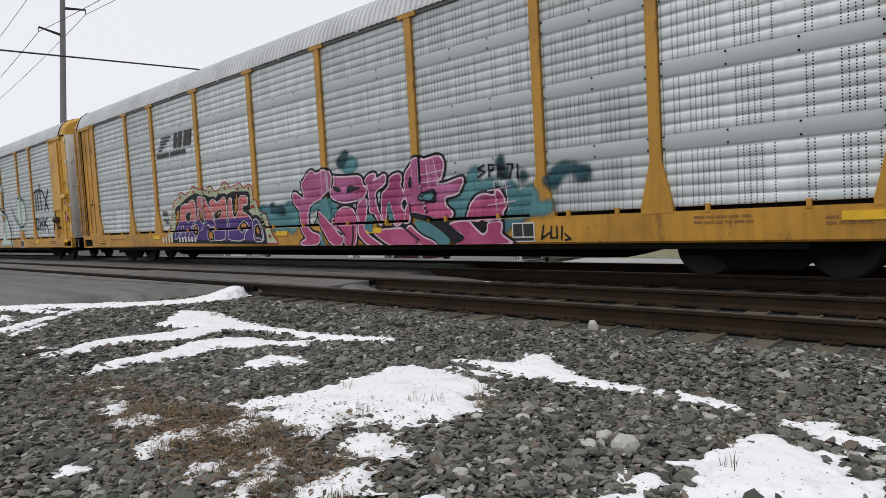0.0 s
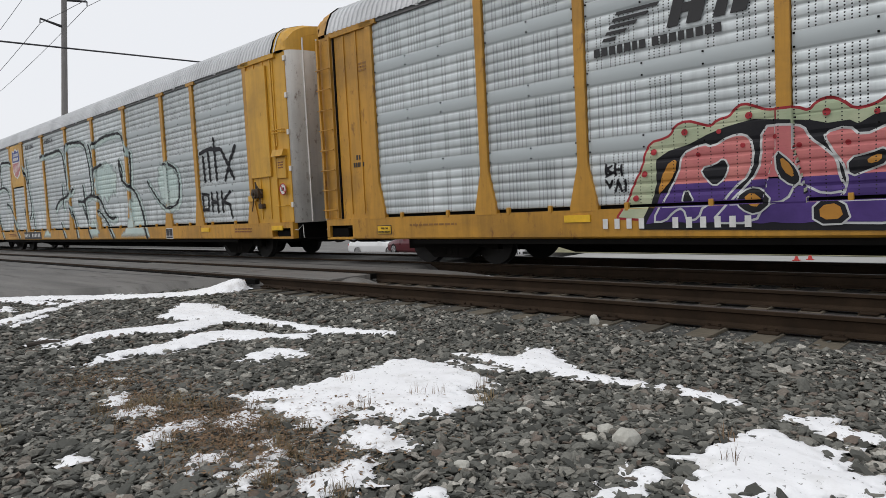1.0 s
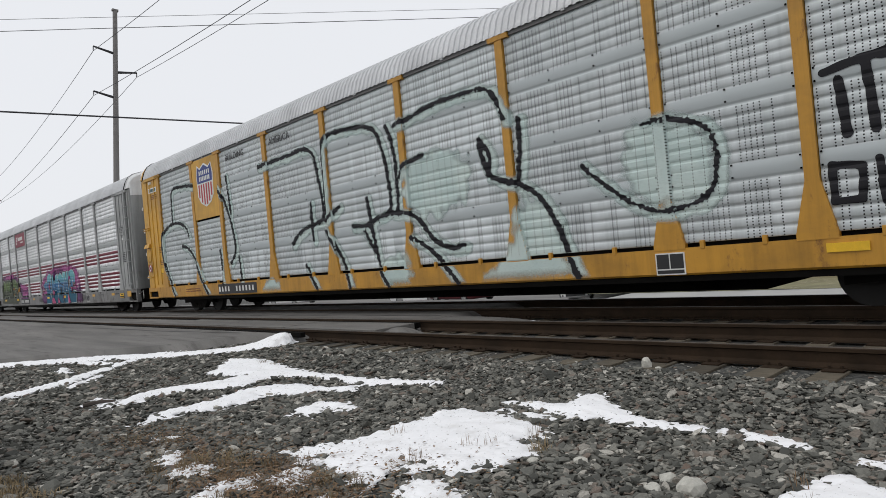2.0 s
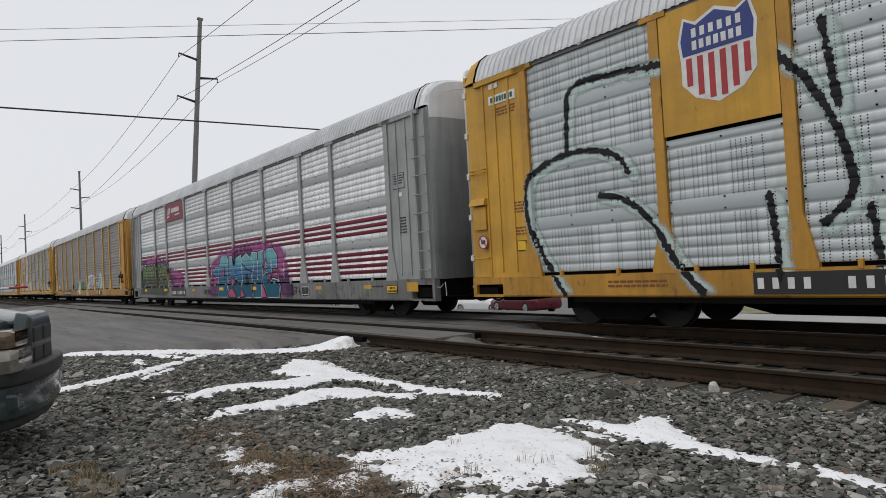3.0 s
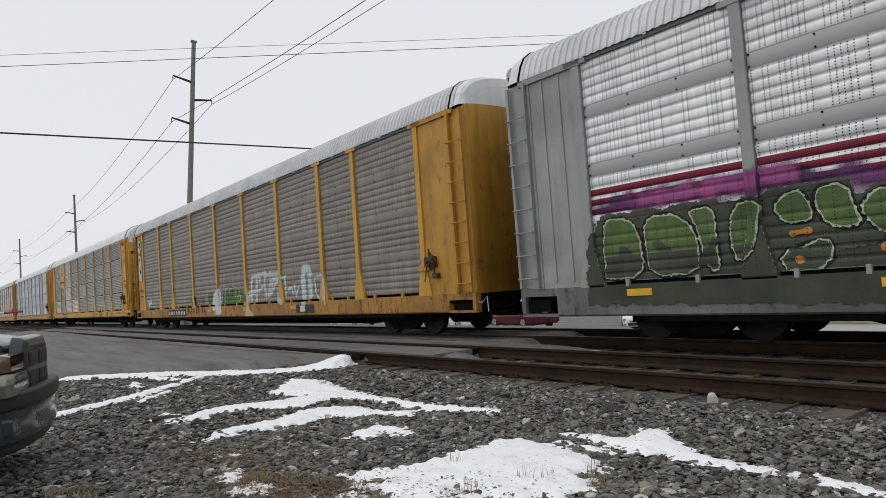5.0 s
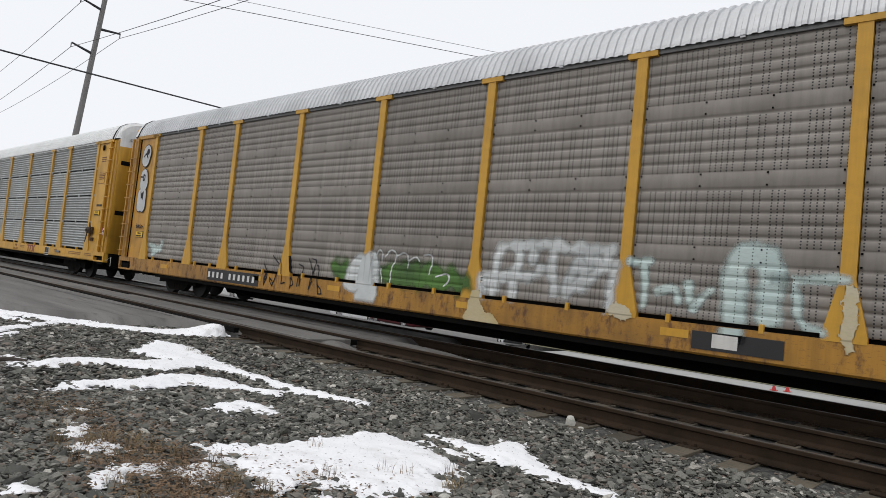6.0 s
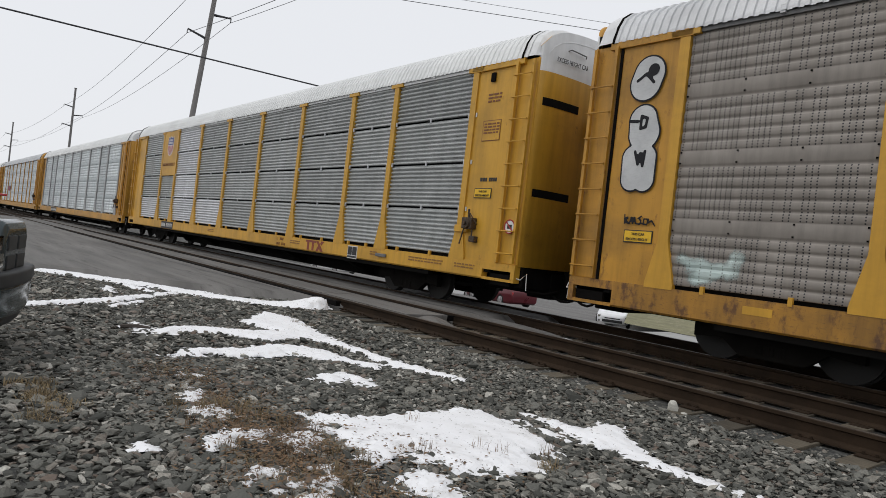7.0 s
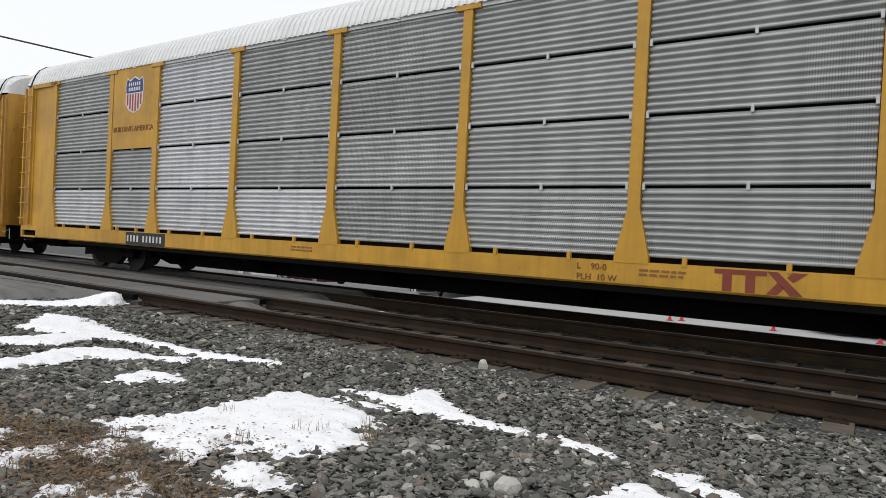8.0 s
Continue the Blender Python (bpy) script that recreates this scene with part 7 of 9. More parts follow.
part("corner_strip", boxed(13.12, 13.16, -SIDE + .03, -SIDE + .06, 2.75, 4.8, bevel=.006), YELLOW_NEW, car_b)
for z in (1.1, 1.3, 1.75, 2.1, 3.5, 3.75):
    part("door_label", boxed(END + .12, END + .128, -1.33, -1.18, z, z + .09), INK_BROWN, car_b)

# grey car with maroon stripes
cloud_c = [[(-1.0, 1.5, .3), (.2, 1.9, .35), (2.0, 2.0, .35), (4.0, 2.05, .35), (5.4, 1.8, .4), (5.6, 1.1, .45), (6.0, .75, .3)], [(-1.0, .9, .3), (2.0, 1.1, .5), (5.0, .9, .4)], [(-.6, .6, .2), (3, .6, .3), (6.1, .6, .2)]]
paint("graffiti_cloud", car_c, DIMS_C, cloud_c, -0.06, 1, M_MAGENTA, 0.025, rough=0.18, haze=0.30, label="magenta spray haze")
paint("graffiti_cloud", car_c, DIMS_C, [[(5.6, 1.0, .3), (6.1, .75, .25)], [(3.0, .65, .25), (4.2, .6, .2)], [(-.9, .75, .25), (-.2, .6, .2)], [(1.5, 1.95, .15), (2.9, 2.05, .15)]], 0, 1.5, M_PLUM, 0.025, rough=0.25, haze=0.25, seed=6.0, label="purple spray haze")
letter_c = [(-.95, 1.5), (-.5, 1.7), (-.2, 1.65), (0, 1.95), (.2, 2.08), (.65, 2.08), (.8, 1.9), (.7, 1.3), (.8, .85), (.9, .72), (.7, .5), (-.3, .5), (-.3, 1.25), (-.6, 1.28)]
letter_h = [(.88, 1.9), (1.0, 2.05), (1.4, 1.97), (1.45, 1.65), (1.62, 1.93), (2.1, 2.03), (2.15, 1.72), (2.15, 1.02), (2.22, .84), (2.05, .5), (.98, .5), (1.28, .86), (.92, .72), (.8, 1.15)]
letter_a = [(2.15, 1.9), (2.6, 2.07), (3.27, 1.75), (3.2, 1.37), (3.07, 1.27), (3.1, 1.0), (3.2, .5), (2.5, .5), (2.22, .8), (2.17, 1.0)]
letter_v = [(3.02, 1.92), (3.1, 2.07), (3.57, 2.05), (3.6, 1.53), (3.7, 2.05), (4.08, 2.1), (4.18, 1.97), (4.16, 1.42), (4.03, 1.06), (4.0, .5), (3.25, .5), (3.13, 1.05), (3.14, 1.26), (3.3, 1.68)]
letter_e = [(4.34, 2.05), (4.5, 2.12), (4.92, 2.1), (5.2, 1.88), (5.17, 1.47), (4.75, 1.5), (4.77, 1.75), (4.7, 1.63), (4.8, 1.36), (4.75, 1.26), (4.5, 1.28), (4.62, 1.0), (4.8, 1.14), (5.36, 1.05), (5.52, .83), (5.38, .5), (4.45, .5), (4.15, .93), (4.12, 1.22), (4.43, 1.38), (4.35, 1.85)]
word = [letter_c, letter_h, letter_a, letter_v, letter_e]
for one in word:
    paint("graffiti_outline", car_c, DIMS_C, [], 0.045, 2, S_BLACK, 0.022, outlines=[one])
    paint("graffiti_highlight", car_c, DIMS_C, [], 0.008, 3, S_WHITE, 0.02, outlines=[one])
    for low_z, high_z, mat, tint in ((1.75, 3, S_SKY, "turquoise upper part of a spray letter"), (1.55, 1.76, S_AQUA, ""), (1.3, 1.56, S_BLUE, "blue middle of a spray letter"), (1.1, 1.31, S_MID, ""), (0, 1.11, S_DEEP, "deep teal foot of a spray letter")):
        paint("graffiti_fill", car_c, DIMS_C, [], -0.018, 4, mat, 0.022, clip=(low_z, high_z), outlines=[one], label=tint)
insets = [[(1.25, 1.24), (1.65, 1.1), (1.3, .86)], [(.15, 1.42), (.4, 1.65), (.35, 1.2)], [(4.48, 1.27), (4.75, 1.27), (4.62, 1.05)], [(4.02, .9), (4.1, .95), (4.42, .52), (4.0, .5)], [(3.1, 1.0), (3.2, .85), (3.15, .5)], [(.9, .72), (1.28, .85), (1.7, .5), (.98, .5)], [(2.2, .82), (2.5, .55), (2.06, .5)]]
for one in insets:
    paint("graffiti_outline", car_c, DIMS_C, [], 0.025, 6, S_BLACK, 0.018, outlines=[one])
    paint("graffiti_inlay", car_c, DIMS_C, [], -0.008, 7, S_PINK, 0.018, outlines=[one])
paint("graffiti_scrawl", car_c, DIMS_C, [[(2.62, 1.22, .12), (2.72, 1.0, .10)], [(2.2, 1.72, .03), (2.6, 1.5, .03), (3.15, 1.4, .02)], [(4.2, 1.55, .05), (4.38, 1.42, .03)], [(4.85, 1.45, .03), (5.2, 1.44, .03)], [(.35, 1.35, .025), (.7, 1.28, .03)], [(1.42, 1.95, .03), (1.5, 1.7, .05)], [(-.9, 1.42, .02), (-.62, 1.3, .03)]], 0, 6, S_BLACK, 0.018)
paint("graffiti_scrawl", car_c, DIMS_C, lines(.011, [(-.1, 1.75), (-.3, 1.3), (-.25, .9)], [(.75, 1.85), (.68, 1.3), (.85, .75)], [(2.15, 1.85), (2.2, 1.2), (2.25, .8)], [(3.08, 1.3), (3.1, 1.0), (3.2, .55)], [(4.03, 1.2), (4.0, .55)], [(3.62, 1.5), (3.65, 1.15)], [(5.5, .85), (5.38, .55)]), 0, 7, S_WHITE, 0.014)
paint("graffiti_sparkle", car_c, DIMS_C, [[(-1.02, 1.45, .05)], [(-1.02, 1.62, .015), (-1.02, 1.28, .015)], [(5.75, 1.38, .05)], [(5.75, 1.6, .015), (5.75, 1.15, .015)], [(5.55, 1.38, .015), (5.95, 1.38, .015)], [(.82, 1.88, .05)], [(3.6, 1.15, .05)], [(5.32, 1.06, .05)], [(3.2, 1.45, .04)], [(1.2, 1.35, .035)]], 0, 8, S_WHITE, 0.015)
GREEN_BASE = []
GREEN_BASE.append([(-11.99, 1.12), (-11.92, 1.74), (-11.66, 2.1), (-11.13, 2.08), (-10.9, 2.13), (-10.37, 2.08), (-10.06, 2.11), (-9.66, 2.1), (-9.53, 2.02), (-9.01, 2.04), (-8.83, 2.12), (-8.48, 2.1), (-8.31, 2.15), (-7.91, 2.08), (-7.83, 1.85), (-7.46, 2.03), (-7.25, 1.91), (-7.04, 1.83), (-7.08, 1.47), (-7.22, 1.43), (-7.03, 1.26), (-7.03, 0.95), (-7.01, 0.74), (-7.53, 0.59), (-12, 0.65)])
paint("graffiti_cloud", car_c, DIMS_C, [], 0.02, 1.6, S_OLIVE, 0.022, rough=0.06, ragged=0.04, label="dark olive spray patch", outlines=GREEN_BASE)
GREEN_LETTERS = []
GREEN_LETTERS.append([(-11.67, 1.18), (-11.64, 1.92), (-11.53, 2.04), (-11.14, 2.02), (-10.94, 1.74), (-10.91, 1.48), (-10.91, 1.05), (-11.64, 1.04)])
GREEN_LETTERS.append([(-10.86, 1.93), (-10.59, 2.01), (-10.28, 1.97), (-10, 1.74), (-9.93, 1.42), (-9.97, 1.05), (-10.8, 1.04), (-10.86, 1.54)])
GREEN_LETTERS.append([(-10.07, 2.02), (-9.67, 2.02), (-9.66, 1.59), (-9.63, 1.1), (-9.81, 1.05), (-9.92, 1.48), (-9.99, 1.8)])
GREEN_LETTERS.append([(-9.42, 2), (-8.98, 2.01), (-9.02, 1.67), (-9.19, 1.2), (-9.47, 1.22)])
GREEN_LETTERS.append([(-8.85, 1.89), (-8.66, 2.04), (-8.45, 2.04), (-8.34, 1.84), (-8.33, 1.64), (-8.7, 1.64)])
GREEN_LETTERS.append([(-8.83, 1.25), (-8.31, 1.39), (-8.14, 1.38), (-8.15, 1.05), (-8.68, 0.97)])
GREEN_LETTERS.append([(-8.32, 2.07), (-7.91, 2.06), (-7.84, 1.69), (-7.77, 1.52), (-8.05, 1.51), (-8.28, 1.67)])
GREEN_LETTERS.append([(-7.78, 1.82), (-7.46, 1.98), (-7.34, 1.75), (-7.22, 1.48), (-7.53, 1.34), (-7.76, 1.63)])
GREEN_LETTERS.append([(-7.25, 1.85), (-7.04, 1.83), (-7.11, 1.58), (-7.26, 1.49)])
GREEN_LETTERS.append([(-6.83, 1.18), (-6.62, 1.24), (-6.54, 1.03), (-6.8, 1.01)])
for one in [soft(q, 1) for q in GREEN_LETTERS]:
    paint("graffiti_outline", car_c, DIMS_C, [], 0.035, 2, S_BLACK, 0.02, outlines=[one])
    paint("graffiti_highlight", car_c, DIMS_C, [], 0.004, 3, S_PALE_GREEN, 0.018, rough=.03, ragged=.03, outlines=[one])
    paint("graffiti_fill", car_c, DIMS_C, [], -0.022, 4, S_LEAF, 0.02, rough=.03, outlines=[one], label="green spray letter with a pale rim")
    paint("graffiti_shade", car_c, DIMS_C, [], -0.028, 4.6, S_OLIVE, 0.02, clip=(0, 1.42), rough=.05, ragged=.06, outlines=[one])
paint("graffiti_shade", car_c, DIMS_C, [soft_line(q, .07) for q in ([(-11.4, 1.3), (-11.2, 1.55), (-11.1, 1.2)], [(-10.6, 1.55), (-10.3, 1.3)], [(-9.9, 1.2), (-9.7, 1.5)], [(-8.6, 1.3), (-8.4, 1.2)], [(-8.0, 1.3), (-7.6, 1.35)], [(-7.3, 1.8), (-7.0, 1.7)])], 0, 5, S_OLIVE, 0.02, rough=.06, ragged=.04)
paint("graffiti_inlay", car_c, DIMS_C, [[(-7.0, 1.35, .08), (-6.9, 1.5, .07)], [(-8.6, 1.5, .05), (-8.4, 1.52, .05)], [(-8.55, 1.15, .06)], [(-7.55, 1.25, .07)]], 0, 5, S_ORANGE, 0.02, rough=.04)
PLUM_HAZE = []
PLUM_HAZE.append([(-7.05, 1.78), (-6.57, 1.79), (-5.84, 1.53), (-4.84, 1.45), (-4.77, 1.18), (-4.64, 0.91), (-4.82, 0.65), (-6.4, 0.83), (-6.64, 1.09), (-6.82, 1.3)])
PLUM_HAZE.append([(-11.83, 2.12), (-11.68, 2.37), (-10.55, 2.39), (-9.17, 2.32), (-7.97, 2.27), (-7.09, 2.07), (-7, 1.78), (-7.99, 2.09), (-9.75, 2.15)])
paint("graffiti_cloud", car_c, DIMS_C, [], -.02, 1, M_PLUM, 0.022, rough=.15, haze=.25, seed=4.0, label="purple and black spray haze", outlines=[soft(q) for q in PLUM_HAZE])
paint("graffiti_cloud", car_c, DIMS_C, [[(-6.5, 1.6, .10), (-5.6, 1.5, .14), (-4.9, 1.45, .05)], [(-6.1, 1.1, .14), (-5.0, 1.15, .08)], [(-10.8, 2.25, .10), (-8.6, 2.3, .12)], [(-7.2, 2.2, .12)]], 0, 1.4, M_MAGENTA, 0.022, rough=.12, haze=.2, seed=8.0)


def scribble(u, z, w_, h_, letters, seed, r=.013):
    """A quick tag: looping strokes that run on from letter to letter."""
    rng = random.Random(seed)
    out = []
    for i in range(letters):
        x0 = u + w_ * i / letters
        k = w_ / letters
        line = [(x0 + k * rng.uniform(0, .9), z + h_ * rng.uniform(0, 1)) for _ in range(5)]
        line[0] = (x0, z + h_ * rng.uniform(.7, 1))
        line[2] = (x0 + k * .4, z + h_ * rng.uniform(0, .2))
        smooth_line = []
        for a, b in zip(line[:-1], line[1:]):
            smooth_line += [a, ((a[0] + b[0]) / 2 + k * rng.uniform(-.15, .15), (a[1] + b[1]) / 2)]
        out.append([(x, y, r) for x, y in smooth_line + [line[-1]]])
    return out


paint("graffiti_tag", car_c, DIMS_C, scribble(-1.95, .58, 1.0, .26, 5, 4), 0, 2, S_BLACK, 0.012)
paint("graffiti_tag", car_c, DIMS_C, scribble(6.3, .58, 1.2, .26, 5, 9), 0, 2, S_BLACK, 0.012)
plate("sign_plate", car_c, -6.93, -4.42, 4.0, 4.78, -SIDE + 0.03, INK_MAROON, "maroon name plate with white marks", .02)
bm = bmesh.new()
for i in range(3):
    prism(bm, [(-6.75 + .05 * i, 4.32 + .1 * i), (-6.35 + .04 * i, 4.36 + .1 * i), (-6.33 + .04 * i, 4.42 + .1 * i), (-6.72 + .05 * i, 4.38 + .1 * i)], -SIDE + .004, -SIDE + .010)
prism(bm, [(-6.8, 4.16), (-6.5, 4.2), (-6.4, 4.28), (-6.7, 4.27)], -SIDE + .004, -SIDE + .010)
part("company_mark", bm, INK_WHITE, car_c)
marks("name_stencil", car_c, -6.15, 4.36, .20, (.5, .6, .4, .4, .6, .9, .6, .6), -SIDE + .008, INK_WHITE, .18)
marks("name_stencil", car_c, -5.6, 4.2, .07, (.8, .8, .8, .8, .8, -.4, .8, .8, .8, .8), -SIDE + .008, INK_WHITE, .3)
sill_mark(car_c, DIMS_C, -6.55, -4.4, "xxxx xxxxxx")
reflector(car_c, DIMS_C, -11.0, -7.4, .1, 3.3)
for u in (-3.5, 7.9, 10.6):
    plate("reflector", car_c, u, u + .38, .74, .84, -SIDE + .008, YELLOW_NEW, "faded orange-yellow paint patch")
plate("reflector", car_c, 12.55, 13.0, .66, .88, -SIDE + .008, YELLOW_NEW, "faded orange-yellow paint patch")
data_box(car_c, DIMS_C, 7.0)
notice(car_c, 11.7, .62, .45, .2)
plate("stencil_box", car_c, 12.15, 12.62, 3.12, 3.5, -SIDE + .03, INK_BLACK, "small framed stencil on grey paint", .003)
plate("stencil_face", car_c, 12.165, 12.605, 3.135, 3.485, -SIDE + .027, GREY_PAINT, "", .003)
small_print(car_c, 12.2, 3.42, .36, 4, INK_BLACK, -SIDE + .021, .03)
plate("label_strip", car_c, 12.3, 12.52, 2.93, 3.03, -SIDE + .03, INK_WHITE, "", .004)
small_print(car_c, 12.3, 2.4, .3, 6, INK_BLACK, -SIDE + .03, .035)
small_print(car_c, 8.8, .8, .7, 2, INK_GREY, -SIDE + .004)
small_print(car_c, 11.0, .78, .5, 1, INK_BLACK, -SIDE + .004)

# brown car
thin_white = [
    [(-1.2, 1.59), (-1.08, 1.71), (-0.98, 1.58), (-1.01, 1.46)],
    [(-0.92, 1.55), (-0.78, 1.71), (-0.61, 1.66), (-0.59, 1.51), (-0.72, 1.33), (-0.71, 1.05)],
    [(-0.56, 1.6), (-0.38, 1.67), (-0.25, 1.58), (-0.25, 1.36)],
    [(-0.24, 1.5), (-0.06, 1.61), (0.05, 1.52)],
    [(0.14, 1.63), (0.34, 1.66), (0.4, 1.54), (0.32, 1.29)],
    [(0.51, 1.25), (0.78, 1.34), (0.87, 1.22), (0.72, 1.09)],
    [(-1.02, 1.31), (-0.94, 1.03)],
]
broad_white = [
    [(1.9, 1.15), (1.88, 1.54), (1.9, 1.74), (2.01, 1.86), (2.18, 1.91), (2.32, 1.85), (2.38, 1.71), (2.34, 1.52), (2.19, 1.37), (1.8, 1.34)],
    [(1.64, 1.01), (1.62, 1.33), (1.76, 1.39), (1.84, 1.07)],
    [(2.24, 1.37), (2.69, 1.42), (2.76, 1.54)],
    [(2.36, 1.88), (2.8, 1.96), (3.23, 1.89), (4.02, 1.89)],
    [(2.61, 1.86), (2.63, 1.66)],
    [(2.99, 1.83), (3.08, 1.2)],
    [(3.3, 1.28), (3.36, 1.49), (3.51, 1.7), (3.64, 1.56), (3.52, 1.27)],
    [(3.64, 1.85), (3.68, 1.63)],
    [(3.8, 1.74), (3.89, 1.61), (3.68, 1.45), (3.3, 1.21)],
    [(3.95, 1.85), (3.98, 1.65)],
    [(2.26, 1.28), (2.26, 1.04)],
    [(4.05, 1.07), (4.08, 1.29), (4.11, 1.67)],
]
mint_arch = [
    [(5.87, 0.92), (5.83, 1.4), (5.83, 1.73), (5.9, 1.89), (6.06, 1.93), (6.22, 1.9), (6.28, 1.76), (6.29, 1.44), (6.27, 1.15)],
]
mint_lines = [
    [(6.32, 1.61), (6.49, 1.58), (6.59, 1.43), (6.6, 1.19), (6.71, 1.05), (6.9, 1.01)],
    [(6.45, 1.62), (6.77, 1.66), (7.13, 1.67)],
    [(4.55, 1.78), (4.61, 1.46), (4.59, 1.13)],
    [(4.38, 1.75), (4.65, 1.77)],
    [(4.78, 1.35), (5.06, 1.41), (5.1, 1.25)],
    [(5.21, 1.46), (5.25, 1.27)],
    [(5.32, 1.16), (5.53, 1.41)],
]
GREEN_BLOTS = []
GREEN_BLOTS.append([(-1.03, 1.37), (0.03, 1.52), (1.32, 1.31), (1.41, 1.05), (0.4, 1.01), (-0.97, 1.03)])
GREEN_BLOTS.append([(-2.61, 1.38), (-1.9, 1.34), (-1.92, 1.01), (-2.45, 1.02)])
paint("graffiti_cloud", car_d, DIMS_D, [], 0, 1, M_LEAF, 0.03, rough=.12, haze=.22, label="faded green spray patch", outlines=[soft(q, 1) for q in GREEN_BLOTS])
paint("graffiti_scrawl", car_d, DIMS_D, [soft_line(q, .016) for q in thin_white], 0, 2, S_WHITE, 0.016, label="thin white spray letters")
paint("graffiti_halo", car_d, DIMS_D, [soft_line(q, .07) for q in broad_white], 0, 1.5, M_WHITE, 0.022, rough=0.06, haze=.16)
paint("graffiti_scrawl", car_d, DIMS_D, [soft_line(q, .035) for q in broad_white], 0, 2, S_WHITE, 0.02, rough=0.05, ragged=.03, label="broad white spray letters")
paint("graffiti_scrawl", car_d, DIMS_D, [soft_line(q, .14) for q in mint_arch], 0, 2, M_MINT, 0.022, rough=0.06, haze=.16, label="pale mint spray arch")
paint("graffiti_scrawl", car_d, DIMS_D, [soft_line(q, .045) for q in mint_lines], 0, 2, M_MINT, 0.02, rough=0.04, haze=.1)
WHITE_BLOTS = []
WHITE_BLOTS.append([(-1.49, 1.44), (-1.2, 1.59), (-1.12, 0.96), (-1.1, 0.74), (-1.27, 0.53), (-1.6, 0.61), (-1.5, 0.9)])
WHITE_BLOTS.append([(-2, 0.83), (-1.93, 1.26), (-1.77, 1.45), (-1.46, 1.49), (-1.47, 0.94)])
paint("graffiti_fill", car_d, DIMS_D, [], 0.08, 3, M_WHITE, 0.025, rough=.05, haze=.14, label="white spray blot", outlines=[soft(q, 1) for q in WHITE_BLOTS])
PALE_POSTS = []
PALE_POSTS.append([(7.07, 1.59), (7.2, 1.65), (7.25, 1.52), (7.25, 0.99), (7.17, 0.72), (7.1, 0.97)])
PALE_POSTS.append([(1.27, 0.75), (1.57, 1.22), (1.67, 0.79), (2.29, 0.52), (1.82, 0.42), (1.36, 0.51)])
PALE_POSTS.append([(4.11, 1.12), (4.44, 1.11), (4.48, 0.87), (4.1, 0.91)])
paint("graffiti_wash", car_d, DIMS_D, [], 0.0, 2.5, S_BUFF, 0.025, rough=.08, ragged=.05, outlines=[soft(q, 1) for q in PALE_POSTS])
paint("graffiti_tag", car_d, DIMS_D, scribble(-5.2, .6, 2.5, .8, 7, 21, .014), 0, 2, S_BLACK, 0.014, label="black spray scrawl over sill and screen")
paint("graffiti_wash", car_d, DIMS_D, [[(-11.6, 1.35, .06), (-11.0, 1.3, .08)], [(-10.9, 1.1, .05), (-10.85, 1.5, .06)], [(-11.3, 1.2, .10), (-11.1, 1.25, .12)]], 0, 1, M_MINT, 0.03, rough=.15, haze=.15)
blob = [[(-12.55, 4.15, .27), (-12.5, 4.3, .27)], [(-12.52, 3.55, .24), (-12.48, 3.35, .27)], [(-12.62, 2.95, .2), (-12.62, 2.62, .19)], [(-12.42, 2.95, .2), (-12.4, 2.6, .18)]]
S_PALE = spray("pale_grey_spray", (0.60, 0.61, 0.61), (0.44, 0.45, 0.46), False)


def flat_paint(name, car, strokes, grow, y, material, step=0.02, label=""):
    pts = np.array([q[:2] for s in strokes for q in s])
    us = np.arange(pts[:, 0].min() - .6, pts[:, 0].max() + .6, step)
    zs = np.arange(pts[:, 1].min() - .6, pts[:, 1].max() + .6, step)
    U, Z = np.meshgrid(us, zs, indexing="ij")
    x, z, used, faces = snapped(stroke_field(U, Z, strokes) - grow, U, Z)
    ob = sheet(name, np.stack([x, np.full(len(x), y), z], -1).tolist(), faces.tolist(), material, car, label)
    ob["kind"] = "stuff"
    return ob


flat_paint("graffiti_outline", car_d, blob, 0.028, -SIDE + 0.008, S_BLACK)
flat_paint("graffiti_fill", car_d, blob, 0.0, -SIDE + 0.004, S_PALE, label="pale grey rounded spray shapes with black rims")
flat_paint("graffiti_scrawl", car_d, lines(.025, [(-12.7, 4.2), (-12.55, 4.3), (-12.4, 4.15)], [(-12.76, 3.55), (-12.62, 3.54)], [(-12.55, 3.62), (-12.55, 3.42), (-12.46, 3.44), (-12.44, 3.58), (-12.55, 3.62)], [(-12.6, 3.05), (-12.53, 2.85), (-12.5, 3.02), (-12.44, 2.82), (-12.42, 3.05)]) + [[(-12.42, 4.35, .1)]], 0, -SIDE + 0.0, S_BLACK)
sill_mark(car_d, DIMS_D, -7.8, -5.3, "xxxx xxxxxx", INK_BLACK)
notice(car_d, -12.65, 1.6, .52, .2, -SIDE + .03)
flat_paint("graffiti_tag", car_d, lines(.011, [(-12.66, 2.04), (-12.65, 1.9), (-12.6, 2.0), (-12.64, 1.97), (-12.59, 1.9)], [(-12.56, 1.9), (-12.53, 2.0), (-12.5, 1.9), (-12.47, 2.0), (-12.44, 1.9)], [(-12.35, 2.02), (-12.4, 1.99), (-12.35, 1.95), (-12.37, 1.89), (-12.43, 1.9)], [(-12.3, 1.98), (-12.31, 1.9), (-12.24, 1.89), (-12.22, 1.98), (-12.3, 1.98)], [(-12.22, 1.92), (-12.16, 1.96), (-12.1, 1.88)]), 0, -SIDE + .004, S_BLACK)
for u in (-10.6, -5.6, -2.6, 1.1, 4.9):
    plate("reflector", car_d, u, u + .4, .74, .85, -SIDE + .008, YELLOW_NEW, "orange-yellow paint patch on the sill")
bm = bmesh.new()
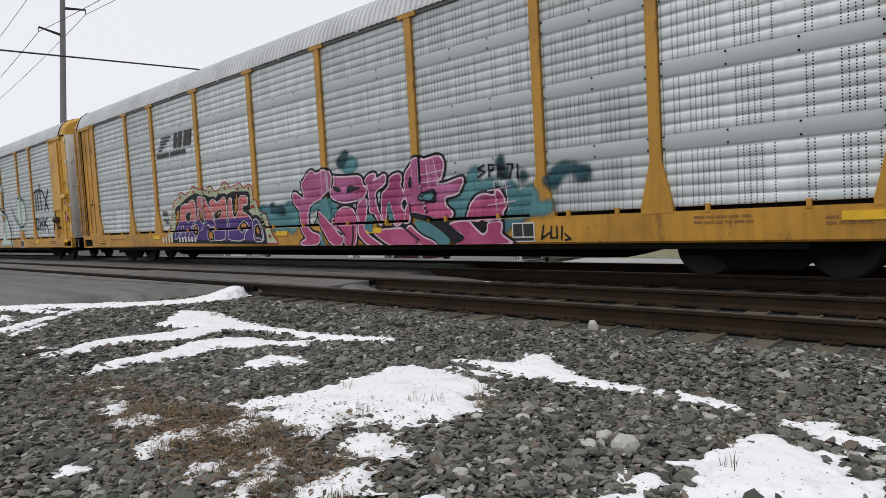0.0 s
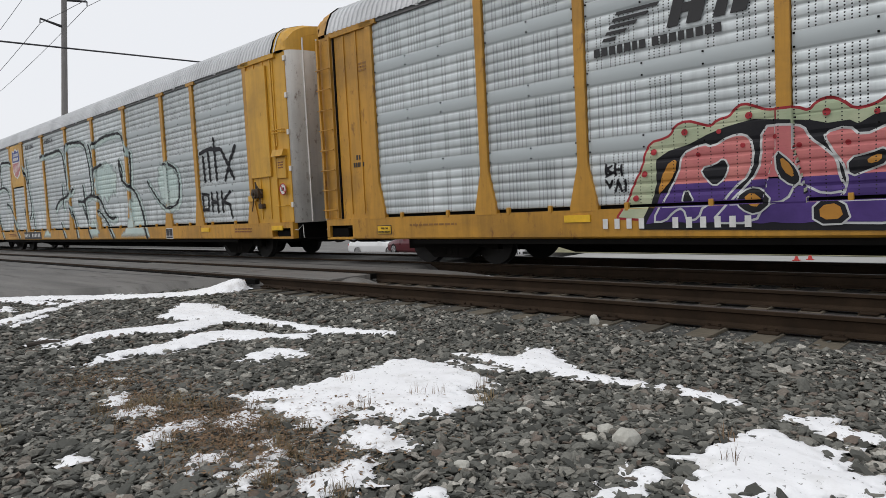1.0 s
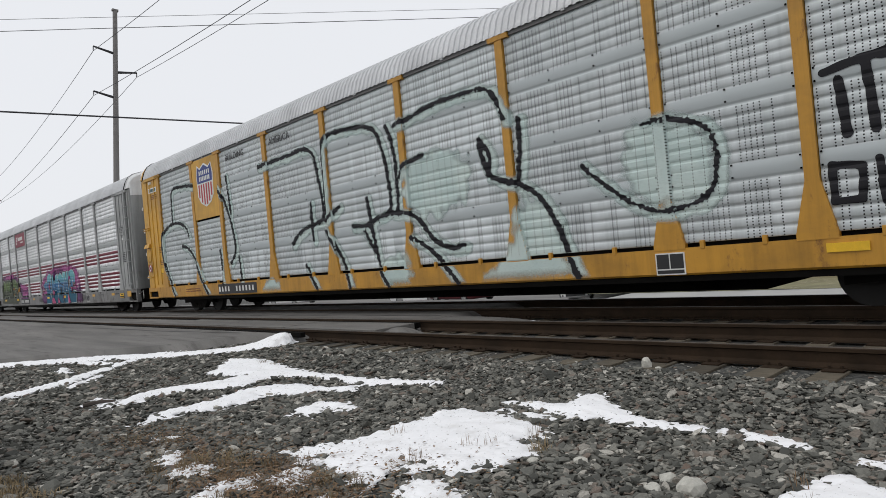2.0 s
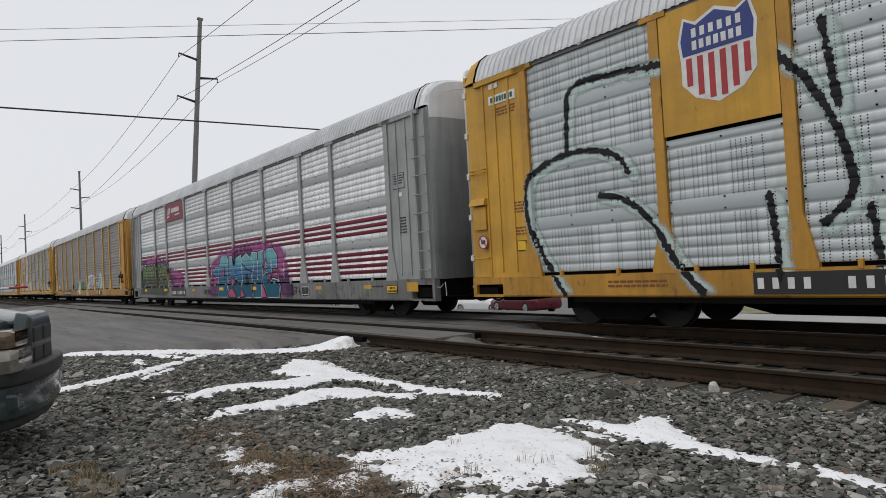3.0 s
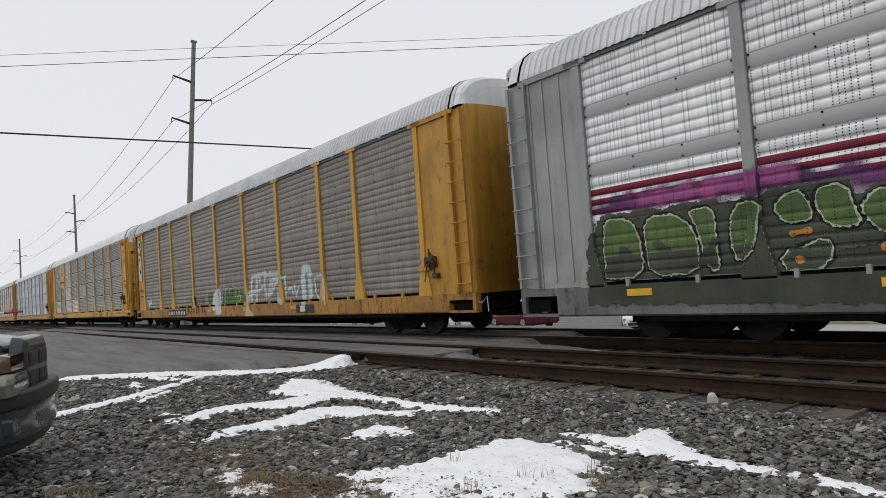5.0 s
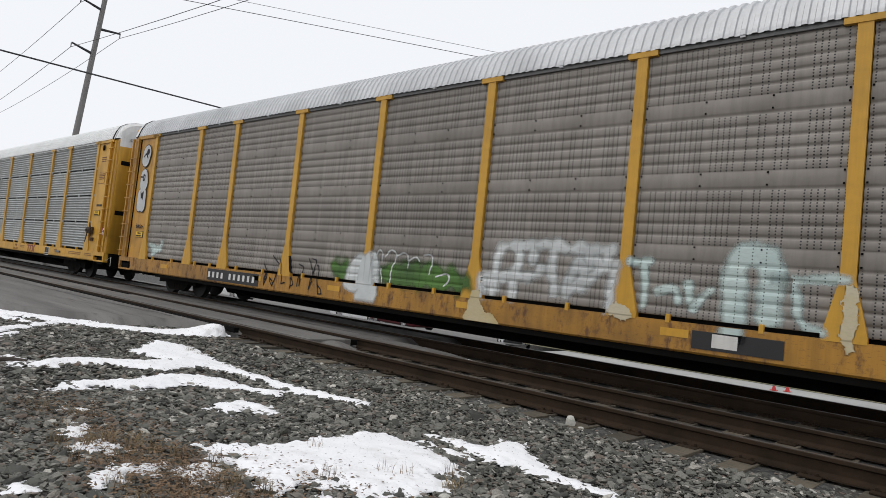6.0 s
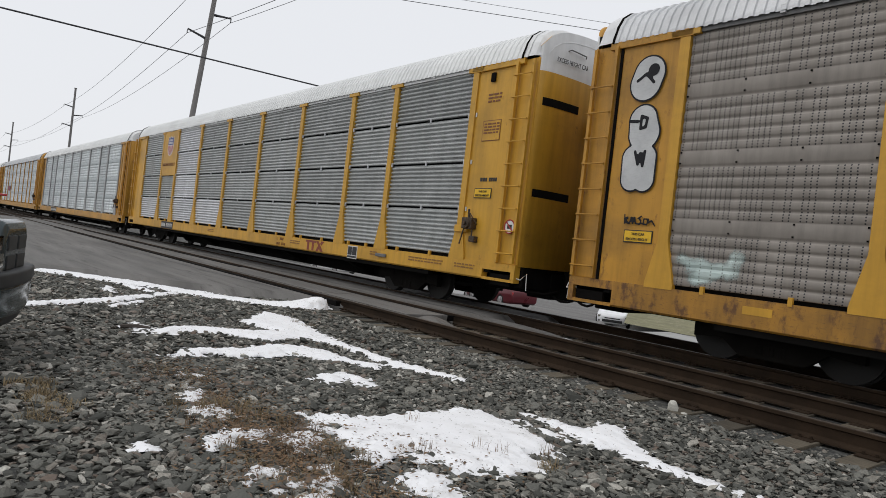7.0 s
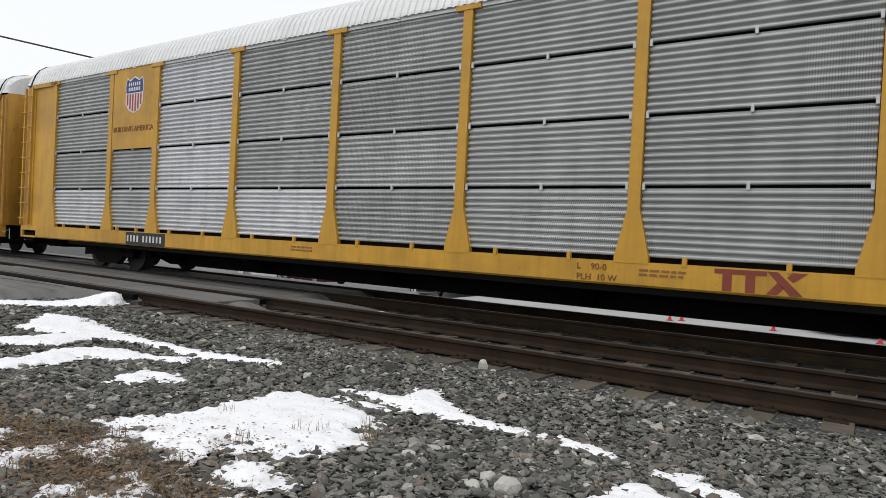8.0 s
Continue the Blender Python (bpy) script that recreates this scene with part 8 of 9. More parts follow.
box(bm, 5.35, 6.5, -SIDE - .002, -SIDE + .006, .62, .86)
part("data_panel", bm, INK_BLACK, car_d, "black panel half peeled off the sill")
part("data_patch", boxed(5.62, 5.95, -SIDE - .008, -SIDE - .002, .66, .84), WHITE_DOOR, car_d)

# clean yellow car
plate("sign_plate", car_e, -8.98, -7.23, 3.0, 4.97, -SIDE + 0.03, YELLOW_NEW, "yellow sign plate between two posts", .02)
shield(car_e, -8.06, 4.3, .78, .86, -SIDE + 0.01)
lettering("slogan", car_e, "BUILDING AMERICA", -8.92, 3.42, .19, -SIDE + 0.008, INK_BROWN)
sill_mark(car_e, DIMS_E, -8.15, -6.55, "xxxx xxxxxx")
lettering("stencil", car_e, "L    90-0", 3.5, .86, .13, -SIDE + 0.006, INK_BROWN)
lettering("stencil", car_e, "PLH  10 W", 3.5, .71, .13, -SIDE + 0.006, INK_BROWN)
bm = bmesh.new()
y0, y1 = -SIDE + .002, -SIDE + .008
box(bm, 5.37, 5.98, y0, y1, .92, .98)
box(bm, 5.47, 5.58, y0, y1, .70, .92)
box(bm, 5.74, 5.85, y0, y1, .70, .92)
prism(bm, [(5.98, .98), (6.1, .98), (6.38, .70), (6.24, .70)], y0, y1)
prism(bm, [(6.26, .98), (6.42, .98), (6.27, .86), (6.2, .92)], y0, y1)
prism(bm, [(5.98, .70), (6.1, .70), (6.17, .79), (6.1, .85)], y0, y1)
part("company_mark", bm, INK_RUST, car_e, "red-brown company mark on the sill")
data_box(car_e, DIMS_E, 7.67)
notice(car_e, 12.25, 2.26, .5, .2, -SIDE + .03)
no_entry(car_e, 13.4, 1.72)
plate("stencil_box", car_e, 12.28, 12.8, 3.42, 3.84, -SIDE + .03, INK_BROWN, "small framed stencil on yellow paint", .003)
plate("stencil_face", car_e, 12.295, 12.785, 3.435, 3.825, -SIDE + .027, YELLOW_NEW, "", .003)
small_print(car_e, 12.33, 3.75, .42, 4, INK_BROWN, -SIDE + .021, .03)
small_print(car_e, 12.35, 4.35, .36, 3, INK_BROWN, -SIDE + .03, .035)
marks("number_stencil", car_e, 12.38, 2.6, .075, (.8, .8, .6, -.4, .6, .6, .6, .6), -SIDE + .03, INK_BLACK, .2)
for u, w_ in ((-2.4, .55), (4.4, .6), (8.7, .3), (10.3, 1.2), (11.9, .6)):
    small_print(car_e, u, .88, w_, 2, INK_FADED, -SIDE + .004, .03)
part("sill_handle", boxed(9.0, 9.42, -SIDE - .04, -SIDE + .005, .80, .88, bevel=.02), INK_GREY, car_e)


def leaf_point(y):
    bend = math.acos((abs(y) / (SIDE - 0.09)) ** (1 / 0.75))
    return END - .02 + .2 * math.sin(bend) ** .8


for z in (2.40, 4.14):
    for a, b in ((-1.34, -.42), (.2, 1.12)):
        bm = bmesh.new()
        rings = []
        for i in range(9):
            y = a + (b - a) * i / 8
            x = leaf_point(y)
            rings.append([bm.verts.new((x + .004 + dx, y, z + dz)) for dx, dz in ((-.03, -.075), (.012, -.075), (.012, .075), (-.03, .075))])
        for r0, r1 in zip(rings[:-1], rings[1:]):
            for k in range(4):
                bm.faces.new((r0[k], r1[k], r1[(k + 1) % 4], r0[(k + 1) % 4]))
        bm.faces.new(rings[0])
        bm.faces.new(rings[-1][::-1])
        bmesh.ops.recalc_face_normals(bm, faces=bm.faces)
        part("door_slot", bm, BLACK_STEEL, car_e, "black louvre slot in the end door")
for y0 in (-1.16, .3):
    words = lettering("door_words", car_e, "EXCESS HEIGHT CAR", 0, 0, .105, 0, INK_BLACK)
    words.matrix_basis = pose(leaf_point(y0) + .05, y0, 4.93, 90, 0, 83 if y0 < 0 else 97) @ Matrix.Diagonal((.82, 1.2, 1, 1))
    part("grab_iron", tube([(leaf_point(y0) + .03, y0 + .3, 5.2), (leaf_point(y0 + .2) + .07, y0 + .33, 5.22), (leaf_point(y0 + .6) + .07, y0 + .75, 5.2), (leaf_point(y0 + .6) + .03, y0 + .78, 5.17)], .012), INK_GREY, car_e)
part("chute", boxed(12.4, 12.52, -SIDE - .01, -SIDE + .02, 4.62, 4.8), BLACK_STEEL, car_e)

# far cars
plate("sign_plate", car_g, -6.9, -4.9, 2.1, 2.6, -SIDE + 0.035, INK_MAROON, "small maroon plate", .02)
sill_mark(car_f, (.98, 4.9, .6), -7.5, -5.2, "xxxx xxxxxx")


# ---------------------------------------------------------------- vehicles
TYRE = surface("tyre_rubber", (0.018, 0.018, 0.018), 0.85, 0, 0.2, 6, 40, 0.2)
CAR_GLASS = surface("dark_car_glass", (0.02, 0.025, 0.03), 0.08, 0, 0.1, 3, 20, 0)
CAR_WHITE = surface("white_car_paint", (0.80, 0.81, 0.82), 0.3, 0, 0.05, 2, 40, 0.02)
CAR_BLUE = surface("blue_car_paint", (0.015, 0.12, 0.32), 0.25, 0.2, 0.1, 2, 40, 0.02)
CAR_RED = surface("red_car_paint", (0.11, 0.013, 0.02), 0.3, 0.1, 0.1, 2, 40, 0.02)
CAR_GREEN = surface("grey_green_car_paint", (0.045, 0.062, 0.066), 0.18, 0.2, 0.15, 2, 40, 0.02)
LAMP_LENS = surface("clear_lamp_lens", (0.30, 0.29, 0.25), 0.10, 0.45, 0.35, 9, 60, 0.1)
LAMP_AMBER = surface("amber_lamp_lens", (0.20, 0.15, 0.10), 0.10, 0.3, 0.4, 9, 60, 0.1)
TRIM_BLACK = surface("black_plastic_trim", (0.022, 0.023, 0.024), 0.6, 0, 0.2, 4, 60, 0.1)
ALLOY = surface("alloy_rim", (0.45, 0.45, 0.46), 0.35, 0.7, 0.2, 4, 40, 0.05)


def wheel(parent, x, y, r, width):
    s = 1 if y > 0 else -1
    bm = bmesh.new()
    rod(bm, (x, y - width / 2, r), (x, y + width / 2, r), r, None, 28)
    bmesh.ops.bevel(bm, geom=[e for e in bm.edges if len(e.link_faces) == 2 and abs(e.calc_face_angle(0)) > 1.0], offset=0.03, segments=2, affect="EDGES")
    w_ = part("wheel", bm, TYRE, parent)
    bm = bmesh.new()
    rod(bm, (x, y + s * (width / 2 - 0.01), r), (x, y + s * (width / 2 + 0.008), r), r * 0.66, r * 0.62, 24)
    part("rim", bm, ALLOY, w_)
    bm = bmesh.new()
    for i in range(5):
        a = i * 1.2566
        rod(bm, (x, y + s * (width / 2 + 0.012), r), (x + 0.55 * r * math.cos(a), y + s * (width / 2 + 0.012), r + 0.55 * r * math.sin(a)), 0.025, 0.035, 6)
    part("spokes", bm, ALLOY, w_)


def lofted(sections, taper=0.0):
    """A body shell from stations along x: (x, half width low, half width high, z low, z belt, z top)."""
    bm = bmesh.new()
    rings = []
    for x, wl, wh, z0, zb, z1 in sections:
        pts = [(-wl * 0.92, z0), (-wl, z0 + 0.10), (-wl, zb), (-wh, z1 - 0.04), (-wh * 0.9, z1), (wh * 0.9, z1), (wh, z1 - 0.04), (wl, zb), (wl, z0 + 0.10), (wl * 0.92, z0)]
        rings.append([bm.verts.new((x, a, b)) for a, b in pts])
    n = len(rings[0])
    for r0, r1 in zip(rings[:-1], rings[1:]):
        for i in range(n):
            bm.faces.new((r0[i], r0[(i + 1) % n], r1[(i + 1) % n], r1[i]))
    bm.faces.new(rings[0][::-1])
    bm.faces.new(rings[-1])
    bmesh.ops.recalc_face_normals(bm, faces=bm.faces)
    return bm


def rounded(ob, width=0.04):
    """Soft pressed-metal edges."""
    b = ob.modifiers.new("edges", "BEVEL")
    b.width, b.segments, b.limit_method, b.angle_limit = width, 3, "ANGLE", radians(18)
    ob.data.polygons.foreach_set("use_smooth", [True] * len(ob.data.polygons))
    return ob


def sedan(label, paint_mat, x, y, z, turn, low=1.0):
    car = tagged(new("sedan"), label, "car", "cars beyond the railway")
    h = low
    rounded(part("body", lofted([(2.28, .55, .5, .22, .42, .58 * h), (2.15, .80, .70, .18, .55, .72 * h), (1.2, .89, .80, .17, .62, .90 * h), (.75, .90, .80, .17, .65, .95 * h), (-1.5, .90, .80, .17, .68, .98 * h), (-2.1, .86, .76, .2, .7, .98 * h), (-2.3, .78, .7, .3, .6, .85 * h)]), paint_mat, car))
    rounded(part("cabin", lofted([(.95, .74, .70, .86 * h, .90 * h, .94 * h), (.25, .77, .62, .86 * h, .95 * h, 1.38 * h), (-.3, .77, .63, .86 * h, .95 * h, 1.45 * h), (-1.0, .77, .62, .86 * h, .95 * h, 1.40 * h), (-1.75, .74, .68, .86 * h, .92 * h, .99 * h)]), CAR_GLASS, car, "dark window glass"))
    rounded(part("roof_panel", lofted([(.22, .60, .58, 1.37 * h, 1.385 * h, 1.41 * h), (-.3, .62, .59, 1.43 * h, 1.45 * h, 1.475 * h), (-1.02, .60, .58, 1.38 * h, 1.40 * h, 1.43 * h)]), paint_mat, car))
    part("grille", boxed(2.22, 2.31, -.52, .52, .28, .42, bevel=.02), TRIM_BLACK, car)
    part("grille", boxed(2.20, 2.295, -.40, .40, .47, .52, bevel=.01), TRIM_BLACK, car)
    for s in (-1, 1):
        part("headlight", boxed(2.02, 2.21, min(s * .46, s * .76), max(s * .46, s * .76), .50, .62, bevel=.03), LAMP_LENS, car, "clear headlight")
        part("fog_light", boxed(2.12, 2.23, min(s * .58, s * .72), max(s * .58, s * .72), .28, .38, bevel=.02), TRIM_BLACK, car)
        part("wing_mirror", boxed(.55, .7, min(s * .88, s * 1.04), max(s * .88, s * 1.04), .92 * h, 1.05 * h, bevel=.03), paint_mat, car)
        part("tail_light", boxed(-2.28, -2.14, min(s * .5, s * .78), max(s * .5, s * .78), .65, .8, bevel=.02), INK_RED, car)
        for wx in (1.38, -1.35):
            wheel(car, wx, s * .80, .32, .2)
    car.matrix_basis = pose(x, y, z, 0, 0, turn)
    return car


sedan("white sedan waiting at the crossing", CAR_WHITE, -22.2, 31.4, -1.98, -58)
sedan("low blue sports car on the street", CAR_BLUE, .3, 24.3, -1.10, 180, 0.86)
sedan("dark red car parked beyond the crossing", CAR_RED, -25.6, 25.5, -1.45, 170)
sedan("white car parked far beyond the crossing", CAR_WHITE, -34, 30, -1.98, 10)
sedan("white car parked far beyond the crossing", CAR_WHITE, -46, 27, -1.65, 185)


def pickup(x, y, z, turn):
    """Front on +x; the near side is -y."""
    car = tagged(new("pickup_truck"), "grey-green pickup truck with black-topped bumper on gravel", "pickup truck")
    rounded(part("body", lofted([(2.74, .50, .46, .62, 1.02, 1.20), (2.66, .93, .72, .58, 1.02, 1.23), (2.4, .98, .82, .55, 1.06, 1.28), (1.2, 1.0, .86, .5, 1.12, 1.36), (.9, 1.0, .86, .5, 1.14, 1.38), (-2.9, 1.0, .94, .5, 1.14, 1.36), (-3.0, .98, .9, .52, 1.1, 1.34)]), CAR_GREEN, car))
    rounded(part("hood_bulge", lofted([(2.55, .40, .36, 1.12, 1.18, 1.25), (2.2, .46, .40, 1.2, 1.26, 1.34), (.95, .5, .44, 1.3, 1.38, 1.45)]), CAR_GREEN, car))
    rounded(part("cab", lofted([(1.0, .86, .82, 1.3, 1.36, 1.42), (.3, .86, .66, 1.3, 1.4, 1.92), (-.9, .86, .68, 1.3, 1.4, 1.95), (-1.05, .86, .72, 1.3, 1.38, 1.5)]), CAR_GLASS, car, "dark cab glass"))
    rounded(part("cab_roof", lofted([(.32, .66, .62, 1.88, 1.92, 1.97), (-.92, .68, .64, 1.90, 1.95, 2.0)]), CAR_GREEN, car))
    rounded(part("grille_surround", lofted([(2.90, .40, .36, .80, 1.10, 1.19), (2.87, .46, .42, .78, 1.12, 1.24), (2.78, .49, .45, .77, 1.14, 1.26)]), CAR_GREEN, car))
    for i in range(2):
        for s in (-1, 1):
            part("grille_opening", boxed(2.84, 2.912, min(s * .03, s * .34), max(s * .03, s * .34), .82 + i * .17, .95 + i * .17, bevel=.015), TRIM_BLACK, car)
    for s in (-1, 1):
        rounded(part("headlight", lofted([(2.88, .22, .21, .81, .90, .975), (2.83, .27, .26, .80, .9, .985), (2.5, .30, .295, .79, .9, .99), (2.15, .30, .295, .80, .9, .98)]), LAMP_LENS, car, "hazy headlight"), .02).location = (-.17, .74, 0) if s > 0 else (.03, -.68, 0)
        rounded(part("marker_light", lofted([(2.86, .22, .21, 1.0, 1.05, 1.11), (2.81, .27, .26, .995, 1.05, 1.13), (2.5, .30, .285, .995, 1.06, 1.15), (2.1, .30, .28, 1.0, 1.07, 1.16)]), LAMP_AMBER, car, "amber marker light"), .02).location = (-.17, .74, 0) if s > 0 else (.03, -.68, 0)
        part("wheel_arch", rods([((1.65 + .5 * math.cos(a * .314), s * 1.0, .45 + .5 * math.sin(a * .314)), (1.65 + .5 * math.cos((a + 1) * .314), s * 1.0, .45 + .5 * math.sin((a + 1) * .314))) for a in range(10)], .035), TRIM_BLACK, car)
        for wx in (1.65, -1.85):
            wheel(car, wx, s * .86, .39, .26)
        part("wing_mirror", boxed(.75, .95, min(s * 1.02, s * 1.22), max(s * 1.02, s * 1.22), 1.38, 1.6, bevel=.03), TRIM_BLACK, car)
    # wrapped bumper: painted blade with a black pad on top
    for name, z0, z1, out, mat in (("bumper", .42, .70, 0.0, CAR_GREEN), ("bumper_pad", .68, .82, .025, TRIM_BLACK), ("valance", .33, .43, -.05, TRIM_BLACK)):
        outline = []
        ring = [(2.2, -1.05), (2.5, -1.04), (2.68, -.99), (2.82, -.88), (2.92, -.66), (2.97, -.3), (2.98, 0), (2.97, .3), (2.92, .66), (2.82, .88), (2.68, .99), (2.5, 1.04), (2.2, 1.05)]
        bm = bmesh.new()
        lo = [bm.verts.new((a + out, b * (1 + out * .6), z0)) for a, b in ring]
        hi = [bm.verts.new((a + out, b * (1 + out * .6), z1)) for a, b in ring]
        li = [bm.verts.new((a - .2, b * .8, z0)) for a, b in ring]
        hi2 = [bm.verts.new((a - .2, b * .8, z1)) for a, b in ring]
        for i in range(len(ring) - 1):
            for p_, q_ in ((lo, hi), (hi, hi2), (hi2, li), (li, lo)):
                bm.faces.new((p_[i], p_[i + 1], q_[i + 1], q_[i]))
        bm.faces.new((lo[0], hi[0], hi2[0], li[0]))
        bm.faces.new((li[-1], hi2[-1], hi[-1], lo[-1]))
        bmesh.ops.recalc_face_normals(bm, faces=bm.faces)
        rounded(part(name, bm, mat, car, "black rubber bumper pad" if name == "bumper_pad" else ""), 0.03)
    for s in (-1, 1):
        part("fog_light", boxed(2.80, 2.895, s * .78 - .11, s * .78 + .11, .5, .63, bevel=.025), CAR_GREEN, car)
    part("underbody", boxed(-2.8, 2.5, -.88, .88, .26, .52, bevel=.03), TRIM_BLACK, car)
    part("bed_floor", boxed(-2.85, -1.1, -.85, .85, 1.36, 1.37), TRIM_BLACK, car)
    car.matrix_basis = pose(x, y, z, 0, 0, turn) @ Matrix.Diagonal((1, 1, 1.02, 1))
    return car


pickup(-8.11, -1.92, -0.31, 72)


# ---------------------------------------------------------------- red block wall, small things and a bare tree beyond the railway
wall = tagged(new("wall_red"), "low red painted block wall behind the verge", "wall", kind="structure")
part("wall_core", boxed(-13.0, 8.0, 29.55, 29.85, FAR_Z - .4, FAR_Z + 1.55), RED_BLOCK, wall)
course = part("block", boxed(-.198, .198, -.03, .02, -.096, .096, bevel=.008), RED_BLOCK, wall)
count = 0
for r in range(6):
    for i in range(48):
        x = -12.6 + i * .41 + (.2 if r % 2 else 0)
        m = pose(x, 29.545, FAR_Z + .2 + r * .206)
        if count == 0:
            course.matrix_basis = m
        else:
            again(course, m)
        count += 1
part("wall_cap", boxed(-13.1, 8.1, 29.48, 29.92, FAR_Z + 1.55, FAR_Z + 1.63, bevel=.015), CONCRETE, wall)

ORANGE_PLASTIC = surface("red_plastic", (0.55, 0.04, 0.035), 0.5, 0, 0.15, 4, 40, 0.05)
# Small cones added in place of shapeless red debris on the pavement.
for x, y in ((-6.0, 22.6), (-5.7, 22.95), (-2.9, 22.9), (-.1, 22.4)):
    bm = bmesh.new()
    box(bm, -.10, .10, -.10, .10, 0, .02, .006)
    rod(bm, (0, 0, .02), (0, 0, .14), .07, .035, 14)
    c_ = tagged(part("traffic_cone", bm, ORANGE_PLASTIC), "small red cone standing in for red debris on pale pavement", "traffic cone", "cones on the pavement")
    c_.matrix_basis = pose(x, y, FAR_Z + .135)


def bare_tree(x, y, z, height, seed):
    """Trunk, limbs and a crown of fine bare twigs."""
    rng = random.Random(seed)
    tree = tagged(new("bare_tree"), "leafless winter tree with fine twigs", "tree", "bare trees")
    levels = {0: bmesh.new(), 1: bmesh.new(), 2: bmesh.new()}

    def grow(a, way, length, r, depth):
        b = a + way * length
        rod(levels[0 if depth == 0 else (1 if depth < 3 else 2)], a, b, r, r * .68, 7 if depth < 2 else 4)
        if depth >= 6:
            return
        for i in range(3 if depth < 5 else 2):
            side = Vector((rng.uniform(-1, 1), rng.uniform(-1, 1), rng.uniform(-.1, .9))).normalized()
            grow(b if i else a.lerp(b, .75), (way * .75 + side * .75).normalized(), length * rng.uniform(.6, .8), r * .6, depth + 1)

    grow(Vector((0, 0, 0)), Vector((0, 0, 1)), height * .27, height * .022, 0)
    for k, name in ((0, "trunk"), (1, "limbs"), (2, "twigs")):
        part(name, levels[k], BARK, tree)
    tree.matrix_basis = pose(x, y, z)


bare_tree(-9.5, 46, FAR_Z, 11, 3)
bare_tree(-17.5, 52, FAR_Z, 9, 8)

# tar seams on the asphalt and rubble between the tracks
for a, b in (((-31, 5.6), (-12.6, 6.1)), ((-24, 8.6), (-9.6, 8.9))):
    bm = bmesh.new()
    n = 24
    left, right = [], []
    for i in range(n + 1):
        q = i / n
        x = a[0] + (b[0] - a[0]) * q
        y = a[1] + (b[1] - a[1]) * q + .12 * noise.noise((x * .9, a[1], 0))
        z = float(road_height(y)) + .005
        w_ = .022 + .02 * noise.noise((x * 2.0, 3.0, 0))
        left.append(bm.verts.new((x, y - w_, z)))
        right.append(bm.verts.new((x, y + w_, z)))
    for i in range(n):
        bm.faces.new((left[i], left[i + 1], right[i + 1], right[i]))
    tagged(part("tar_seam", bm, TRIM_BLACK), "dark tar seam in the asphalt", "road crack", kind="structure")

rng_l = np.random.default_rng(31)
n = 3200
centre = np.array([(-3.9, 2.0), (-4.4, 2.2), (-3.3, 2.05), (-6.3, 2.1), (-5.0, 1.95), (-3.5, 2.8), (-5.6, 2.2)])[rng_l.choice(7, n, p=[.28, .18, .2, .12, .08, .08, .06])]
lx, ly = centre[:, 0] + rng_l.normal(0, .42, n), centre[:, 1] + rng_l.normal(0, .24, n)
lz = ground_height(lx, ly) + .05 + rng_l.uniform(0, .03, n)
ang, size_l = rng_l.uniform(0, 6.28, n), rng_l.uniform(.008, .024, n)
tip_ = rng_l.normal(0, .4, n)
verts, faces = [], []
for i in range(n):
    c, s, r = math.cos(ang[i]), math.sin(ang[i]), size_l[i]
    k = len(verts)
    verts += [(lx[i] - c * r, ly[i] - s * r, lz[i]), (lx[i] + s * r * .45, ly[i] - c * r * .45, lz[i] + r * .2), (lx[i] + c * r, ly[i] + s * r, lz[i] + tip_[i] * r), (lx[i] - s * r * .45, ly[i] + c * r * .45, lz[i] + r * .15)]
    faces.append((k, k + 1, k + 2, k + 3))
tagged(sheet("leaf_litter", verts, faces, LITTER), "scattered brown dead leaves among gravel", "leaf litter", kind="stuff")


# lowered crossing gate beside the road
GATE_WHITE = ink("gate_white", (0.75, 0.75, 0.73))
gate = tagged(new("crossing_gate"), "lowered crossing gate arm with red and white bands", "crossing gate")
a, b = Vector((-20.4, -3.6, 1.10)), Vector((-19.6, 2.0, 1.25))
for i in range(14):
    p0, p1 = a.lerp(b, i / 14), a.lerp(b, (i + 1) / 14)
    part("gate_band", rod(bmesh.new(), p0, p1, .042 - .001 * i, None, 8), INK_RED if i % 2 else GATE_WHITE, gate)
bm = bmesh.new()
rod(bm, (-20.4, -3.6, -.3), (-20.4, -3.6, 3.4), .07, None, 12)
box(bm, -20.6, -20.2, -3.8, -3.4, .9, 1.4, .03)
part("gate_mast", bm, GALVANISED_POLE, gate)


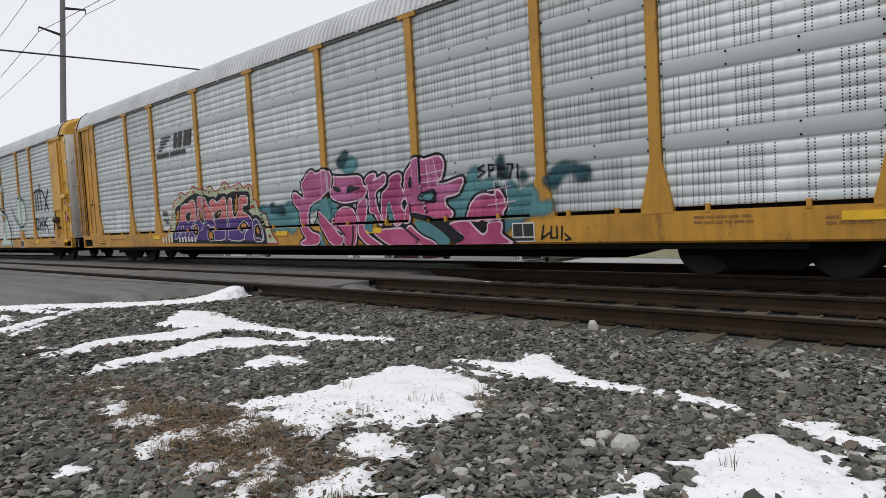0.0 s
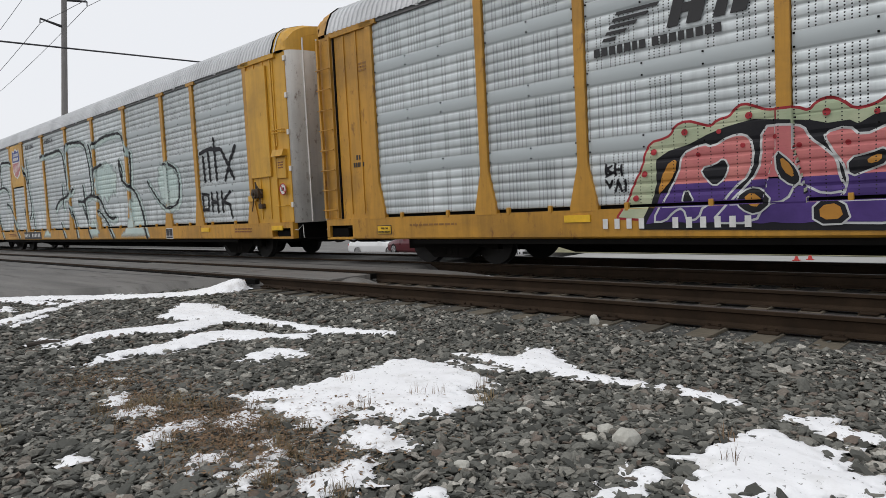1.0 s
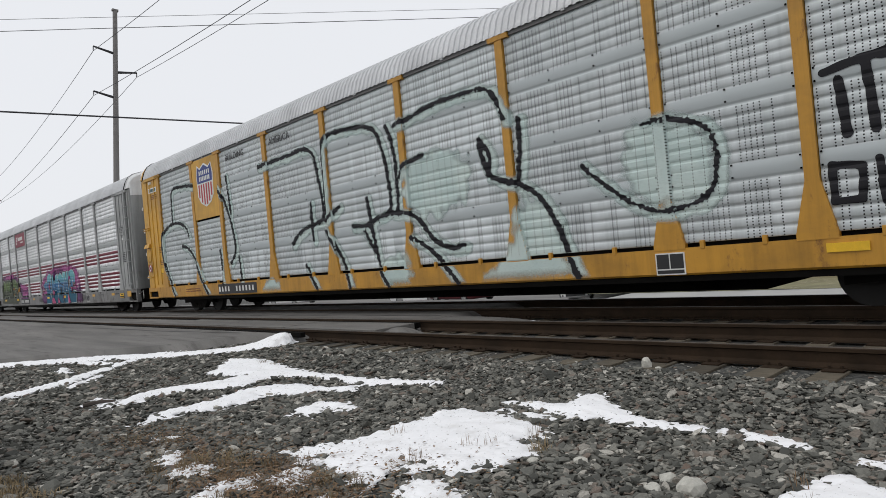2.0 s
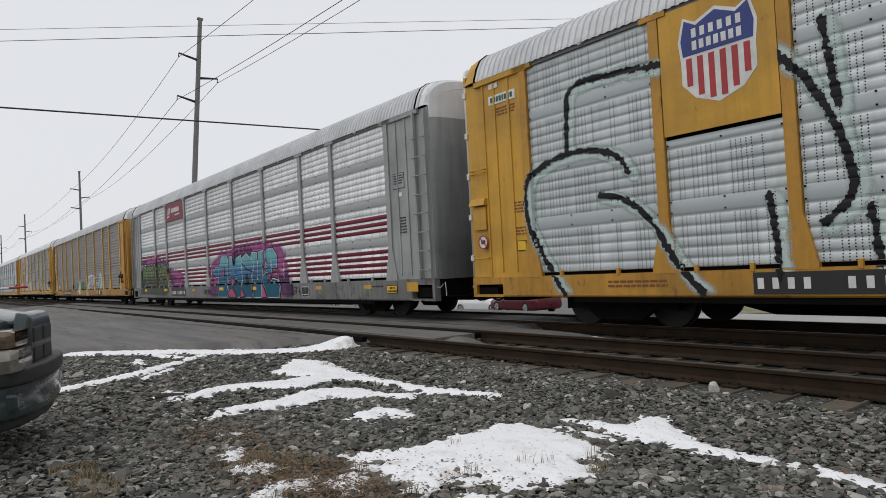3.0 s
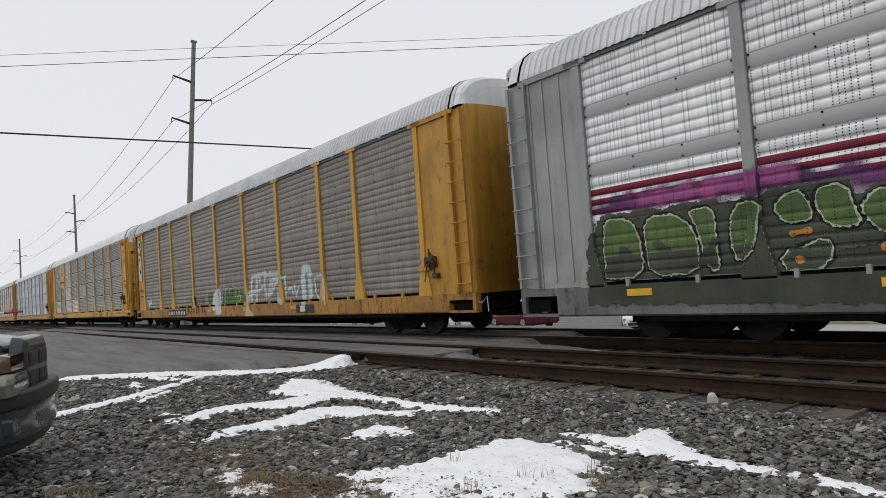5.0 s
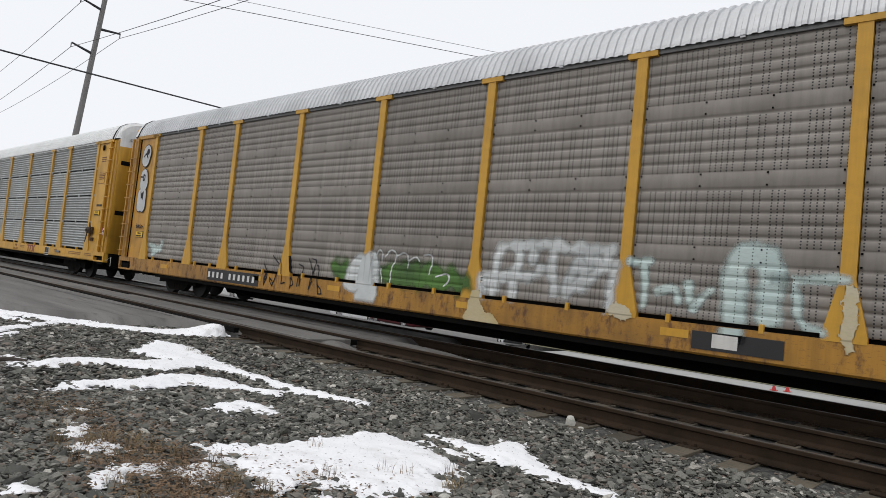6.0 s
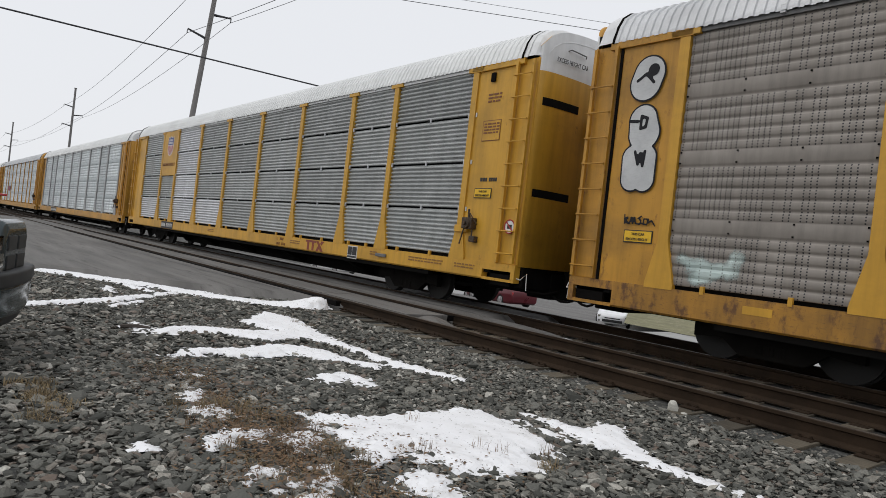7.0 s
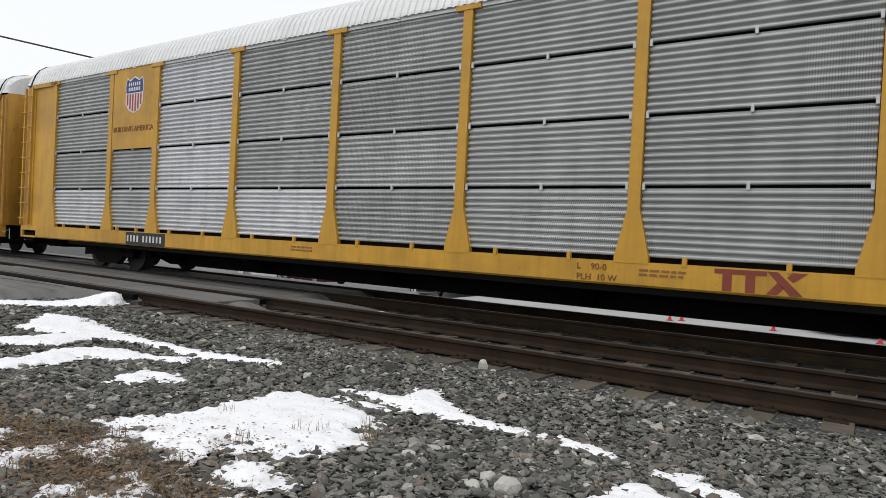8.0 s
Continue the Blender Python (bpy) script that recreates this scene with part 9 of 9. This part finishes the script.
# the ragged end of the asphalt between the tracks, with snow left on it
def mound(name, x, y, rx, ry, rise, base, material, seed):
    n, m_ = 28, 8
    verts, faces = [(x, y, base + rise)], []
    for j in range(1, m_ + 1):
        q = j / m_
        for i in range(n):
            a = 6.2832 * i / n
            k = q * (1 + .28 * noise.noise((math.cos(a) * 1.7, math.sin(a) * 1.7, seed)) + .10 * noise.noise((math.cos(a) * 6, math.sin(a) * 6, seed)))
            h = rise * (1 - q ** 2.2) + .012 * noise.noise((q * 6 * math.cos(a), q * 6 * math.sin(a), seed + 5)) * (q < 1)
            verts.append((x + rx * k * math.cos(a), y + ry * k * math.sin(a), base + h - (.03 if j == m_ else 0)))
    for i in range(n):
        faces.append((0, 1 + i, 1 + (i + 1) % n))
        for j in range(m_ - 1):
            a, b = 1 + j * n + i, 1 + j * n + (i + 1) % n
            faces.append((a, a + n, b + n, b))
    return sheet(name, verts, faces, material, smooth=True)


tagged(mound("asphalt_edge", -8.6, 8.72, 1.9, .50, .16, -.205, ASPHALT, 2.0), "crumbled end of the asphalt between the tracks", "asphalt", kind="structure")
tagged(mound("asphalt_edge", -7.0, 8.62, 1.0, .30, .10, -.205, ASPHALT, 5.0), "crumbled end of the asphalt between the tracks", "asphalt", kind="structure")
tagged(mound("asphalt_edge", -9.1, 7.24, .75, .42, .165, -.195, ASPHALT, 7.0), "crumbled end of the asphalt between the rails", "asphalt", kind="structure")
for i, (x, y, rx, ry, h) in enumerate(((-7.05, 8.66, .34, .09, .055), (-6.55, 8.6, .22, .05, .04), (-6.2, 8.58, .16, .045, .04), (-9.3, 8.9, .08, .05, .05))):
    tagged(mound("snow_patch", x, y, rx, ry, h, -.15 if i < 1 else -.18, SNOW, 11.0 + i), "small lump of old snow between the tracks", "snow", "snow lumps")


# ---------------------------------------------------------------- what moves
def train_place(k, t):
    return START + SPEED * t + 0.007 * (t - 4) ** 2 - PITCH * k


def motions():
    for k, car in cars:
        walk(car, [(t, pose(train_place(k, t), TRACK_Y, 0)) for t in range(9)])
    for w_ in rolling_wheels:
        x, y, z = w_.location
        walk(w_, [(f / FPS, pose(x, y, z, 0, math.degrees(SPEED * f / FPS / z), 0)) for f in range(0, 241)])


motions()
